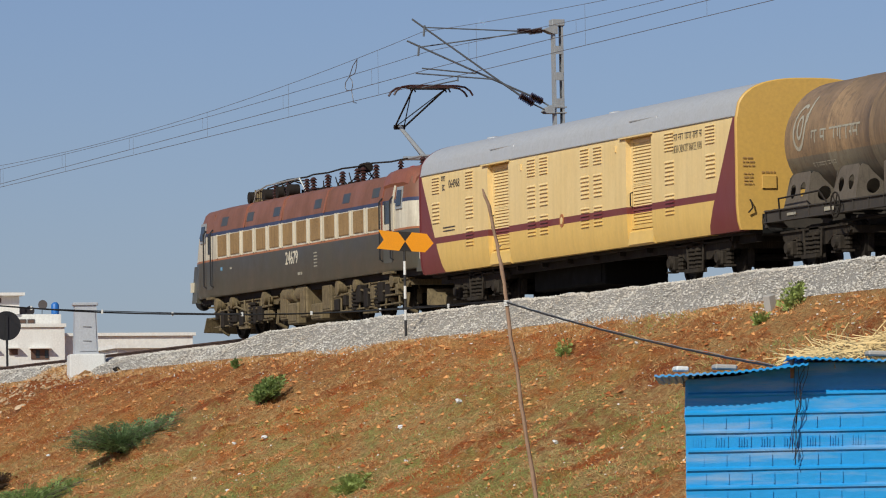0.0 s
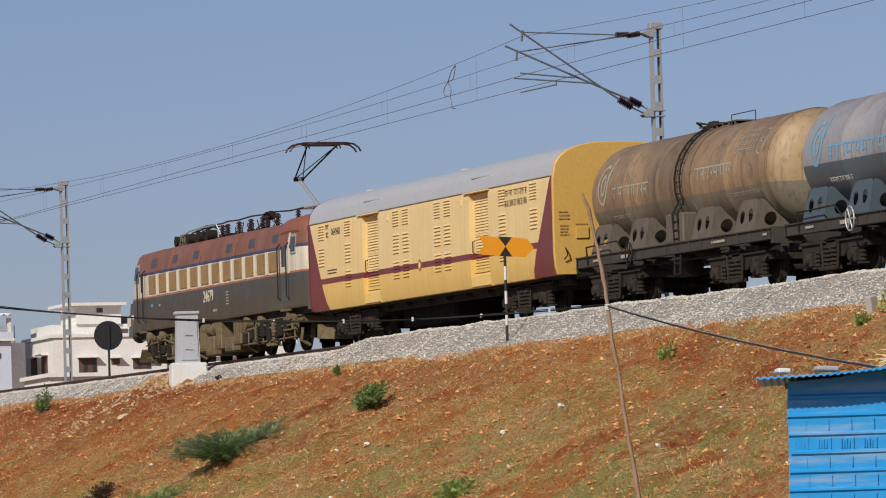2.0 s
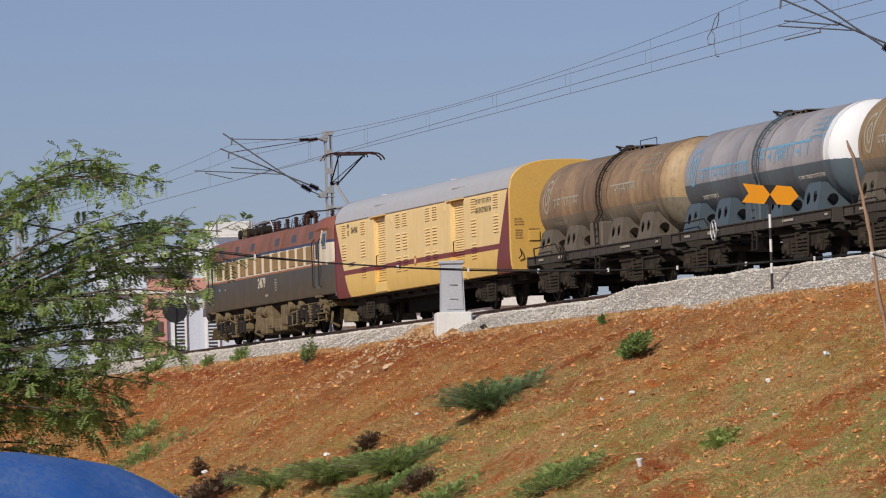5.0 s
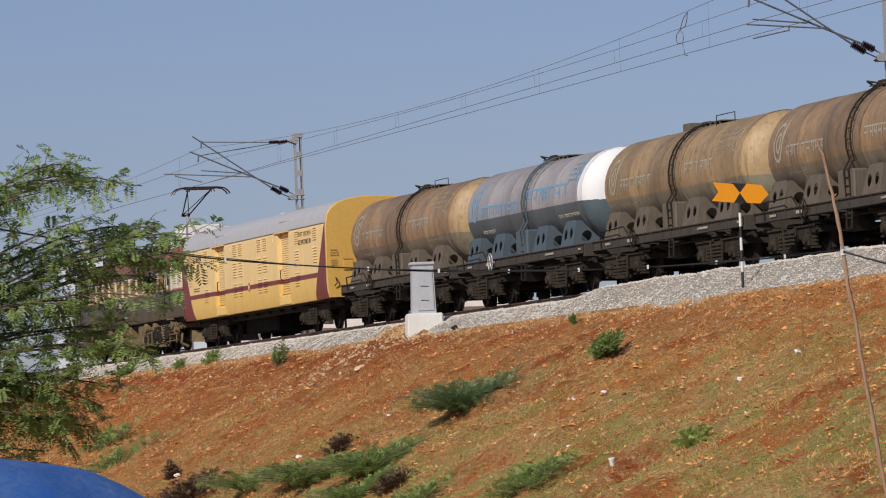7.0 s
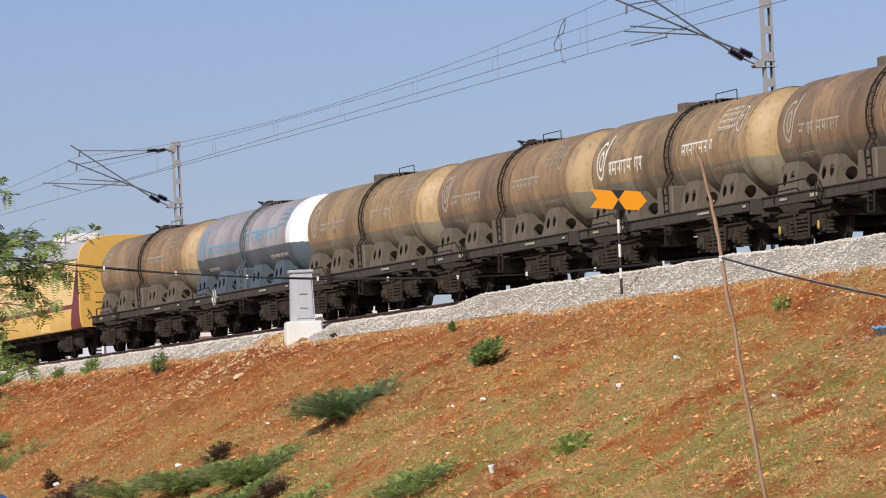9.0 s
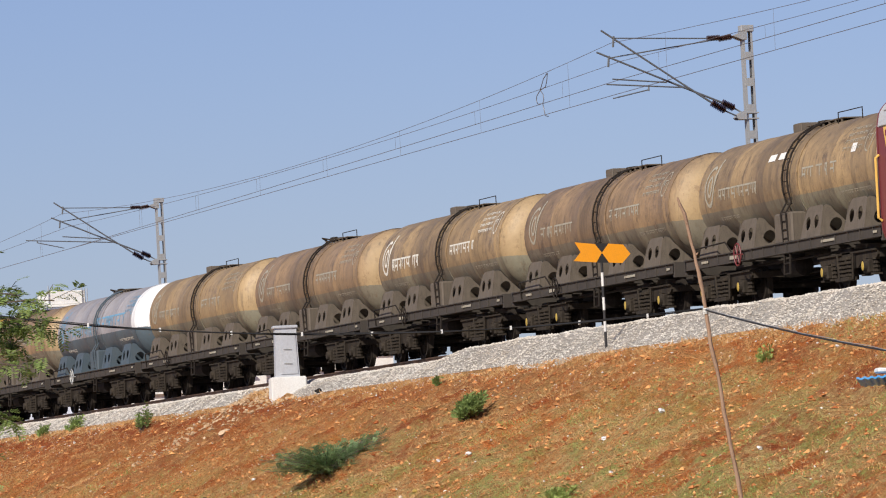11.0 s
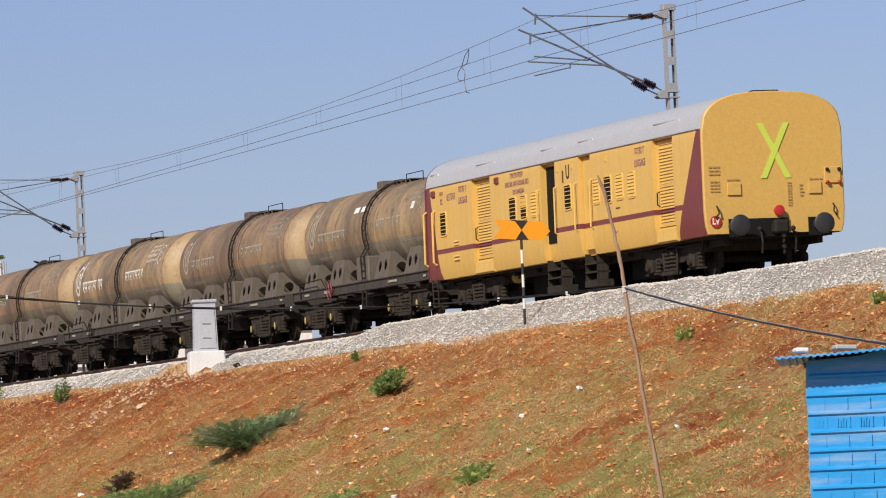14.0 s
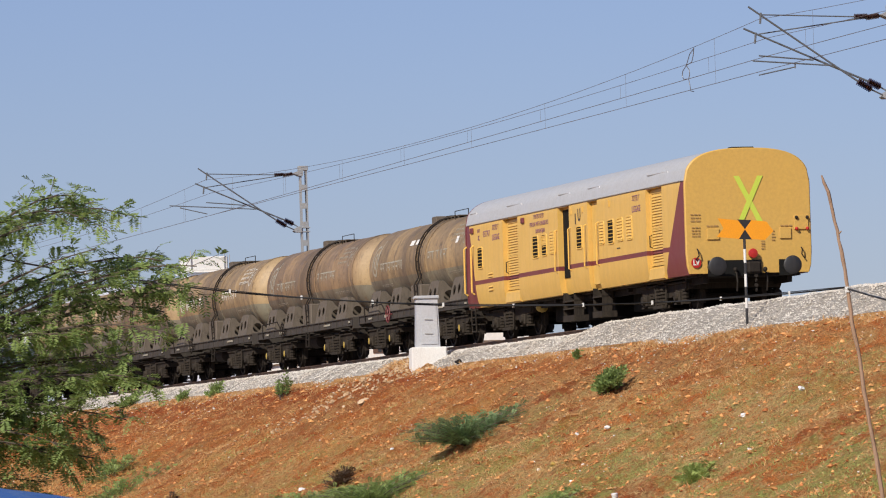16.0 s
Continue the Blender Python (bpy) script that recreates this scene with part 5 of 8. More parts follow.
    if k in (2, 5, 6, 4):
        bm = bmesh.new()
        box(bm, -0.25, 0.25, -5.3, -4.75, 3.78, 4.02, 0.02)
        part("valve_box", bm, M_saddle, root)
    else:
        bm = bmesh.new()
        pipe(bm, [(-0.3, -7.0, 3.86), (-0.5, -6.2, 3.98), (-0.2, -5.9, 3.86)], 0.025)
        box(bm, -0.35, -0.2, -6.9, -6.5, 3.86, 3.98, 0.02)
        part("valve_gear", bm, M_bogie, root)
    for a, b in ((-0.85, -2.20), (-3.55, -4.90), (-8.15, -9.50), (-11.05, -12.40)):
        saddle(root, a, b, smat)
    bm = bmesh.new()
    box(bm, -1.36, -0.9, -7.55, -6.35, 1.24, 1.92, 0.04)
    part("valve_cabinet", bm, smat, root)
    # cradles kept near-black: their colour stands for the shade between saddles
    for a, b in ((-2.55, -3.35), (-5.2, -6.2), (-9.8, -10.8)):
        bm = bmesh.new()
        box(bm, -0.9, 0.9, b, a, 1.24, 1.55)
        part("cradle", bm, M_under, root)
    # frame
    bm = bmesh.new()
    for s in (-1, 1):
        box(bm, s * 1.40 - 0.05, s * 1.40 + 0.05, -13.7, 0, 1.02, 1.25)
        box(bm, s * 1.40 - 0.09, s * 1.40 + 0.09, -13.7, 0, 1.232, 1.256)
        box(bm, s * 1.40 - 0.09, s * 1.40 + 0.09, -13.7, 0, 1.01, 1.03)
    box(bm, -0.25, 0.25, -13.7, 0, 0.85, 1.23)
    for yy in np.arange(-13.6, -0.1, 1.7):
        box(bm, -1.38, 1.38, yy, yy + 0.12, 1.03, 1.22)
    for yy in np.arange(-13.2, -0.3, 0.82):
        box(bm, -1.475, -1.45, yy, yy + 0.03, 1.03, 1.235)
    part("underframe", bm, M_solebar, root)
    for yy in (0.0, -13.7):
        bm = bmesh.new()
        box(bm, -1.45, 1.45, yy - 0.06, yy + 0.06, 0.92, 1.27)
        part("headstock", bm, M_solebar, root)
    bm = bmesh.new()
    for j, (yy, w) in enumerate(((-1.3, 0.5), (-3.4, 0.6), (-9.8, 0.9), (-13.2, 0.25))):
        box(bm, -1.474, -1.470, yy - w, yy, 1.10, 1.155) if j != 1 else box(bm, -1.474, -1.470, yy - w, yy, 1.085, 1.165)
    tagged(part("faint_writing", bm, M_pale, root), kind="stuff")
    # hand brake wheel, stirrup, reservoir, rods
    bm = bmesh.new()
    for j in range(16):
        a, b2 = 2 * math.pi * j / 16, 2 * math.pi * (j + 1) / 16
        rod(bm, (-1.58, -4.3 + 0.25 * math.cos(a), 1.16 + 0.25 * math.sin(a)), (-1.58, -4.3 + 0.25 * math.cos(b2), 1.16 + 0.25 * math.sin(b2)), 0.018, 5)
    for j in range(3):
        a = math.pi * j / 3
        rod(bm, (-1.58, -4.3 + 0.25 * math.cos(a), 1.16 + 0.25 * math.sin(a)), (-1.58, -4.3 - 0.25 * math.cos(a), 1.16 - 0.25 * math.sin(a)), 0.014, 5)
    rod(bm, (-1.6, -4.3, 1.16), (-1.42, -4.3, 1.16), 0.02, 6)
    part("brake_wheel", bm, M_maroon if k == 6 else (M_steel if blue else M_under), root, "spoked hand brake wheel")
    bm = bmesh.new()
    pipe(bm, [(-1.47, -0.9, 1.05), (-1.50, -0.9, 1.46), (-1.50, -3.2, 1.50), (-1.47, -3.6, 1.22)], 0.02)
    part("handrail", bm, M_under, root)
    bm = bmesh.new()
    pipe(bm, [(-1.44, -7.2, 1.0), (-1.46, -7.2, 0.55), (-1.46, -7.6, 0.55), (-1.44, -7.6, 1.0)], 0.025)
    rod(bm, (-1.46, -7.2, 0.78), (-1.46, -7.6, 0.78), 0.02, 5)
    part("footstep", bm, M_under, root)
    bm = bmesh.new()
    lathe(bm, [(-6.6, 0.05), (-6.5, 0.22), (-5.5, 0.22), (-5.4, 0.05)], "Y", 16, (-0.75, 0, 0.76))
    part("air_reservoir", bm, M_under, root, smooth=True)
    for x, z in ((-0.5, 0.62), (0.3, 0.58), (-1.0, 0.9)):
        bm = bmesh.new()
        rod(bm, (x, -10.5, z), (x, -2.5, z), 0.03, 6)
        part("brake_rod", bm, M_under, root)
    bm = bmesh.new()
    box(bm, -0.4, 0.4, -8.2, -7.6, 0.5, 1.0, 0.03)
    part("brake_cylinder", bm, M_bogie, root)
    for y in (-2.35, -10.9):
        bogie(root, y, (-1.3, 1.3), cover=M_boxyellow if k in (5, 6) else None, mat=M_bogie)
    buffers(root, 0.0, 1)
    buffers(root, -13.7, -1)
    # drawn to the wagon's true length over its buffers
    for ob in root.children_recursive:
        if ob.name.startswith("bogie"):
            ob.location.y *= 0.968
        elif ob.type == "MESH" and not (ob.parent and ob.parent.name.startswith("bogie")):
            ob.data.transform(Matrix.Diagonal((1, 0.968, 1, 1)))
    return root


tanks = [build_tank(k, k == 1) for k in range(7)]

# ---------------------------------------------------------------- electric locomotive
def loco_section(w=1.5, top=3.62, shoulder=3.46, low=1.14):
    half = [(w - 0.04, low), (w, low + 0.06), (w, 2.12), (w, 2.82), (w - 0.06, 3.15), (w - 0.14, shoulder - 0.06), (w - 0.24, shoulder + 0.03), (w * 0.6, top - 0.04), (0.0, top)]
    return [(-x, z) for x, z in half] + [(x, z) for x, z in reversed(half[:-1])]


def loco_paint():
    m, nt, b = nodes_of("loco livery", 0.5)
    v = coords(nt)
    x, y, z = axes(nt, v)
    big = noise_fac(nt, v, 0.7, 6, 0.6, 0.35, 0.7)
    fine = noise_fac(nt, v, 10.0, 6, 0.65, 0.3, 0.7)
    run = noise_fac(nt, scaled(nt, v, (4.0, 4.0, 0.3)), 1.0, 5, 0.65, 0.42, 0.78)
    low = mix(nt, big, (0.056, 0.060, 0.062), (0.085, 0.080, 0.062))
    dusty = nt.nodes.new("ShaderNodeMapRange")
    dusty.inputs["From Min"].default_value, dusty.inputs["From Max"].default_value = 2.0, 1.2
    nt.links.new(calc(nt, "ADD", z, calc(nt, "MULTIPLY", big, 0.4)), dusty.inputs["Value"])
    low = mix(nt, calc(nt, "MULTIPLY", dusty.outputs[0], 0.5), low, (0.125, 0.110, 0.066))
    cream = mix(nt, calc(nt, "MULTIPLY", run, 0.6), (0.68, 0.62, 0.49), (0.33, 0.25, 0.16))
    brown = mix(nt, big, (0.255, 0.100, 0.050), (0.17, 0.072, 0.042))
    above = lambda h: calc(nt, "GREATER_THAN", z, h)
    col = mix(nt, above(2.10), low, (0.40, 0.15, 0.06))
    col = mix(nt, above(2.15), col, cream)
    col = mix(nt, above(2.78), col, (0.035, 0.045, 0.10))
    col = mix(nt, above(2.87), col, brown)
    col = mix(nt, calc(nt, "MULTIPLY", run, 0.25), col, (0.07, 0.05, 0.035))
    col = mix(nt, calc(nt, "MULTIPLY", fine, 0.15), col, (0.03, 0.025, 0.02))
    nt.links.new(col, b.inputs["Base Color"])
    nt.links.new(calc(nt, "ADD", calc(nt, "MULTIPLY", big, 0.25), 0.38), b.inputs["Roughness"])
    relief(nt, b, calc(nt, "ADD", big, calc(nt, "MULTIPLY", fine, 0.2)), 0.2, 0.02)
    return m


M_loco = loco_paint()
LF = -1.502     # near flank of the locomotive


def build_loco():
    root = thing("electric_locomotive", Matrix.Identity(4), "dusty brown, cream and dark grey electric locomotive with raised pantograph", "locomotive")
    bm = bmesh.new()
    nose = loco_section()
    def ring(y, w, lean=0.0, roof=0.0):
        return [(x * w, y - max(0, z - 2.0) * lean, z - (roof if z > 3.3 else 0)) for x, z in nose]
    loft(bm, [ring(0.84, 0.80, 0.42, 0.12), ring(0.67, 0.90, 0.38, 0.06), ring(-0.15, 1.0, 0.15, 0.02), ring(-1.4, 1.0), ring(-18.3, 1.0), ring(-19.2, 1.0, -0.15, 0.02), ring(-19.65, 0.90, -0.38, 0.06), ring(-19.8, 0.80, -0.42, 0.12)])
    part("body", bm, M_loco, root, "", True)
    # nose skirts
    for s, y0 in ((1, 0.90), (-1, -19.86)):
        bm = bmesh.new()
        slab(bm, [(-1.35, y0, 2.05), (1.35, y0, 2.05), (1.42, y0 + s * 0.06, 1.05), (-1.42, y0 + s * 0.06, 1.05)], (0, -s * 0.5, 0))
        part("apron", bm, M_loco, root)
        bm = bmesh.new()
        slab(bm, [(-1.2, y0 - s * 0.30, 0.24), (0, y0 - s * 0.10, 0.20), (1.2, y0 - s * 0.30, 0.24), (1.15, y0 - s * 0.42, 0.62), (-1.15, y0 - s * 0.42, 0.62)], (0, -s * 0.05, 0.02))
        part("cowcatcher", bm, M_olive, root)
        for xx in (-0.6, 0.6):
            bm = bmesh.new()
            slab(bm, [(xx - 0.42, y0 - s * 0.10, 2.60), (xx + 0.42, y0 - s * 0.10, 2.60), (xx + 0.40, y0 - s * 0.42, 3.25), (xx - 0.40, y0 - s * 0.42, 3.25)], (0, s * 0.02, 0))
            part("windscreen", bm, M_glass, root)
        buffers(root, y0, s, 1.10)
        bm = bmesh.new()
        box(bm, -1.45, -1.28, min(y0 - s * 0.1, y0 + s * 0.08), max(y0 - s * 0.1, y0 + s * 0.08), 1.35, 1.62)
        part("marker_lamp", bm, M_loco_cream, root)
    # raised hood over the rear cab, rusty frame round its door
    crown = [(x, z) for x, z in nose if z > 3.1]
    bm = bmesh.new()
    loft(bm, [[(x * w, y, z + up) for x, z in crown] + [(x * w * 0.97, y, z + up - 0.10) for x, z in reversed(crown)]
              for y, w, up in ((-16.85, 1.0, 0.01), (-16.98, 1.012, 0.09), (-17.5, 1.018, 0.12), (-18.6, 1.015, 0.11), (-19.0, 0.98, 0.03), (-19.12, 0.95, -0.06))])
    part("cab_roof", bm, M_loco_brown, root, "rust-stained raised roof of the rear cab", True)
    for ya, yb in ((-16.88, -16.98), (-17.80, -17.92)):
        bm = bmesh.new()
        slab(bm, [(LF - 0.02, ya, 2.10), (LF - 0.02, yb, 2.10), (LF - 0.02, yb, 2.85), (LF - 0.02, ya, 2.85)], (0.03, 0, 0))
        slab(bm, [(LF - 0.02, ya, 2.85), (LF - 0.02, yb, 2.85), (LF + 0.10, yb, 3.40), (LF + 0.10, ya, 3.40)], (0.03, 0, 0))
        part("door_frame", bm, M_loco_brown if ya > -17 else M_loco_cream, root)
    # engine room grilles
    for k in range(12):
        y0 = -2.05 - 1.25 * k
        bm = bmesh.new()
        box(bm, LF - 0.012, LF + 0.01, y0 - 0.94, y0, 2.20, 2.76)
        g = part("grille", bm, M_grille, root, "brown dusty air intake grille")
        bm = bmesh.new()
        for j in range(15):
            yy = y0 - 0.04 - 0.058 * j
            box(bm, LF - 0.026, LF - 0.010, yy - 0.024, yy, 2.22, 2.74)
        part("grille_screen", bm, M_grille, g)
        for a, b in ((y0 + 0.07, y0), (y0 - 0.94, y0 - 1.01)):
            bm = bmesh.new()
            box(bm, LF - 0.03, LF + 0.005, b, a, 2.16, 2.79)
            part("grille_frame", bm, M_loco_cream, g)
    # hatch panels along the roof side
    for y0 in (-2.25, -4.75, -7.25, -11.0, -13.5, -16.0):
        bm = bmesh.new()
        slab(bm, [(LF + 0.040, y0, 3.00), (LF + 0.040, y0 - 0.6, 3.00), (LF + 0.095, y0 - 0.6, 3.24), (LF + 0.095, y0, 3.24)], (-0.012, 0, 0.004))
        part("side_window", bm, M_loco_grey, root)
    for y0 in (-4.6, -8.1, -12.0):
        bm = bmesh.new()
        pipe(bm, [(LF - 0.01, y0, 2.86), (LF + 0.05, y0, 3.14), (LF + 0.13, y0, 3.40), (LF + 0.28, y0, 3.50)], 0.03)
        part("downpipe", bm, M_loco_brown, root)
    # cab doors, side windows and handrails
    for y0, y1, wy in ((-0.95, -1.45, -0.55), (-17.05, -17.75, -18.35)):
        bm = bmesh.new()
        box(bm, LF - 0.006, LF + 0.02, y1, y0, 1.35, 2.86)
        slab(bm, [(LF - 0.004, y0, 2.86), (LF - 0.004, y1, 2.86), (LF + 0.11, y1, 3.36), (LF + 0.11, y0, 3.36)], (0.03, 0, 0))
        door = part("cab_door", bm, M_loco, root, "recessed cab door")
        bm = bmesh.new()
        box(bm, LF - 0.012, LF, y1 + 0.10, y0 - 0.10, 2.30, 2.85)
        part("window", bm, M_glass, door)
        for yy in (y0 + 0.08, y1 - 0.10):
            bm = bmesh.new()
            pipe(bm, [(LF, yy, 1.40), (LF - 0.08, yy, 1.45), (LF - 0.08, yy, 2.85), (LF + 0.0, yy, 2.95)], 0.022)
            part("handrail", bm, M_black, root)
        bm = bmesh.new()
        slab(bm, [(LF - 0.006, wy + 0.26, 2.62), (LF - 0.006, wy - 0.26, 2.62), (LF + 0.05, wy - 0.24, 3.16), (LF + 0.05, wy + 0.24, 3.16)], (-0.02, 0, 0))
        win = part("cab_window", bm, M_steel, root)
        bm = bmesh.new()
        slab(bm, [(LF - 0.028, wy + 0.19, 2.70), (LF - 0.028, wy - 0.19, 2.70), (LF + 0.018, wy - 0.17, 3.08), (LF + 0.018, wy + 0.17, 3.08)], (-0.012, 0, 0))
        part("pane", bm, M_glass, win)
        bm = bmesh.new()
        box(bm, LF - 0.04, LF + 0.1, y1 - 0.02, y0 + 0.02, 1.08, 1.14)
        part("door_sill", bm, M_olive, root)
        for z in (0.85, 0.55):
            bm = bmesh.new()
            box(bm, LF + 0.02, LF + 0.25, y1, y0, z, z + 0.04)
            part("footstep", bm, M_olive, root)
    lettering("24679", 0.46, M_loco_cream, root, on_side(LF - 0.003, -9.05, 1.84), bold=0.006, width=1.0)
    lettering("24679", 0.30, M_cream, root, Matrix.Translation((0, -19.93, 1.80)) @ Matrix.Rotation(radians(90), 4, "X"), bold=0.008)
    bars_of_text(root, -9.8, 1.42, 0.4, 0.18, M_pale, 1, 5, LF)
    bars_of_text(root, -11.2, 1.72, 0.3, 0.42, M_pale, 5, 6, LF)
    bars_of_text(root, -2.4, 1.86, 0.25, 0.22, M_skyblue, 1, 7, LF)
    bars_of_text(root, -3.3, 1.84, 0.2, 0.14, M_pale, 1, 8, LF)
    # roof gear: insulators, bus bar, boxes
    zr = 3.50
    posts = [-5.1, -6.3, -8.0, -8.6, -9.9, -11.2, -12.5, -13.0, -14.1]
    for y in posts:
        bm = bmesh.new()
        insulator(bm, (-0.75, y, zr), (-0.75, y, zr + 0.46), 0.10, 6)
        part("insulator", bm, M_insul, root, "dark brown roof insulator")
    bm = bmesh.new()
    pipe(bm, [(-0.75, y, zr + 0.50 + (0.03 if j % 2 else 0)) for j, y in enumerate(posts)] + [(-0.7, -15.2, zr + 0.46), (-0.5, -15.9, zr + 0.5)], 0.022)
    pipe(bm, [(-0.3, -4.2, 3.75), (-0.45, -4.6, 3.95), (-0.5, -6.2, 4.02), (-0.6, -8.0, 3.9)], 0.02)
    part("bus_bar", bm, M_under, root)
    rng = random.Random(4)
    for y, w, h, x in ((-2.9, 0.9, 0.10, -0.3), (-3.6, 0.6, 0.34, -0.4), (-5.4, 1.4, 0.12, -0.2), (-7.2, 1.2, 0.16, -0.1), (-9.2, 1.0, 0.08, -0.3), (-11.6, 0.8, 0.1, -0.2), (-15.0, 0.6, 0.1, -0.2)):
        bm = bmesh.new()
        box(bm, x - 0.4, x + 0.5, y - w / 2, y + w / 2, 3.55, 3.58 + h, 0.05)
        for j in range(3):
            rod(bm, (x - 0.42, y - w / 2 + w * (j + 0.5) / 3, 3.6), (x - 0.42, y - w / 2 + w * (j + 0.5) / 3, 3.58 + h), 0.025, 6)
        part("roof_box", bm, M_olive if y > -4.5 else M_under, root)
    for y in (-3.2, -4.6, -5.9, -6.9):
        bm = bmesh.new()
        lathe(bm, [(-0.16, 0.05), (-0.15, 0.16), (0.15, 0.16), (0.16, 0.05)], "X", 12, (-0.8, y, 3.72))
        part("resistor_drum", bm, M_under, root, smooth=True)
    bm = bmesh.new()
    lathe(bm, [(-0.26, 0.05), (-0.25, 0.13), (0.25, 0.13), (0.26, 0.05)], "Y", 14, (-0.6, -12.7, 3.96))
    part("circuit_breaker", bm, M_under, root, smooth=True)
    bm = bmesh.new()
    for j in range(46):
        a = (-rng.uniform(0.1, 0.95), -rng.uniform(2.6, 13.8), 3.56)
        b = (a[0] + rng.uniform(-0.2, 0.2), a[1] + rng.uniform(-0.9, 0.9), rng.uniform(3.65, 3.98))
        rod(bm, a, b, 0.016, 5)
    part("roof_piping", bm, M_under, root)
    for j, (za, zb) in enumerate(((3.72, 3.86), (3.86, 3.98))):     # open pipe frame over the resistors
        bm = bmesh.new()
        pipe(bm, [(-0.85, -3.3, 3.55), (-0.85, -3.6, za), (-0.8, -4.4, zb), (-0.8, -7.5, zb + 0.02), (-0.7, -7.8, 3.6)] if j else [(-0.5, -3.0, 3.6), (-0.5, -3.5, zb + 0.1), (-0.5, -5.8, zb + 0.18), (-0.6, -7.2, zb)], 0.022)
        part("pipe_frame", bm, M_steel if j else M_under, root)
    bm = bmesh.new()
    lathe(bm, [(3.60, 0.16), (3.70, 0.16), (3.76, 0.10), (3.78, 0.02)], "Z", 14, (-0.55, -16.6, 0))
    part("beacon", bm, M_red, root, "red roof beacon", True)
    # pantograph, raised
    pan = new("pantograph")
    pan.parent = root
    pan.empty_display_size = 0.2
    bm = bmesh.new()
    for s in (-1, 1):
        rod(bm, (s * 0.45, -17.0, 4.0), (s * 0.45, -15.2, 4.0), 0.03)
    rod(bm, (-0.5, -15.6, 4.02), (0.5, -15.6, 4.02), 0.05)
    rod(bm, (-0.45, -17.0, 4.0), (0.45, -17.0, 4.0), 0.03)
    part("base_frame", bm, M_steel, pan)
    for x, y in ((-0.45, -17.0), (0.45, -17.0), (-0.45, -15.2), (0.45, -15.2)):
        bm = bmesh.new()
        insulator(bm, (x, y, 3.58), (x, y, 3.98), 0.09, 5)
        part("insulator", bm, M_insul, pan)
    bm = bmesh.new()
    rod(bm, (0, -15.75, 4.05), (0, -13.75, 4.92), 0.06, 10, 0.05)
    part("lower_arm", bm, M_steel, pan)
    bm = bmesh.new()
    rod(bm, (0.15, -15.3, 3.98), (0.1, -13.55, 4.85), 0.02)
    part("control_rod", bm, M_under, pan)
    bm = bmesh.new()
    rod(bm, (-0.14, -13.7, 4.92), (0.14, -13.7, 4.92), 0.06)
    for s in (-1, 1):
        rod(bm, (s * 0.12, -13.7, 4.92), (s * 0.42, -16.2, 5.70), 0.024)
        rod(bm, (s * 0.12, -13.7, 4.92), (-s * 0.40, -16.0, 5.66), 0.014)
    rod(bm, (-0.42, -16.2, 5.70), (0.42, -16.2, 5.70), 0.022)
    part("upper_arm", bm, M_under, pan)
    for y in (-16.1, -16.55):
        bm = bmesh.new()
        pts = [(-1.02, y, 5.52), (-0.95, y, 5.63), (-0.82, y, 5.72), (-0.6, y, 5.755), (0, y, 5.76), (0.6, y, 5.755), (0.82, y, 5.72), (0.95, y, 5.63), (1.02, y, 5.52)]
        pipe(bm, pts, 0.026, 8)
        box(bm, -0.55, 0.55, y - 0.03, y + 0.03, 5.70, 5.745)
        part("contact_strip", bm, M_insul, pan)
    for x in (-0.5, -0.4, 0.4, 0.5):
        bm = bmesh.new()
        rod(bm, (x, -16.1, 5.72), (x, -16.55, 5.72), 0.018, 5)
        rod(bm, (x, -16.2, 5.72), (x, -16.33, 5.62), 0.02, 5)
        part("head_spring", bm, M_under, pan)
    # three-axle bogies with their clutter, dust coated
    for y in (-4.05, -15.35):
        b = bogie(root, y, (-1.75, 0.1, 1.95), 0.546, None, M_olive, 1.18, 0.78, 2.9)
        rng2 = random.Random(int(-y * 10))
        for j in range(9):
            yy = -2.6 + j * 0.62
            z0 = rng2.uniform(0.25, 0.55)
            bm = bmesh.new()
            box(bm, -1.46, -1.25, yy, yy + rng2.uniform(0.15, 0.42), z0, z0 + rng2.uniform(0.2, 0.5), 0.02)
            # two in three are near-black, for the shade between the gear's parts
            part("brake_cylinder", bm, M_olive if j % 3 == 0 else M_under, b)
        bm = bmesh.new()
        for j in range(7):
            yy = -2.5 + j * 0.8
            rod(bm, (-1.38, yy, 0.95), (-1.38, yy + rng2.uniform(-0.3, 0.3), 0.28), 0.03, 6)
        pipe(bm, [(-1.42, -2.8, 0.72), (-1.42, -0.4, 0.66), (-1.42, 0.5, 0.8), (-1.42, 2.8, 0.70)], 0.028)
        pipe(bm, [(-1.40, -2.8, 0.36), (-1.40, 2.8, 0.32)], 0.022)
        part("pipework", bm, M_olive, b)
        for yy, r in ((-2.2, 0.17), (0.9, 0.15), (2.4, 0.18)):
            bm = bmesh.new()
            lathe(bm, [(-1.50, 0.04), (-1.48, r), (-1.25, r), (-1.23, 0.04)], "X", 14, (0, yy, 0.92))
            part("air_cylinder", bm, M_olive, b, smooth=True)
        for yy in (-0.9, 1.05):
            bm = bmesh.new()
            coil(bm, -1.36, yy, 0.30, 0.86, 0.15, 6)
            part("spring", bm, M_under, b)
        for yy in (-2.75, 2.75):
            bm = bmesh.new()
            pipe(bm, [(-1.2, yy, 0.6), (-1.25, yy, 0.25), (-1.0, yy, 0.12)], 0.05)
            part("sand_pipe", bm, M_olive, b)
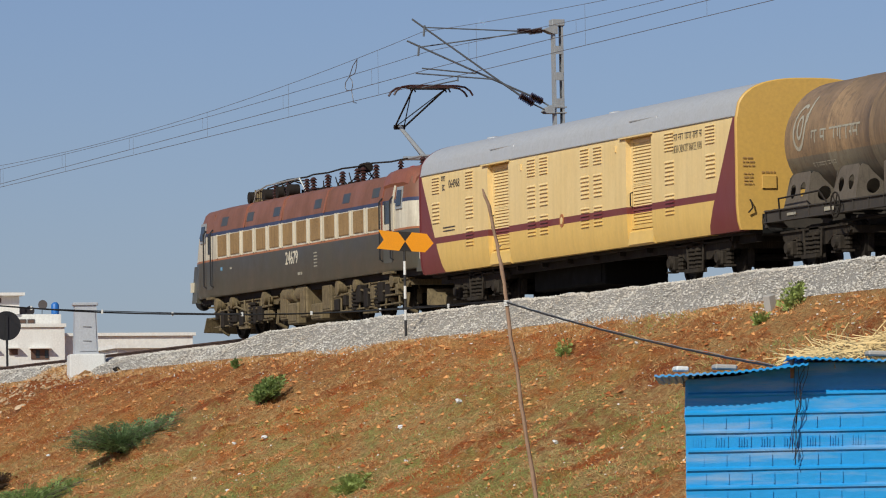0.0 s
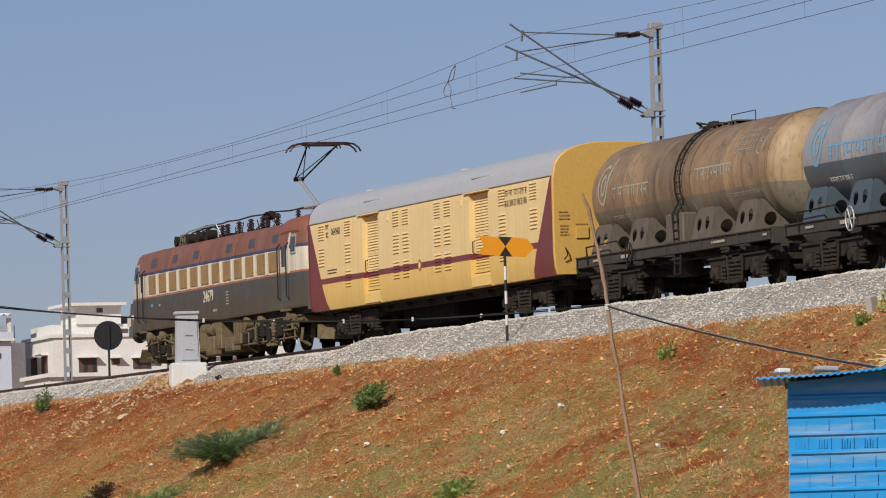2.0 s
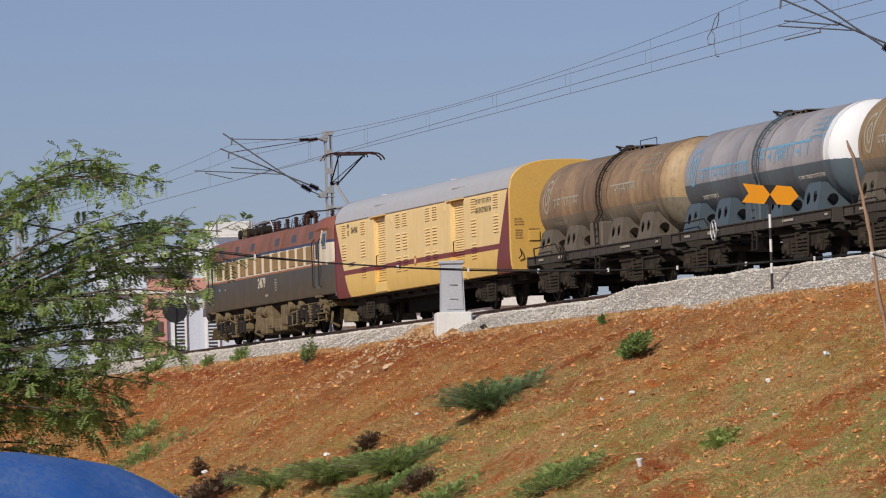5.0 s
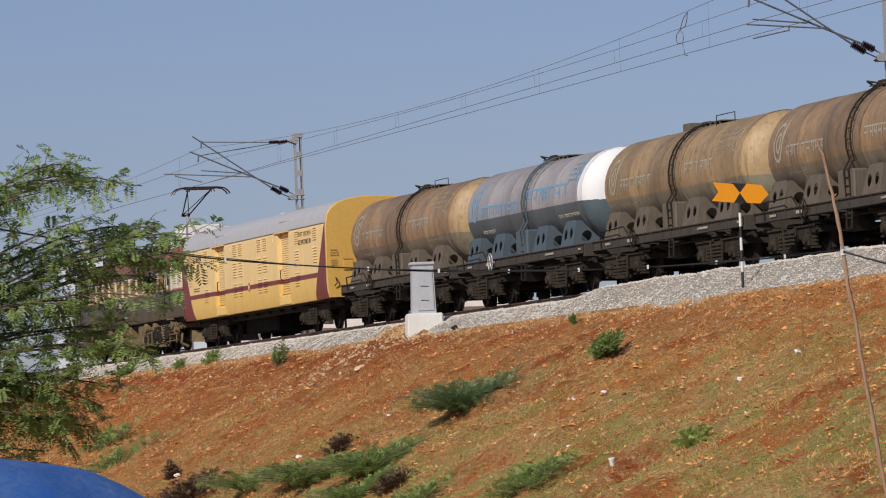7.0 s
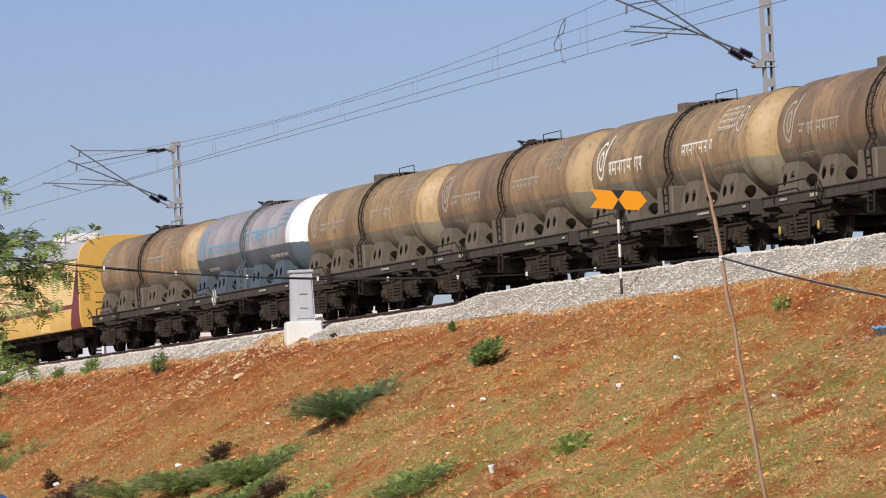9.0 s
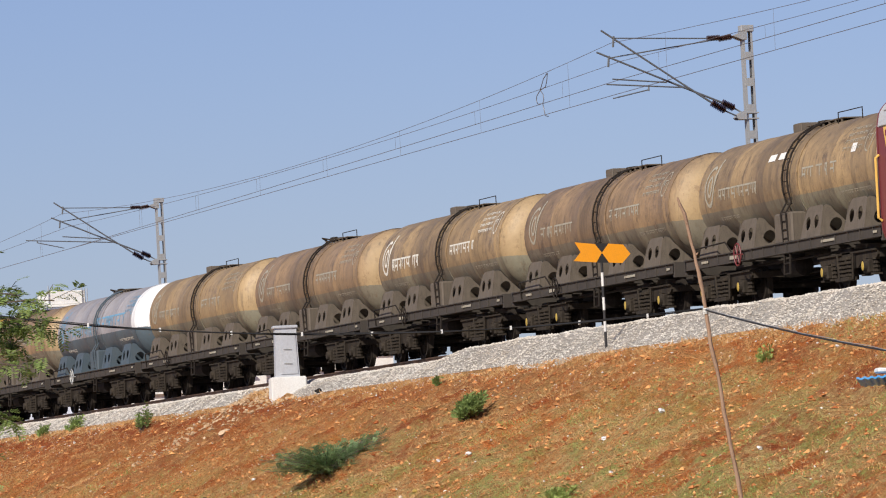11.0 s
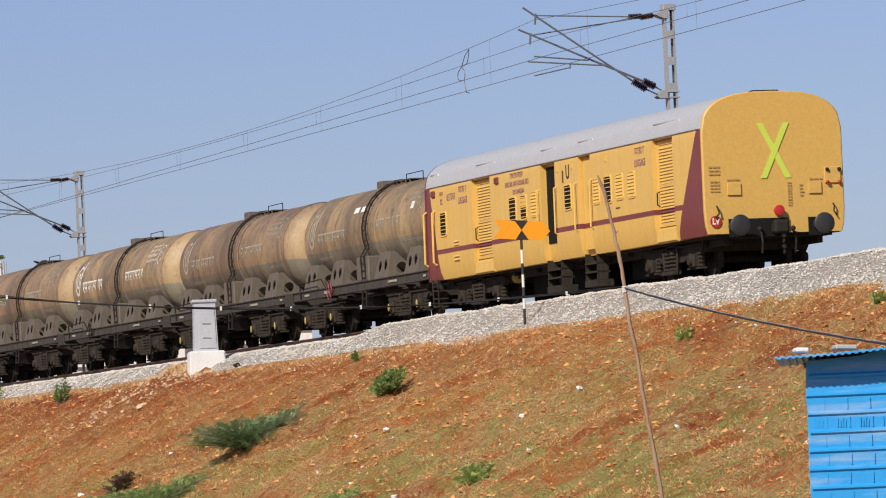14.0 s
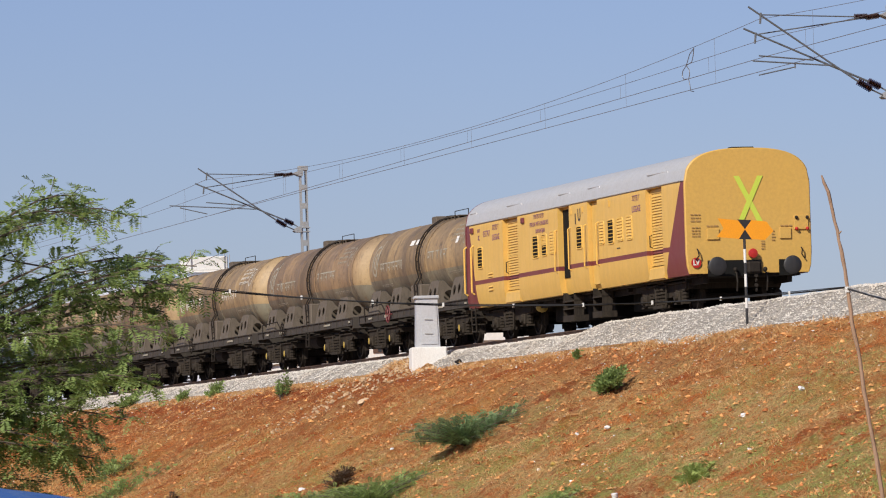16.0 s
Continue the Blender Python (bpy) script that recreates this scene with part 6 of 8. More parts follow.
    for y0, y1, z0, z1, x in ((-7.55, -8.25, 0.28, 1.02, -1.40), (-8.4, -9.3, 0.14, 0.70, -1.44), (-9.45, -10.05, 0.30, 1.08, -1.42), (-10.2, -11.1, 0.2, 0.62, -1.35), (-11.3, -12.1, 0.36, 1.05, -1.38)):
        bm = bmesh.new()
        box(bm, x, -0.2, y1, y0, z0, z1, 0.035)
        box(bm, x - 0.015, x, y1 + 0.08, y0 - 0.08, z0 + 0.08, z1 - 0.08, 0.01)
        part("equipment_box", bm, M_olive, root)
    for y0, y1 in ((-7.7, -8.8), (-8.95, -9.9)):
        bm = bmesh.new()
        lathe(bm, [(y1, 0.05), (y1 + 0.08, 0.22), (y0 - 0.08, 0.22), (y0, 0.05)], "Y", 18, (-1.22, 0, 0.94))
        part("air_reservoir", bm, M_olive, root, smooth=True)
    bm = bmesh.new()
    box(bm, -1.3, 1.3, -19.5, 0.3, 0.98, 1.16)
    part("underframe", bm, M_under, root)
    return root


loco = build_loco()

# ---------------------------------------------------------------- beside the line
def build_sign():
    y, x = 131.8, 41.49
    c = 0.97
    root = thing("lineside_sign", pose(x, y, 0), "orange arrow-shaped lineside sign with black hourglass on banded post", "railway sign")
    u = 0.0047

    def plate(name, pts, mat, dy):
        bm = bmesh.new()
        slab(bm, [((a - 530) * u, dy, c - (b - 505) * u) for a, b in pts], (0, 0.006, 0))
        part(name, bm, mat, root)

    plate("arrow_tail", [(393, 448), (498, 460), (532, 505), (500, 552), (384, 541), (421, 498)], M_orange, -0.005)
    plate("arrow_head", [(532, 505), (568, 460), (645, 468), (680, 515), (635, 560), (566, 555)], M_orange, -0.005)
    plate("hourglass", [(495, 455), (570, 460), (532, 505), (570, 556), (496, 553), (531, 505)], M_black, 0.004)
    for z0, z1, mat in ((-0.46, 0.15, M_black), (-0.78, -0.46, M_white), (-1.04, -0.78, M_black), (-1.34, -1.04, M_white), (-1.60, -1.34, M_black), (-1.84, -1.60, M_white), (-2.35, -1.84, M_black)):
        bm = bmesh.new()
        rod(bm, (0, 0.035, c + z0), (0, 0.035, c + z1), 0.032, 10)
        part("post_band", bm, mat, root)


build_sign()


def build_cabinet():
    root = thing("lineside_cabinet", pose(41.45, 161.7, 0, 0, 0, -8), "grey steel lineside cabinet on a whitewashed concrete plinth", "cabinet")
    bm = bmesh.new()
    loft(bm, [[(-0.52, -0.40, -1.35), (0.52, -0.40, -1.35), (0.52, 0.40, -1.35), (-0.52, 0.40, -1.35)], [(-0.50, -0.38, -0.50), (0.50, -0.38, -0.50), (0.50, 0.38, -0.50), (-0.50, 0.38, -0.50)]])
    bmesh.ops.bevel(bm, geom=list(bm.edges), offset=0.03, segments=2, affect="EDGES")
    part("plinth", bm, M_white, root, "whitewashed concrete plinth")
    bm = bmesh.new()
    loft(bm, [[(-0.35, -0.22, -0.52), (0.33, -0.22, -0.52), (0.33, 0.22, -0.52), (-0.35, 0.22, -0.52)], [(-0.31, -0.20, 0.86), (0.29, -0.20, 0.86), (0.29, 0.20, 0.86), (-0.31, 0.20, 0.86)]])
    body = part("body", bm, M_silver, root)
    bm = bmesh.new()
    box(bm, -0.36, 0.34, -0.25, 0.25, 0.86, 0.95, 0.02)
    part("cap", bm, M_silver, root)
    bm = bmesh.new()
    slab(bm, [(-0.20, -0.226, -0.42), (0.28, -0.226, -0.42), (0.25, -0.214, 0.72), (-0.18, -0.214, 0.72)], (0, -0.018, 0))
    door = part("door", bm, M_silver, root)
    for z in (0.28, -0.12):
        bm = bmesh.new()
        rod(bm, (-0.10, -0.255, z), (0.12, -0.255, z - 0.01), 0.014, 6)
        part("hasp", bm, M_steel, door)


build_cabinet()


def build_disc(y, zc, r, zb):
    root = thing("round_board", pose(47.5, y, 0), "dark back of a round speed board on a post", "railway sign", "round lineside boards")
    bm = bmesh.new()
    bmesh.ops.create_cone(bm, cap_ends=True, segments=32, radius1=r, radius2=r, depth=0.012, matrix=Matrix.Translation((0, 0, zc)) @ Matrix.Rotation(radians(90), 4, "X"))
    part("disc", bm, M_black, root)
    bm = bmesh.new()
    box(bm, -0.035, 0.035, -0.06, -0.01, zb, zc + r * 0.7)
    part("post", bm, M_black, root)


build_disc(196.1, 1.77, 0.50, -0.9)
build_disc(229.5, 2.36, 0.50, -0.6)

bm = bmesh.new()
box(bm, -0.09, 0.09, -0.09, 0.09, -0.35, 0.30, 0.015)
ob = part("boundary_stone", bm, M_concrete)
ob.matrix_basis = pose(40.92, 106.6, -1.80, 4, -12, 20)
tagged(ob, "short leaning grey concrete boundary post in the bank", "marker stone")

# crooked wooden pole that carries a house cable
POLE_Y = 75.0


def build_pole():
    root = thing("wooden_pole", pose(0, 0, 0), "thin crooked wooden pole leaning before the bank", "pole")
    pts = [(25.85, -8.4, 0.042), (25.62, -7.2, 0.040), (25.41, -5.91, 0.036), (25.36, -5.5, 0.039), (25.28, -5.0, 0.034), (25.20, -4.45, 0.037), (25.15, -4.0, 0.033), (25.06, -3.5, 0.036), (25.02, -3.08, 0.032), (24.97, -2.7, 0.034), (24.90, -2.3, 0.030), (24.79, -1.78, 0.032), (24.74, -1.66, 0.026), (24.71, -1.56, 0.014)]
    bm = bmesh.new()
    loops = []
    rng = random.Random(4)
    fine = []
    for (x0, z0, r0), (x1, z1, r1) in zip(pts, pts[1:]):
        n = max(1, int((z1 - z0) / 0.12))
        fine += [(x0 + (x1 - x0) * j / n, z0 + (z1 - z0) * j / n, r0 + (r1 - r0) * j / n) for j in range(n)]
    for x, z, r in fine + [pts[-1]]:
        r *= 0.78 * rng.uniform(0.88, 1.12)
        x += rng.uniform(-0.006, 0.006)
        loops.append([(x + r * rng.uniform(0.9, 1.1) * math.cos(a), POLE_Y + r * math.sin(a), z) for a in [2 * math.pi * j / 10 for j in range(10)]])
    loft(bm, loops)
    for z, x, s in ((-2.35, 24.91, 1), (-3.9, 25.14, -1), (-4.7, 25.23, 1), (-5.6, 25.37, -1)):     # knots
        rod(bm, (x, POLE_Y, z), (x + 0.045 * s, POLE_Y - 0.02, z + 0.04), 0.016, 6, 0.008)
    part("shaft", bm, M_wood, root, "", True)
    bm = bmesh.new()
    for k in range(4):
        bmesh.ops.create_cone(bm, cap_ends=True, segments=10, radius1=0.04, radius2=0.04, depth=0.014, matrix=Matrix.Translation((25.02, POLE_Y, -3.12 + 0.02 * k)))
    part("lashing", bm, M_white, root, "pale cord lashing")


build_pole()


def cable_z(x):
    """Hang of the house cable between the pole and a support beyond the tree."""
    u = (x - 21.3) / 10.0
    return -3.225 + 1.18 * u * u + (0.0 if x > 21.3 else 0.12 * abs(u) ** 3)


line = thing("house_cable", Matrix.Identity(4), "black twisted house cable strung from the wooden pole to the shed", "cable")
wire_obj("cable", [(8.0 + 17.02 * k / 40, POLE_Y + 0.05 * math.sin(k), cable_z(8.0 + 17.02 * k / 40)) for k in range(41)], 0.011, line, M_rubber)
wire_obj("cable", [(25.02 - 1.95 * k / 20, POLE_Y - 15.0 * k / 20, -3.08 - 1.40 * k / 20 - 0.06 * (k / 20) * (1 - k / 20) * 4) for k in range(21)], 0.012, line, M_rubber)
wire_obj("guy_wire", [(25.02 - 1.95 * k / 20, POLE_Y - 15.0 * k / 20, -3.062 - 1.40 * k / 20 - 0.06 * (k / 20) * (1 - k / 20) * 4 + 0.008 * math.sin(2.1 * k)) for k in range(21)], 0.004, line, M_steel)
wire_obj("guy_wire", [(25.0 - 17 * k / 30, POLE_Y + 0.02, cable_z(25.0 - 17 * k / 30) + 0.012 + 0.008 * math.sin(k * 0.9)) for k in range(31)], 0.006, line, M_rubber)
for k in range(11):
    x = 24.2 - 0.95 * k
    bm = bmesh.new()
    box(bm, x - 0.008, x + 0.008, POLE_Y - 0.025, POLE_Y + 0.025, cable_z(x) - 0.022, cable_z(x) + 0.03)
    part("cable_tie", bm, M_white, line)


# ---------------------------------------------------------------- blue sheet shed with straw on the roof
def sheet_material(name, base):
    m, nt, b = nodes_of(name, 0.35)
    v = coords(nt)
    fine = noise_fac(nt, scaled(nt, v, (1.0, 1.0, 3.0)), 9.0, 5, 0.6, 0.35, 0.7)
    big = noise_fac(nt, scaled(nt, v, (0.5, 0.5, 5.0)), 1.2, 5, 0.6, 0.5, 0.72)
    col = mix(nt, calc(nt, "MULTIPLY", fine, 0.25), base, tuple(c * 0.6 for c in base))
    col = mix(nt, calc(nt, "MULTIPLY", big, 0.5), col, (0.45, 0.46, 0.46))
    nt.links.new(col, b.inputs["Base Color"])
    relief(nt, b, fine, 0.12, 0.01)
    return m


M_sheet = sheet_material("blue painted steel sheet", (0.022, 0.29, 0.66))
M_straw = worn("dry straw", (0.74, 0.54, 0.25), (0.40, 0.26, 0.10), 0.45, 6.0, 0.8, 0, False)
M_tarp = worn("blue plastic tarpaulin", (0.020, 0.085, 0.30), (0.20, 0.26, 0.36), 0.55, 1.6, 0.28, 0, False, 0.3)


# the shed stands turned a little: its own axes hinge on the near corner
SHED = Matrix.Translation((22.03, 60.0, 0)) @ Matrix.Rotation(radians(-20.5), 4, "Z") @ Matrix.Translation((-22.03, -60.0, 0))


def build_shed():
    root = thing("blue_shed", SHED, "small shed of bright blue ribbed steel sheets", "shed")
    # front wall: ribs lie level, 0.2 m apart
    prof = []
    z = -4.62
    while z > -8.4:
        prof += [(0.0, z), (0.0, z - 0.135), (-0.026, z - 0.155), (-0.026, z - 0.175), (0.0, z - 0.195)]
        z -= 0.20
    for x0, x1, yo in ((22.03, 24.6, 60.0), (24.55, 27.0, 60.012)):
        bm = bmesh.new()
        loft(bm, [[(x + 0.016 * math.sin(zz * 9) + 0.008 * math.sin(zz * 31.4), yo + d + 0.015 * math.sin(x * 1.7), zz) for d, zz in prof] + [(x, yo + 0.01, zz) for d, zz in (prof[-1], prof[0])] for x in np.linspace(x0, x1, 9)])
        sheet = part("wall_sheet", bm, M_sheet, root)
        # pressed cross marks between ribs
        bm = bmesh.new()
        for row in range(18):
            zr = -4.62 - 0.20 * row
            if row in (0, 1):
                continue
            for k in range(int((x1 - x0) / 0.245)):
                xx = x0 + 0.17 + 0.245 * k + (0.02 if row % 2 else 0)
                box(bm, xx, xx + 0.012, yo - 0.006, yo + 0.002, zr - 0.125, zr - 0.01)
                if row == 3:
                    for j in range(4):
                        box(bm, xx - 0.13 + 0.028 * j, xx - 0.118 + 0.028 * j, yo - 0.006, yo + 0.002, zr - 0.12, zr - 0.02 - 0.02 * (j % 2))
        tagged(part("pressed_mark", bm, M_sheet, sheet), kind="stuff")
    bm = bmesh.new()
    slab(bm, [(22.04, 60.03, -4.66), (26.98, 60.03, -4.66), (26.98, 60.03, -4.55), (24.2, 60.03, -4.47), (23.2, 60.03, -4.45), (22.6, 60.03, -4.58), (22.04, 60.03, -4.61)], (0, 0.01, 0))
    part("wall_sheet", bm, M_sheet, root)
    for x in (22.05, 26.95):
        bm = bmesh.new()
        box(bm, x - 0.01, x + 0.01, 60.02, 64.0, -8.4, -4.65)
        part("side_wall", bm, M_sheet, root)
    bm = bmesh.new()
    box(bm, 22.05, 26.95, 64.0, 64.03, -8.4, -4.52)
    part("back_wall", bm, M_sheet, root)
    # roof sheets, ribs running front to back, warped
    def roof(x0, x1, zf, lift):
        bm = bmesh.new()
        n = int((x1 - x0) / 0.0125)
        rows = []
        for y in (59.62, 60.6, 62.0, 64.2):
            rows.append([])
            for k in range(n + 1):
                x = x0 + (x1 - x0) * k / n
                rib = 0.012 if (k % 6) in (0, 1, 2) else 0.0
                rows[-1].append((x, y, zf(x) + rib + (y - 59.62) * 0.012 + lift))
        for k in range(len(rows)):
            rows[k] = rows[k] + [(x, y, z - 0.022) for x, y, z in reversed(rows[k])]
        loft(bm, rows)
        part("roof_sheet", bm, M_sheet, root)
    roof(21.70, 23.35, lambda x: -4.575 + 0.03 * (x - 21.7) + 0.055 * max(0, x - 22.4) ** 1.5, 0.0)
    roof(23.12, 27.2, lambda x: -4.42 - 0.055 * min(x - 23.12, 0.9) - 0.02 * max(0, x - 24.0), 0.02)
    bm = bmesh.new()
    rod(bm, (22.0, 60.08, -4.66), (27.0, 60.08, -4.66), 0.03, 8)
    rod(bm, (23.18, 60.05, -4.7), (23.18, 60.05, -4.40), 0.03, 8)
    part("purlin", bm, M_wood, root)
    # loose wires hanging on the wall
    rng = random.Random(8)
    for k in range(5):
        x = 23.22 + 0.035 * k
        pts, z = [], -4.50
        for j in range(9):
            pts.append((x + rng.uniform(-0.03, 0.03) - 0.03 * k * j / 4, 59.92 - 0.01 * k, z))
            z -= rng.uniform(0.08, 0.15)
        wire_obj("loose_wire", pts, 0.004, root, M_rubber)


build_shed()


def build_straw():
    rng = random.Random(21)
    bm = bmesh.new()
    for _ in range(620):
        x = rng.triangular(22.95, 26.2, 24.2)
        h = 0.26 * math.exp(-((x - 24.3) / 0.95) ** 2)
        p = Vector((x, rng.uniform(59.75, 61.2), -4.40 + rng.random() * h))
        d = Vector((rng.uniform(-1, 1), rng.uniform(-0.5, 0.5), rng.uniform(-0.18, 0.40))).normalized() * rng.uniform(0.08, 0.30)
        rod(bm, p - d, p + d, 0.0055, 3)
    ob = part("straw_heap", bm, M_straw)
    ob.matrix_basis = SHED
    tagged(ob, "loose heap of dry yellow straw on the shed roof", "straw", kind="stuff")
    for x, w, nm, mat in ((21.98, 0.14, "stone", M_white), (22.45, 0.24, "stone", M_concrete), (24.15, 0.36, "stone", M_concrete), (24.62, 0.3, "stone", M_silver)):
        bm = bmesh.new()
        box(bm, -w / 2, w / 2, -0.12, 0.12, 0, 0.055, 0.015)
        ob = part("weight_slab", bm, mat)
        zt = -4.53 if x < 22.2 else (-4.52 if x < 23 else -4.41)
        ob.matrix_basis = SHED @ pose(x, 59.82, zt, 0, 3, 12)
        tagged(ob, "flat pale stone weighing down the shed roof", "stone", "stones on the shed roof")


build_straw()


def build_tarp():
    bm = bmesh.new()
    nx, ny = 46, 30
    grid = []
    for j in range(ny + 1):
        row = []
        for i in range(nx + 1):
            x = 4.5 + 5.9 * i / nx
            y = 46.4 + 3.4 * j / ny
            across = (y - 48.1) / 1.7
            t = max(0.0, (x - 8.3) / 1.5)
            z = -5.80 - 0.34 * t ** 2.2 - 1.9 * abs(across) ** 2.4
            z += 0.03 * noise.noise(Vector((x * 2.5, y * 2.5, 1))) + 0.025 * math.sin((x * 1.2 + y * 1.4) * 5) * min(1, abs(across) + 0.2 + 0.4 * t)
            row.append(bm.verts.new((x, y, max(z, -8.35))))
        grid.append(row)
    for j in range(ny):
        for i in range(nx):
            bm.faces.new((grid[j][i], grid[j][i + 1], grid[j + 1][i + 1], grid[j + 1][i]))
    ob = part("tarpaulin", bm, M_tarp, None, "", True)
    m = ob.modifiers.new("thick", "SOLIDIFY")
    m.thickness = 0.006
    tagged(ob, "creased blue plastic tarpaulin over a humped store", "tarpaulin")


build_tarp()


# ---------------------------------------------------------------- far houses
M_render_w = worn("white house render", (0.80, 0.78, 0.73), (0.40, 0.36, 0.30), 0.35, 0.5, 0.85)
M_render_b = worn("pale blue house render", (0.60, 0.65, 0.74), (0.40, 0.40, 0.42), 0.3, 0.5, 0.85)
M_render_p = worn("salmon house render", (0.60, 0.31, 0.25), (0.40, 0.22, 0.18), 0.3, 0.5, 0.85)
M_shutter = worn("brown wooden shutter", (0.12, 0.065, 0.045), (0.07, 0.04, 0.03), 0.4, 3.0, 0.7)
M_slat = worn("dark concrete louvre", (0.10, 0.085, 0.08), (0.06, 0.05, 0.05), 0.4, 2.0, 0.8)
M_tankblue = worn("blue plastic", (0.02, 0.14, 0.45), (0.05, 0.12, 0.3), 0.3, 2.0, 0.5)
FAR = 430.0


def far_part(root, name, x0, x1, y0, y1, z0, z1, mat, bevel=0.0, label=""):
    bm = bmesh.new()
    box(bm, x0, x1, FAR + y0, FAR + y1, z0, z1, bevel)
    return part(name, bm, mat, root, label)


def far_window(root, x0, x1, z0, z1, y=0.0, panes=3, mat=None, hood=True):
    bm = bmesh.new()
    box(bm, x0, x1, FAR + y - 0.06, FAR + y + 0.05, z0, z1)
    w = part("window", bm, mat or M_shutter, root)
    for k in range(panes):
        a = x0 + (x1 - x0) * (k + 0.12) / panes
        b = x0 + (x1 - x0) * (k + 0.88) / panes
        bm = bmesh.new()
        box(bm, a, b, FAR + y - 0.075, FAR + y - 0.058, z0 + 0.08, z1 - 0.08)
        part("pane", bm, M_glass if k % 2 else M_shutter, w)
    if hood:
        bm = bmesh.new()
        box(bm, x0 - 0.15, x1 + 0.15, FAR + y - 0.55, FAR + y, z1 + 0.03, z1 + 0.10)
        part("sunshade", bm, M_render_w, w)


def build_house_cream():
    h = thing("cream_house", Matrix.Identity(4), "cream rendered flat-roofed house behind the railway bank", "house", "houses beyond the line")
    far_part(h, "wall", 99.94, 108.6, 0, 9.7, -9, 11.55, M_render_w)
    far_part(h, "parapet", 99.74, 108.7, -0.15, 9.8, 11.56, 11.82, M_render_w)
    far_part(h, "upper_wall", 100.3, 108.9, 2.2, 9.0, 11.83, 12.62, M_render_w)
    far_part(h, "stair_tower", 102.2, 105.65, 2.0, 7.0, 12.63, 14.0, M_render_w)
    far_part(h, "tower_slab", 101.35, 105.95, 1.4, 7.6, 14.0, 14.22, M_render_w)
    far_part(h, "wing_wall", 108.6, 119.2, 2.5, 9.0, -9, 10.95, M_render_w)
    far_part(h, "wing_parapet", 108.6, 119.4, 2.3, 9.2, 10.96, 11.2, M_render_w)
    far_window(h, 101.84, 103.2, 8.86, 10.0, 0, 4)
    far_window(h, 104.33, 104.97, 9.5, 9.93, 0, 1)
    far_window(h, 105.99, 107.35, 9.16, 9.91, 0, 4)
    far_window(h, 103.69, 104.33, 13.4, 13.92, 2.0, 1, M_render_w, False)
    far_window(h, 105.55, 106.2, 11.9, 12.25, 2.2, 1, M_slat, False)
    far_window(h, 106.3, 106.85, 11.9, 12.25, 2.2, 1, M_slat, False)
    for y in (2.0, 5.5):      # windows on the left side wall
        bm = bmesh.new()
        box(bm, 99.86, 99.95, FAR + y, FAR + y + 1.8, 8.9, 10.3)
        part("window", bm, M_shutter, h)
        bm = bmesh.new()
        box(bm, 99.4, 99.94, FAR + y - 0.2, FAR + y + 2.0, 10.35, 10.45)
        part("sunshade", bm, M_render_w, h)
    for x, z in ((106.0, 12.85), (106.6, 12.9), (107.6, 13.35)):
        bm = bmesh.new()
        lathe(bm, [(0.0, 0.36), (0.05, 0.30), (0.12, 0.15), (0.15, 0.02)], "Y", 16, (x, FAR + 2.6, z))
        rod(bm, (x, FAR + 2.7, z), (x, FAR + 2.9, 12.6), 0.03, 6)
        part("satellite_dish", bm, M_slat, h)
    bm = bmesh.new()
    lathe(bm, [(12.62, 0.30), (13.4, 0.30), (13.55, 0.2), (13.6, 0.1)], "Z", 16, (108.9, FAR + 4, 0))
    part("water_tank", bm, M_tankblue, h, "blue plastic water tank", True)
    bm = bmesh.new()
    rod(bm, (98.8, FAR + 8, 9), (98.8, FAR + 8, 12.9), 0.04, 6)
    part("antenna", bm, M_steel, h)


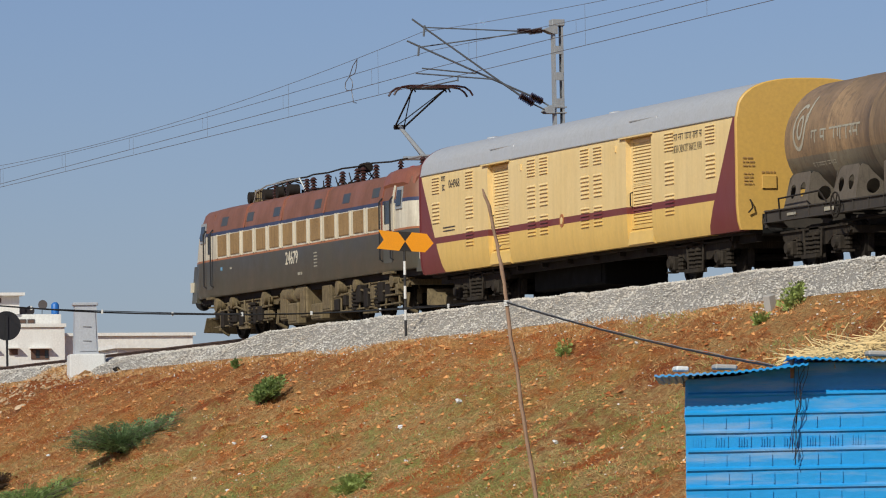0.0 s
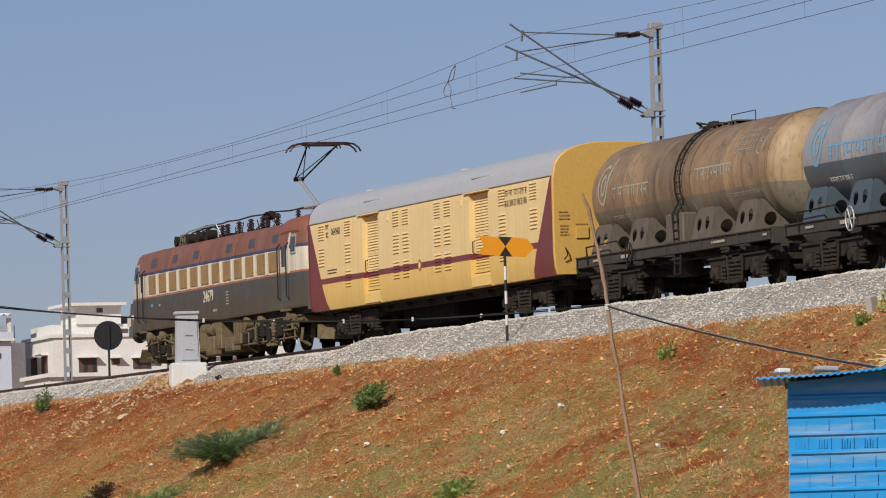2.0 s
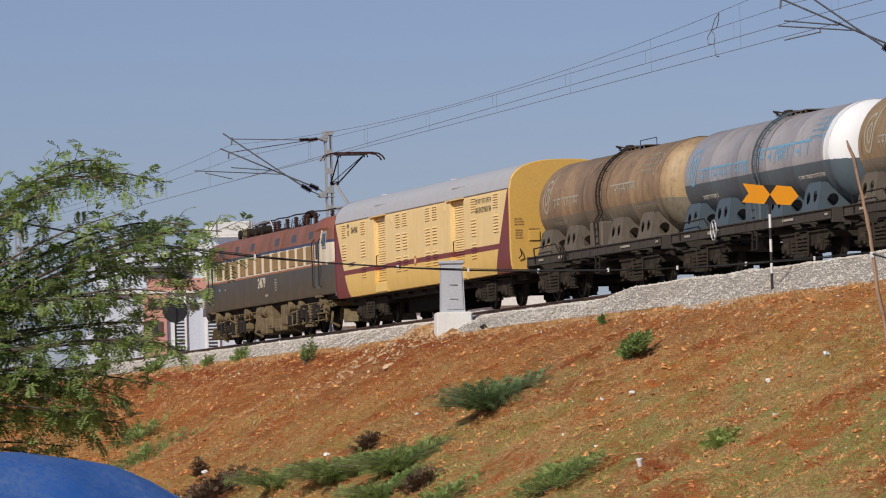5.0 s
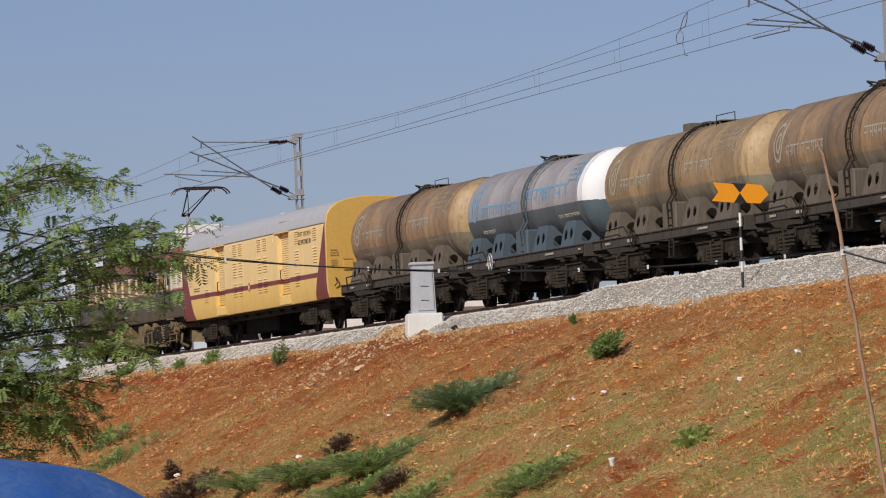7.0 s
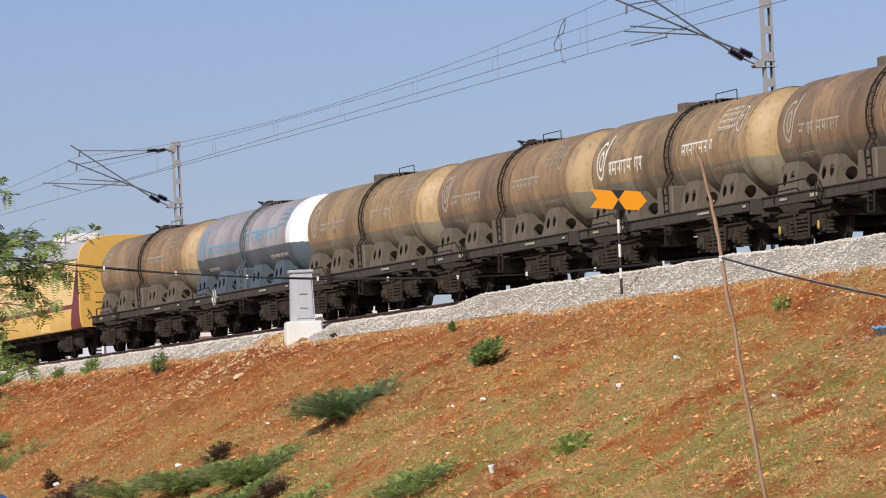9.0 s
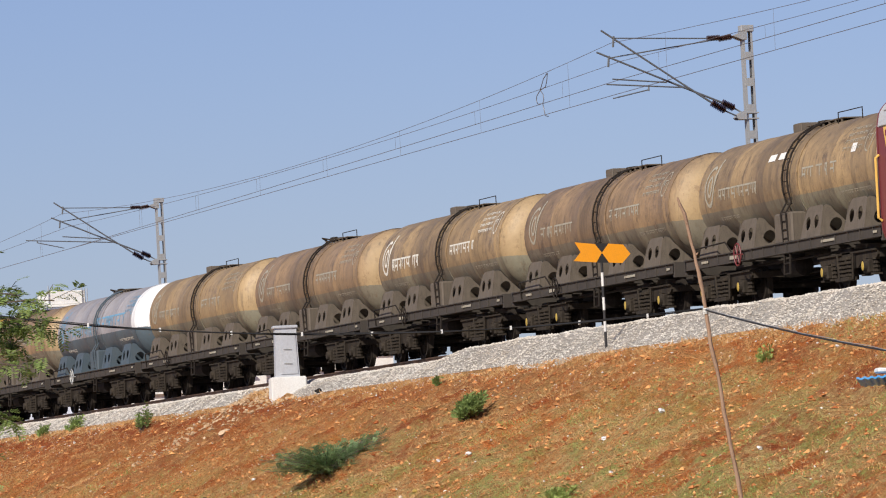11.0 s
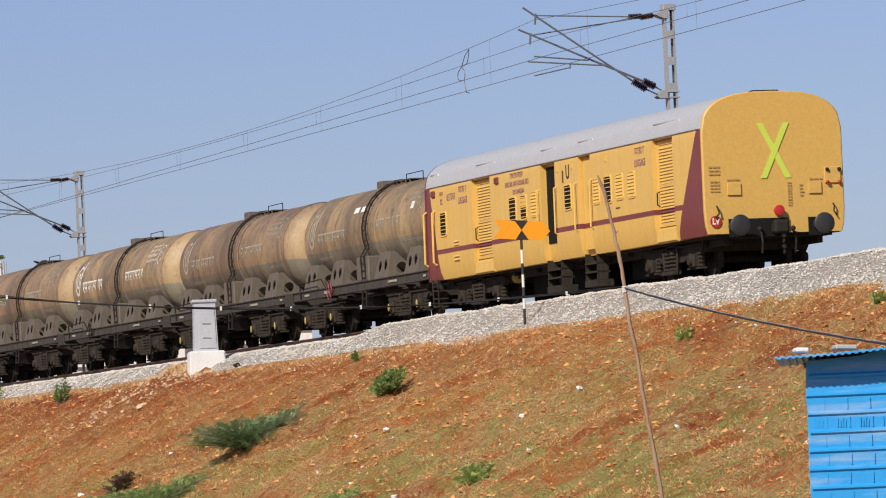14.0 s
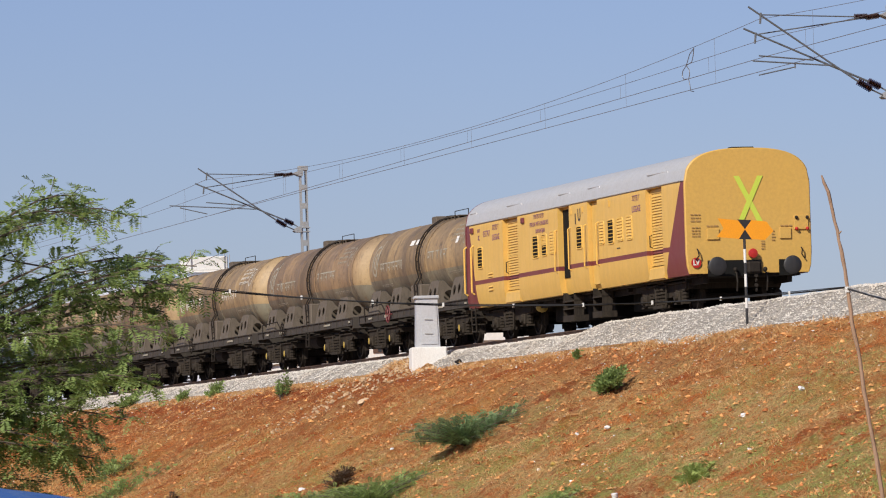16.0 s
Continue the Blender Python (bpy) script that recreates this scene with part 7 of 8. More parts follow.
def build_house_blue():
    h = thing("white_blue_house", Matrix.Identity(4), "white and pale blue storeyed house with brown louvre strips", "house", "houses beyond the line")
    far_part(h, "wall", 84.0, 96.72, 0, 9, -9, 11.38, M_render_b)
    far_part(h, "side_wing", 96.72, 98.6, 3.5, 12, -9, 11.4, M_render_w)
    far_part(h, "floor_slab", 83.8, 96.96, -0.35, 9.2, 11.39, 11.56, M_render_w)
    for x in (88.95, 91.43, 94.01):
        far_part(h, "louvre_back", x, x + 0.72, -0.04, 0.05, -8, 11.38, M_slat)
        for k in range(17):
            far_part(h, "louvre_slat", x, x + 0.72, -0.16, -0.045, 7.2 + 0.25 * k, 7.31 + 0.25 * k, M_render_b)
        for xx in (x - 0.14, x + 0.72):
            far_part(h, "pilaster", xx, xx + 0.14, -0.2, 0.0, -8, 11.37, M_render_w)
    for x0, x1 in ((90.09, 90.81), (92.73, 93.4), (95.27, 95.92)):
        far_window(h, x0, x1, 10.12, 10.50, 0, 2, M_slat, False)
    far_part(h, "red_bay", 86.6, 88.3, -0.3, 0.0, 6, 11.3, M_render_p)
    far_window(h, 86.9, 88.0, 10.2, 11.0, -0.3, 3, M_slat, False)
    far_window(h, 86.9, 88.0, 8.2, 9.3, -0.3, 3, M_slat, False)
    # set-back storey with balcony
    far_part(h, "upper_wall", 84.5, 95.5, 2.5, 8.5, 11.57, 13.5, M_render_b)
    far_part(h, "veranda", 87.2, 90.9, 2.42, 2.5, 12.4, 13.4, M_slat, 0.0, "shaded veranda opening")
    far_part(h, "balcony_wall", 86.93, 91.51, -0.3, -0.1, 11.57, 12.45, M_render_p)
    for k in range(5):
        far_part(h, "parapet_hole", 89.0 + 0.42 * k, 89.18 + 0.42 * k, -0.32, -0.29, 12.18, 12.32, M_slat)
    far_part(h, "balcony_wall", 91.6, 96.85, -0.3, -0.1, 11.57, 12.05, M_render_b)
    far_part(h, "column", 92.73, 93.57, -0.2, 0.3, 11.57, 13.15, M_render_w)
    far_part(h, "column", 91.1, 91.4, -0.2, 0.3, 11.57, 13.3, M_render_w)
    far_part(h, "column", 96.45, 96.72, -0.2, 0.2, 11.57, 13.1, M_render_w)
    far_window(h, 91.9, 92.4, 11.8, 13.0, 2.5, 1, M_slat, False)
    far_window(h, 94.5, 95.0, 11.8, 13.0, 2.5, 1, M_slat, False)
    bm = bmesh.new()
    n = 24
    rows = []
    for y in (-0.7, 2.4):
        rows.append([(91.06 + 5.75 * k / n, FAR + y, 13.28 + (0.12 if k % 2 else 0) + 0.06 * (y + 0.7)) for k in range(n + 1)])
        rows[-1] += [(a, b, c - 0.05) for a, b, c in reversed(rows[-1])]
    loft(bm, rows)
    part("awning", bm, M_render_w, h, "scalloped pale awning over the balcony")
    bm = bmesh.new()
    for k in range(3):
        rod(bm, (93.6, FAR - 0.2, 12.15 + 0.14 * k), (96.5, FAR - 0.2, 12.15 + 0.14 * k), 0.025, 5)
    part("railing", bm, M_steel, h)
    far_part(h, "parapet", 84.3, 95.62, 2.2, 8.8, 13.52, 14.62, M_render_b)
    far_part(h, "stair_tower", 92.9, 95.85, 3.5, 7.0, 14.63, 15.62, M_render_b)
    far_window(h, 94.0, 94.45, 14.7, 15.17, 3.5, 1, M_slat, False)
    far_part(h, "tower_slab", 92.7, 96.05, 3.0, 7.5, 15.62, 15.76, M_render_w)
    far_part(h, "water_tank", 92.95, 95.8, 3.2, 7.2, 15.77, 16.8, M_white, 0.05, "white boxed roof tank")
    for x, t in ((92.95, 17.2), (95.5, 17.3), (95.9, 16.9), (95.7, 16.9)):
        bm = bmesh.new()
        rod(bm, (x, FAR + 3.1, 14.7), (x, FAR + 3.1, t), 0.035, 5)
        part("pipe", bm, M_steel, h)
    bm = bmesh.new()
    box(bm, 91.0, 92.3, FAR + 2.4, FAR + 2.5, 14.63, 15.2)
    part("washing", bm, M_white, h)


build_house_cream()
build_house_blue()


def build_low_house(x0, x1, top, y, mat):
    h = thing("low_white_house", pose(0, y, 0), "low white flat-roofed house just showing beyond the track", "house", "low houses beyond the line")
    bm = bmesh.new()
    box(bm, x0, x1, 0, 6, -9, top - 0.2)
    part("wall", bm, mat, h)
    bm = bmesh.new()
    box(bm, x0 - 0.2, x1 + 0.2, -0.2, 6.2, top - 0.2, top)
    part("roof_slab", bm, M_render_w, h)
    for k in range(int((x1 - x0) / 2)):
        bm = bmesh.new()
        box(bm, x0 + 0.5 + 2 * k, x0 + 1.4 + 2 * k, -0.05, 0.05, top - 2.2, top - 1.0)
        part("window", bm, M_slat, h)


build_low_house(78.6, 82.0, 5.15, 300, M_render_w)
build_low_house(83.0, 85.0, 5.35, 306, M_render_b)
build_low_house(69.5, 73.0, 4.25, 300, M_render_w)
build_low_house(88.6, 90.5, 4.9, 300, M_render_w)

# ---------------------------------------------------------------- plants and ground litter
def leaf_material(name, a, b2, trans=0.25):
    m, nt, b = nodes_of(name, 0.55, 0, 0.3)
    g = nt.nodes.new("ShaderNodeNewGeometry").outputs["Random Per Island"]
    v = world_coords(nt)
    f = calc(nt, "ADD", calc(nt, "MULTIPLY", g, 0.6), calc(nt, "MULTIPLY", noise_fac(nt, v, 1.6, 3, 0.6, 0.35, 0.65), 0.4))
    nt.links.new(mix(nt, f, a, b2), b.inputs["Base Color"])
    t = nt.nodes.new("ShaderNodeBsdfTranslucent")
    nt.links.new(mix(nt, f, a, b2), t.inputs["Color"])
    s = nt.nodes.new("ShaderNodeMixShader")
    s.inputs[0].default_value = trans
    nt.links.new(b.outputs[0], s.inputs[1])
    nt.links.new(t.outputs[0], s.inputs[2])
    nt.links.new(s.outputs[0], nt.nodes["Material Output"].inputs["Surface"])
    return m


M_leaf = leaf_material("feathery green leaves", (0.16, 0.24, 0.075), (0.36, 0.45, 0.155), 0.48)
M_leaf_b = leaf_material("blue green leaves", (0.12, 0.205, 0.085), (0.26, 0.36, 0.155), 0.42)
M_leaf_y = leaf_material("fresh green leaves", (0.16, 0.235, 0.07), (0.31, 0.39, 0.125), 0.4)
M_leaf_p = leaf_material("pale feathery leaves", (0.20, 0.30, 0.09), (0.37, 0.46, 0.155), 0.45)
M_grass = leaf_material("withered grass blades", (0.66, 0.45, 0.20), (0.44, 0.21, 0.075), 0.2)
M_grass_g = leaf_material("green grass blades", (0.24, 0.31, 0.075), (0.42, 0.48, 0.16), 0.3)
M_dead = leaf_material("withered dark leaves", (0.055, 0.036, 0.024), (0.16, 0.10, 0.06), 0.2)
M_bark = worn("thorn tree bark", (0.10, 0.075, 0.055), (0.05, 0.038, 0.03), 0.5, 6.0, 0.9)


class Leaves:
    """Gathers many small flat leaves into one mesh."""

    def __init__(self):
        self.v, self.f = [], []

    def blade(self, p, d, n, length, width):
        """A pointed leaf from p along d, spread along n."""
        k = len(self.v)
        q = p + d * length
        m = p + d * (length * 0.5)
        self.v += [tuple(p), tuple(m + n * width), tuple(q), tuple(m - n * width)]
        self.f.append((k, k + 1, k + 2, k + 3))

    def spray(self, p, d, rng, length, pairs, leaf, width):
        """A twig with pairs of slim feathers along it."""
        d = d.normalized()
        side = d.cross(Vector((rng.uniform(-0.4, 0.4), rng.uniform(-0.4, 0.4), 1))).normalized()
        up = side.cross(d)
        for j in range(pairs):
            u = (j + 0.6) / pairs
            c = p + d * (length * u) + Vector((0, 0, -0.25 * length * u * u))
            s = leaf * (0.6 + 0.5 * math.sin(math.pi * u))
            for sg in (-1, 1):
                dd = (side * sg + d * 0.55 + up * rng.uniform(-0.3, 0.3)).normalized()
                self.blade(c, dd, (d * 0.8 - side * sg * 0.3).normalized(), s * rng.uniform(0.8, 1.2), width)

    def done(self, name, mat, parent=None, label=""):
        me = bpy.data.meshes.new(name)
        me.from_pydata(self.v, [], self.f)
        return link(name, me, mat, parent, label)


def bez(a, b, c, t):
    return a * ((1 - t) ** 2) + b * (2 * t * (1 - t)) + c * (t * t)


def build_thorn_tree():
    rng = random.Random(77)
    root = thing("thorn_tree", Matrix.Identity(4), "feathery green thorn tree with spreading drooping branches", "tree")
    base = Vector((8.6, 60.0, -8.4))
    bm = bmesh.new()
    trunk = [base, Vector((8.8, 60.1, -7.0)), Vector((8.7, 60.1, -5.8)), Vector((9.1, 60.0, -4.9))]
    for a, b, r in zip(trunk, trunk[1:], (0.13, 0.11, 0.09)):
        rod(bm, a, b, r, 10, r * 0.85)
    part("trunk", bm, M_bark, root, "", True)
    leaves = Leaves()
    # limbs: start on the trunk, bend point, tip
    limbs = [((9.1, -4.9), (10.0, -3.3), (12.20, -2.95)), ((9.1, -4.9), (10.2, -2.7), (11.30, -2.62)), ((9.0, -5.0), (10.6, -3.8), (12.65, -3.45)), ((9.0, -5.0), (10.7, -3.9), (12.40, -3.75)),
             ((8.9, -5.3), (10.4, -4.2), (12.20, -4.45)), ((8.8, -5.6), (10.2, -4.6), (12.05, -4.95)), ((8.8, -5.8), (10.0, -5.0), (11.65, -5.35)), ((8.75, -6.0), (9.9, -5.2), (11.30, -5.75)),
             ((9.1, -4.9), (9.6, -3.4), (10.60, -2.9)), ((8.9, -5.2), (8.4, -3.4), (7.6, -3.0)), ((8.9, -5.4), (7.8, -4.2), (6.6, -4.0)), ((8.8, -5.7), (9.6, -4.3), (10.90, -4.2)),
             ((9.0, -5.0), (9.9, -3.6), (11.20, -3.35)), ((8.8, -6.2), (9.6, -5.6), (10.80, -6.0)),
             ((8.9, -5.3), (10.2, -4.5), (11.5, -4.75)), ((8.8, -5.6), (10.0, -4.9), (11.2, -5.2)), ((8.9, -5.2), (10.0, -4.0), (11.6, -4.1)), ((8.9, -5.1), (10.3, -3.5), (11.7, -3.3)), ((8.8, -5.9), (9.9, -5.3), (11.5, -5.6)), ((8.8, -5.6), (9.5, -4.6), (10.6, -4.7))]
    # arching outer limbs with drooping tips, the top one highest
    for tx, tz, rise in ((12.20, -2.88, 0.45), (11.75, -2.82, 0.35), (12.72, -3.55, 0.40), (12.57, -3.37, 0.30), (12.66, -3.84, 0.35), (12.30, -4.12, 0.3), (12.35, -4.70, 0.35), (12.12, -4.47, 0.3), (11.92, -4.95, 0.3), (11.55, -5.15, 0.3), (11.72, -5.45, 0.3)):
        limbs.append(((9.05, -4.95), (tx - 1.15, tz + rise), (tx + 0.12, tz)))
    wood = bmesh.new()
    for li, (a, b, c) in enumerate(limbs):
        drop = 0.28 if li < 20 else 0.0
        for rep in range(1 if li < 20 else 2):
            yo = rng.uniform(-1.0, 1.0)
            A = Vector((a[0], 60.05, a[1]))
            B = Vector((b[0] + rng.uniform(-0.15, 0.15), 60.0 + yo * 0.5, b[1] - (drop if b[1] > -3.5 else 0.0) + rng.uniform(-0.12, 0.12)))
            C = Vector((c[0] + rng.uniform(-0.25, 0.08) - 0.15 * rep, 60.0 + yo, c[1] - (drop if c[1] > -3.1 else 0.0) + rng.uniform(-0.15, 0.15)))
            pts = [bez(A, B, C, t / 10) for t in range(11)]
            for k in range(10):
                rod(wood, pts[k], pts[k + 1], 0.020 * (1 - k / 11) + 0.003, 5)
            for k in range(21):
                t = 0.25 + 0.75 * (k + rng.random()) / 21
                p = bez(A, B, C, t)
                fwd = (bez(A, B, C, min(1, t + 0.05)) - bez(A, B, C, t - 0.05)).normalized()
                d = (fwd * rng.uniform(0.3, 1.0) + Vector((rng.uniform(-0.7, 0.7), rng.uniform(-0.9, 0.9), rng.uniform(-0.55, 0.45)))).normalized()
                tl = rng.uniform(0.20, 0.50) * (1.1 - 0.45 * t)
                q = p + d * tl
                rod(wood, p, q, 0.004, 3)
                for j in range(5):
                    r0 = p + d * (tl * (0.2 + 0.2 * j))
                    dd = (d * 0.6 + Vector((rng.uniform(-1, 1), rng.uniform(-1, 1), rng.uniform(-0.8, 0.5)))).normalized()
                    leaves.spray(r0, dd, rng, rng.uniform(0.10, 0.20), 8, rng.uniform(0.050, 0.080), 0.0105)
    part("branch_work", wood, M_bark, root)
    leaves.done("crown", M_leaf, root)


build_thorn_tree()


def shrub(name, x, y, w, h, mat, label, seed, count, feather=True, lean=0.0, category="shrub"):
    rng = random.Random(seed)
    z = land_z(x, y)
    root = thing(name, pose(x, y, z), label, category, "shrubs on the bank")
    leaves = Leaves()
    wood = bmesh.new()
    for k in range(count):
        a = rng.uniform(0, 6.283)
        r = math.sqrt(rng.random())
        # the bank falls towards -x: crown follows the slope a little
        tip = Vector((r * w * 0.35 * math.cos(a), r * w * 0.5 * math.sin(a), h * (0.25 + 0.75 * math.sqrt(max(0, 1 - r * r))) * rng.uniform(0.6, 1.05)))
        tip.x += tip.z * 0.15
        tip.z += tip.x * 0.45 + lean * tip.y
        start = Vector((rng.uniform(-0.1, 0.1), rng.uniform(-0.15, 0.15), -0.1))
        rod(wood, start, tip, 0.008, 3, 0.003)
        for j in range(5):
            p = start.lerp(tip, 0.35 + 0.16 * j)
            d = ((tip - start).normalized() * 0.7 + Vector((rng.uniform(-1, 1), rng.uniform(-1, 1), rng.uniform(-0.4, 0.7)))).normalized()
            if feather:
                leaves.spray(p, d, rng, rng.uniform(0.12, 0.24), 6, rng.uniform(0.06, 0.10), 0.013)
            else:
                for i in range(5):
                    dd = (d + Vector((rng.uniform(-1, 1), rng.uniform(-1, 1), rng.uniform(-0.3, 0.8)))).normalized()
                    leaves.blade(p + dd * 0.03, dd, dd.orthogonal().normalized(), rng.uniform(0.06, 0.11), 0.024)
    part("stem", wood, M_bark, root)
    leaves.done("foliage", mat, root)


def spread_bush(name, x, y, w, d, h, mat, label, seed, count):
    """A thorn bush whose flat, feathery crown fans out from one root on the bank."""
    rng = random.Random(seed)
    root = thing(name, pose(x, y, land_z(x, y)), label, "shrub", "shrubs on the bank")
    leaves = Leaves()
    wood = bmesh.new()
    z0 = land_z(x, y)
    for k in range(count):
        u = rng.uniform(-1, 1)
        dx, dy = u * w * 0.5, rng.uniform(-0.5, 0.5) * d
        g = land_z(x + dx, y + dy) - z0
        top = max(g + 0.08, h * (1.0 - 0.35 * abs(u)) * rng.uniform(0.05, 1.0) + (0.28 * dx if dx > 0 else -0.06 * dx))
        tip = Vector((dx, dy, top))
        start = Vector((rng.uniform(-0.08, 0.08), rng.uniform(-0.08, 0.08), -0.05))
        bend = Vector((dx * 0.35, dy * 0.4, top * 0.75))
        pts = [bez(start, bend, tip, t / 4) for t in range(5)]
        for a, b in zip(pts, pts[1:]):
            rod(wood, a, b, 0.006, 3)
        for j in range(9):
            t = 0.30 + 0.70 * (j + rng.random()) / 9
            p = bez(start, bend, tip, t)
            way = (bez(start, bend, tip, min(1, t + 0.1)) - p + Vector((0, 0, 0.001))).normalized()
            dd = (way * 0.9 + Vector((rng.uniform(-0.7, 0.7), rng.uniform(-0.7, 0.7), rng.uniform(-0.45, 0.55)))).normalized()
            leaves.spray(p, dd, rng, rng.uniform(0.14, 0.26), 7, rng.uniform(0.05, 0.09), 0.010)
    part("stem", wood, M_bark, root)
    leaves.done("foliage", mat, root)


shrub("leafy_bush", 38.62, 133.7, 1.15, 0.50, M_leaf_y, "dense round green bush on the red bank", 3, 130, False)
spread_bush("feathery_bush", 36.3, 138.2, 2.7, 3.4, 0.70, M_leaf_b, "dark blue-green feathery bush spreading on the bank", 4, 190)
shrub("feathery_bush", 37.3, 144.6, 1.6, 0.26, M_leaf_p, "low pale green feathery shoots on the bank", 5, 60, True, -0.1)
spread_bush("feathery_bush", 33.1, 141.0, 2.8, 3.8, 0.55, M_leaf_p, "wide green thorn bush low on the bank", 6, 210)
spread_bush("feathery_bush", 33.5, 136.6, 2.8, 3.8, 0.60, M_leaf_p, "wide green thorn bush low on the bank", 7, 210)
spread_bush("feathery_bush", 32.4, 133.6, 2.2, 3.2, 0.5, M_leaf_p, "wide green thorn bush low on the bank", 8, 160)
spread_bush("feathery_bush", 32.6, 146.0, 2.4, 3.2, 0.5, M_leaf_p, "wide green thorn bush low on the bank", 18, 80)
shrub("feathery_bush", 32.5, 119.0, 3.2, 0.36, M_leaf_p, "low green shoots near the foot of the bank", 9, 120)
shrub("feathery_bush", 32.2, 127.5, 3.0, 0.30, M_leaf_p, "low green shoots near the foot of the bank", 19, 80)
shrub("feathery_bush", 35.0, 174.0, 5.0, 0.50, M_leaf_p, "low green shoots near the foot of the bank", 10, 110)
shrub("feathery_bush", 35.8, 179.5, 2.6, 0.40, M_leaf_p, "low green shoots near the foot of the bank", 20, 60)
shrub("dead_shrub", 32.1, 151.4, 3.4, 0.62, M_dead, "dark dry leafless shrub low on the bank", 31, 130)
shrub("dead_shrub", 34.6, 144.2, 1.0, 0.34, M_dead, "dark dry leafless shrub low on the bank", 32, 40)
shrub("dead_shrub", 32.6, 131.0, 1.4, 0.34, M_dead, "brown withered shrub low on the bank", 33, 50)
shrub("dead_shrub", 33.8, 160.9, 0.5, 0.55, M_dead, "dark dry leafless shrub low on the bank", 34, 16)
shrub("leafy_bush", 34.3, 112.8, 1.1, 0.26, M_grass_g, "small pale green weed clump on the bank", 11, 46)
shrub("tall_weed", 40.3, 175.2, 0.7, 0.75, M_leaf_y, "tall sparse green weed at the ballast edge", 12, 22, False)
shrub("tall_weed", 41.15, 188.6, 0.9, 0.42, M_leaf_p, "green weed at the ballast edge", 13, 36, False)
shrub("tall_weed", 41.0, 193.0, 0.8, 0.3, M_leaf_p, "green weed at the ballast edge", 22, 24, False)
shrub("tall_weed", 41.2, 203.0, 1.8, 0.36, M_leaf_p, "green weed at the ballast edge", 14, 50, False)
shrub("tall_weed", 41.3, 214.0, 2.0, 0.5, M_leaf_y, "green weed at the ballast edge", 23, 60, False)
shrub("tall_weed", 40.95, 105.6, 0.75, 0.42, M_grass_g, "green weed with yellow flowers by a concrete post", 15, 34, False)
shrub("tall_weed", 40.42, 105.9, 0.4, 0.25, M_grass_g, "small green weed high on the bank", 24, 12, False)
shrub("tall_weed", 39.6, 115.1, 0.5, 0.28, M_grass_g, "small sparse green weed high on the bank", 16, 9, False)
shrub("tall_weed", 40.65, 143.4, 0.3, 0.22, M_leaf_y, "small dark weed at the ballast edge", 17, 8, False)


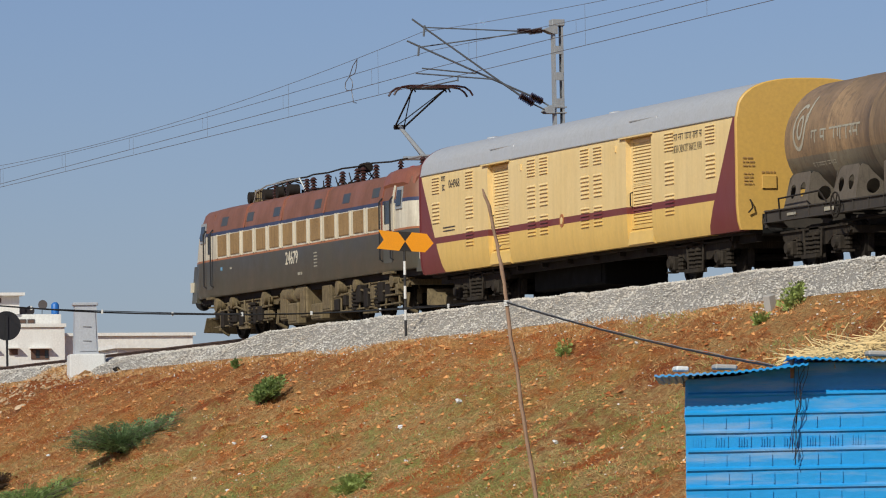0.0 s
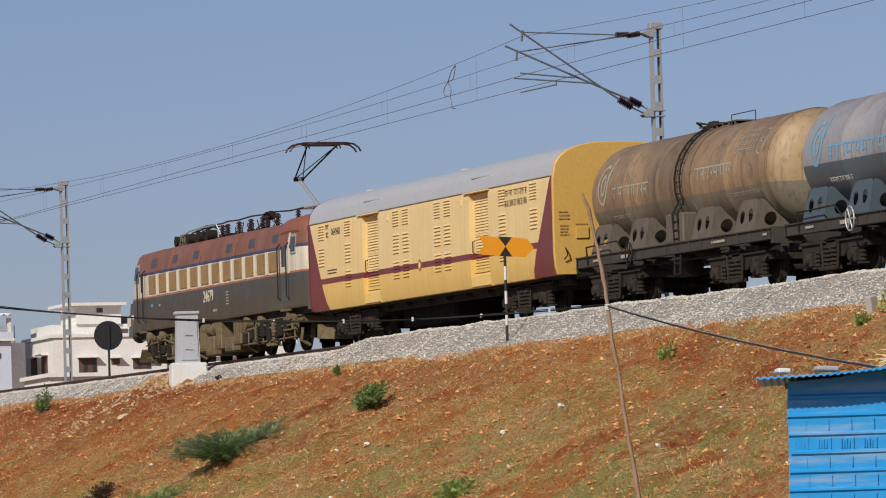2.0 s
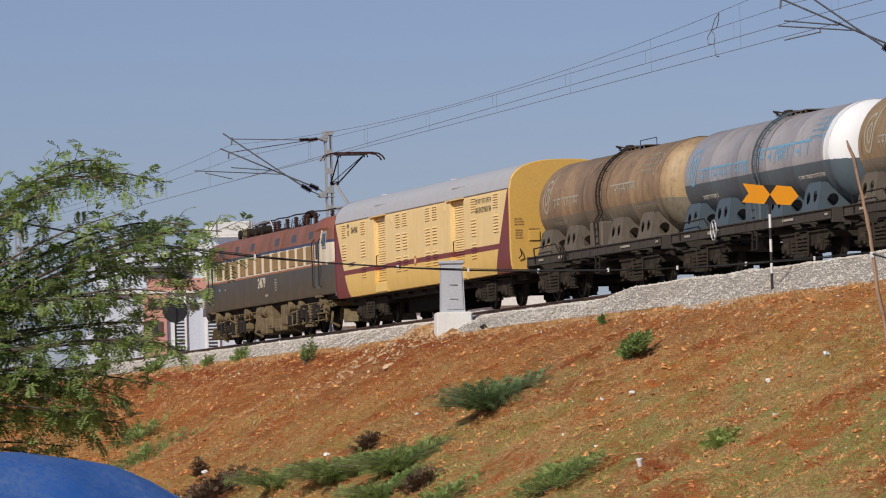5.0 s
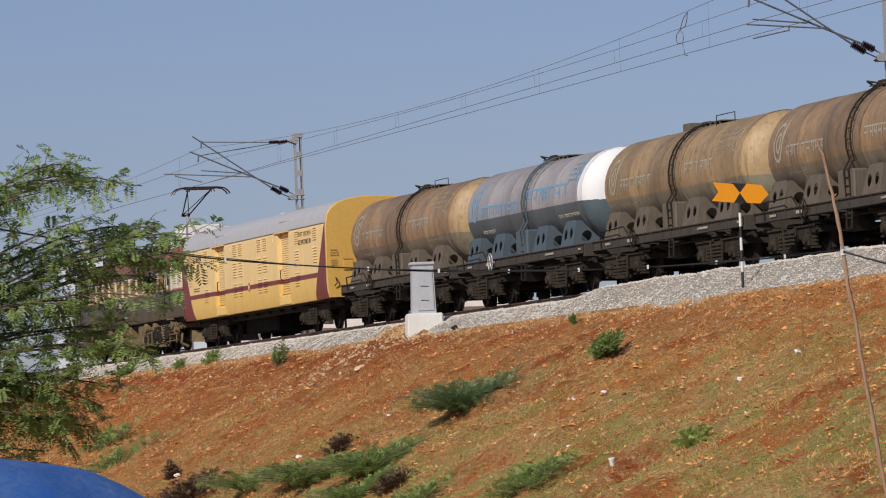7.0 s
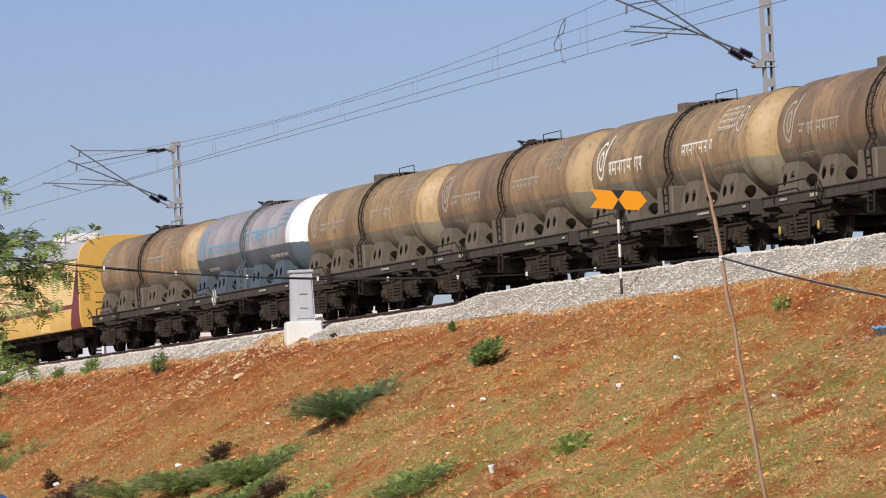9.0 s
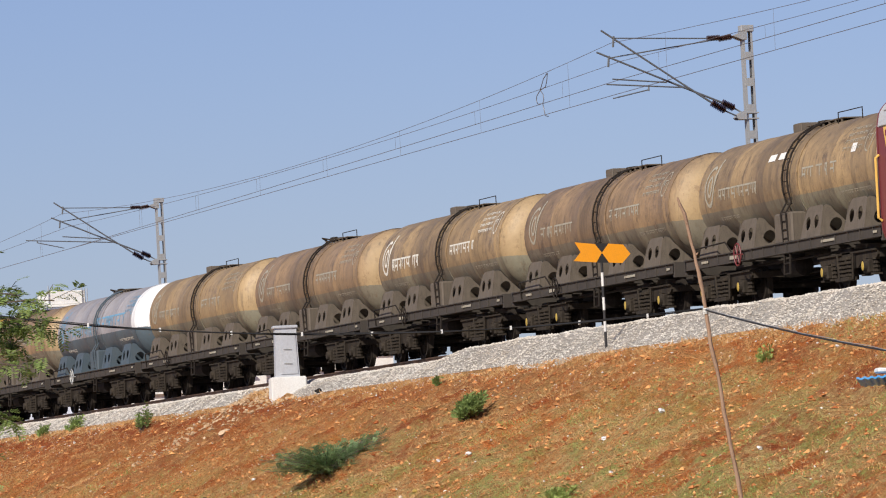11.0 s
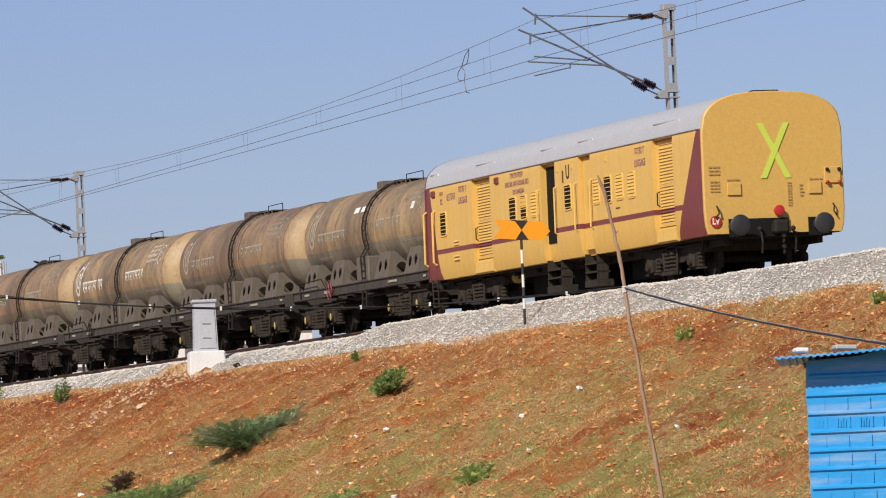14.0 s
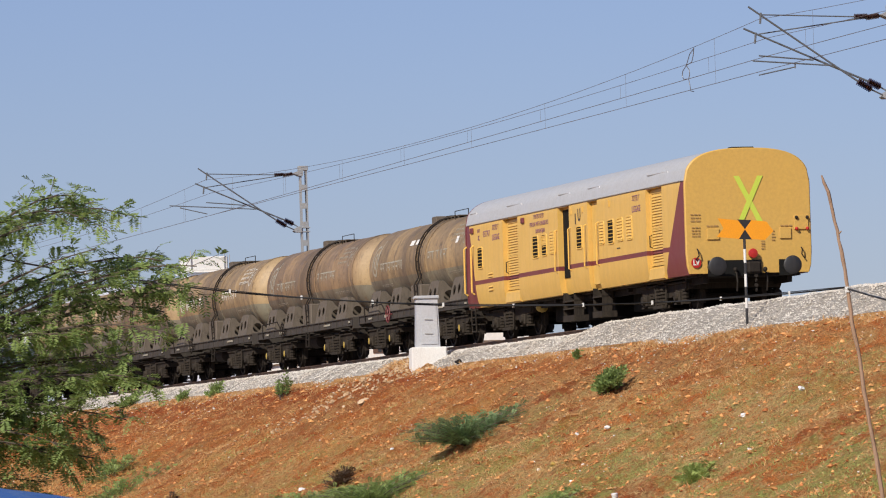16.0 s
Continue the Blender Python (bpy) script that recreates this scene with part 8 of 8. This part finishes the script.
def build_grass():
    rng = random.Random(31)
    dry, green = Leaves(), Leaves()
    for _ in range(70000):
        y = 78 + 150 * rng.random() ** 1.15
        x = 41.2 - 9.2 * rng.random()
        run = 41.34 - x
        cover = noise.noise(Vector((x * 0.55, y * 0.30, 9.1))) + 0.35 * noise.noise(Vector((x * 2.2, y * 1.6, 4.0)))
        want = 0.24 - 0.24 * min(1, run / 6.0) if run > 0.5 else -0.1
        if cover < want + rng.uniform(-0.22, 0.30):
            continue
        z = land_z(x, y)
        lush = noise.noise(Vector((x * 0.42, y * 0.2, 40.0))) + 0.08 * (run - 4) + 0.34 * max(0, min(1, (128 - y) / 20))
        pick = green if (lush > 0.18 and rng.random() < 0.6) else dry
        n = rng.randint(3, 6)
        for _b in range(n):
            d = Vector((rng.uniform(-0.8, 0.5), rng.uniform(-0.8, 0.8), rng.uniform(0.25, 1.0))).normalized()
            side = d.cross(Vector((rng.uniform(-1, 1), rng.uniform(-1, 1), 0.2))).normalized()
            p = Vector((x + rng.uniform(-0.10, 0.10), y + rng.uniform(-0.14, 0.14), z - 0.02))
            pick.blade(p, d, side, rng.uniform(0.04, 0.13), rng.uniform(0.004, 0.009))
    for _ in range(16000):
        y = 78 + 150 * rng.random() ** 1.15
        x = 41.2 - 9.2 * rng.random()
        if noise.noise(Vector((x * 0.55, y * 0.30, 9.1))) < rng.uniform(-0.25, 0.2):
            continue
        d = Vector((rng.uniform(-1, 1), rng.uniform(-1, 1), 0.35 * rng.uniform(-1, 1))).normalized()
        dry.blade(Vector((x, y, land_z(x, y) + 0.02)), d, Vector((-0.4, 0.1, 0.9)), rng.uniform(0.06, 0.24), rng.uniform(0.004, 0.007))
    for _ in range(15000):      # standing dead stalks, most of them low on the bank and on the near stretch
        y = 78 + 130 * rng.random() ** 1.2
        x = 40.9 - 8.6 * rng.random() ** 0.8
        if noise.noise(Vector((x * 0.5, y * 0.33, 17.0))) + 0.3 * noise.noise(Vector((x * 1.9, y * 1.7, 2.0))) < rng.uniform(-0.1, 0.35):
            continue
        n = rng.randint(2, 4)
        for _b in range(n):
            d = Vector((rng.uniform(-1.0, 0.6), rng.uniform(-0.9, 0.9), rng.uniform(0.15, 1.0))).normalized()
            dry.blade(Vector((x + rng.uniform(-0.08, 0.08), y + rng.uniform(-0.1, 0.1), land_z(x, y) - 0.02)), d, d.cross(Vector((0.2, 1, 0.1))).normalized(), rng.uniform(0.05, 0.20), rng.uniform(0.003, 0.006))
    for _ in range(7000):       # fringe of dry grass along the foot of the ballast
        y = 86 + 120 * rng.random()
        if noise.noise(Vector((3.0, y * 0.4, 5.0))) < rng.uniform(-0.5, 0.3):
            continue
        x = 41.15 - abs(rng.gauss(0, 0.22)) + 0.2 * noise.noise(Vector((8.0, y * 0.5, 1.0)))
        d = Vector((rng.uniform(-0.8, 0.4), rng.uniform(-0.7, 0.7), rng.uniform(0.3, 1.0))).normalized()
        dry.blade(Vector((x, y, land_z(x, y) - 0.02)), d, d.cross(Vector((0.2, 1, 0.1))).normalized(), rng.uniform(0.06, 0.20), rng.uniform(0.004, 0.008))
    tagged(dry.done("dry_grass", M_grass), "withered straw-coloured grass tufts on the red bank", "grass", kind="stuff")
    tagged(green.done("green_grass", M_grass_g), "short green grass tufts on the red bank", "grass", kind="stuff")


build_grass()


def build_ground_litter():
    rng = random.Random(41)
    shapes = stone_shapes(6)
    crumbs = crumb_shapes(8)
    clods, pale = [], []
    for _ in range(48000):
        y = 78 + 150 * rng.random() ** 1.15
        x = 41.2 - 9.0 * rng.random()
        clods.append((x, y, land_z(x, y), rng.uniform(0.012, 0.036) * (2.4 if rng.random() < 0.13 else 1)))
    for _ in range(2400):
        y = 78 + 150 * rng.random() ** 1.15
        x = 41.2 - 9.0 * rng.random()
        pale.append((x, y, land_z(x, y) + 0.005, rng.uniform(0.008, 0.026) * (2.0 if rng.random() < 0.05 else 1)))
    rub = []
    for _ in range(520):      # rubble below the cabinet
        t = abs(rng.gauss(0, 1.5))
        x = 41.2 - t
        y = 162.5 + t * 1.3 + rng.gauss(0, 1.5)
        rub.append((x, y, land_z(x, y) + 0.01, rng.uniform(0.02, 0.075)))
    scatter("soil_clods", clods, crumbs, M_clod, "crumbs and clods of red soil on the bank", "soil")
    scatter("pale_pebbles", pale, shapes, M_pebble, "scattered pale pebbles and scraps on the bank", "pebbles")
    scatter("rubble", rub, shapes, M_rubble, "dusty broken stone rubble spilt below the cabinet", "rubble")


def island_material(name, a, b2):
    m, nt, b = nodes_of(name, 0.92, 0, 0.2)
    g = nt.nodes.new("ShaderNodeNewGeometry").outputs["Random Per Island"]
    col = mix(nt, g, a, b2)
    col = mix(nt, calc(nt, "MULTIPLY", noise_fac(nt, world_coords(nt), 30, 3), 0.3), col, tuple(c * 0.5 for c in a))
    nt.links.new(col, b.inputs["Base Color"])
    return m


M_clod = island_material("red clods", (0.34, 0.095, 0.028), (0.78, 0.40, 0.15))
M_pebble = island_material("pale pebbles", (0.50, 0.38, 0.24), (0.82, 0.76, 0.67))
M_rubble = island_material("dusty rubble", (0.38, 0.24, 0.13), (0.58, 0.43, 0.28))
build_ground_litter()


def scrap(name, x, y, size, mat, label, category, flat=0.5, seed=1):
    rng = random.Random(seed)
    bm = bmesh.new()
    bmesh.ops.create_icosphere(bm, subdivisions=2, radius=1)
    for v in bm.verts:
        v.co *= rng.uniform(0.6, 1.15)
    bm.transform(Matrix.Diagonal((size, size * 1.2, size * flat, 1)))
    ob = part(name, bm, mat)
    ob.matrix_basis = pose(x, y, land_z(x, y) + size * flat * 0.55, 0, -20, rng.uniform(0, 180))
    tagged(ob, label, category, "litter on the bank")


for k, (x, y, s) in enumerate(((37.53, 115.7, 0.085), (36.82, 117.5, 0.07), (36.44, 126.4, 0.07), (35.47, 112.8, 0.055), (34.5, 148.0, 0.10), (33.5, 158.5, 0.08), (38.6, 152.0, 0.05), (36.2, 128.0, 0.06), (40.1, 112.0, 0.05), (35.6, 104.0, 0.07), (36.4, 146.0, 0.05), (38.0, 97.0, 0.06), (34.2, 121.5, 0.05))):
    scrap("white_scrap", x, y, s, M_white, "crumpled white plastic scrap on the bank", "litter", 0.6, k)
for k, (x, y, s) in enumerate(((34.87, 125.3, 0.06), (34.95, 124.6, 0.06), (34.21, 119.4, 0.055))):
    scrap("yellow_scrap", x, y, s, M_boxyellow, "crumpled yellow wrapper on the bank", "litter", 0.6, 30 + k)
for k, (x, y, s) in enumerate(((38.1, 175.0, 0.06),)):
    scrap("blue_scrap", x, y, s, M_tankblue, "crumpled blue plastic scrap on the bank", "litter", 0.5, 40 + k)
scrap("dark_rock", 41.3, 157.7, 0.12, M_under, "dark broken rock beside the cabinet plinth", "rock", 0.7, 50)
scrap("dark_rock", 39.1, 159.8, 0.20, M_rubble, "dusty concrete lump lying on the bank", "rock", 0.45, 51)
bm = bmesh.new()
lathe(bm, [(0.0, 0.045), (0.005, 0.05), (0.16, 0.07), (0.165, 0.06)], "Z", 16)
ob = part("paper_cup", bm, M_white, None, "", True)
ob.matrix_basis = pose(33.27, 114.95, land_z(33.27, 114.95), 8, -10, 0)
tagged(ob, "white paper cup standing on the bank", "cup", "litter on the bank")

# ---------------------------------------------------------------- the train runs away along the track
TRAIN = [(loco, -20.47), (van, 0.0)] + [(tk, 22.55 + 14.13 * k) for k, tk in enumerate(tanks)] + [(rear, 121.15)]


def run(t):
    return 134.87 + 9.455 * t - 0.010 * t * t


def motions():
    times = [k * 0.5 for k in range(33)]
    turns = [k / 15 for k in range(241)]
    for ob, back in TRAIN:
        walk(ob, [(t, pose(TRACK_X, run(t) - back, rail_z(run(t) - back), math.degrees(math.atan(GRADE)))) for t in times])
        for w in ob.children_recursive:
            if w.name.startswith("wheelset"):
                x, y, z = w.location
                walk(w, [(t, pose(x, y, z, -math.degrees((run(t) - run(0)) / z))) for t in turns])


motions()
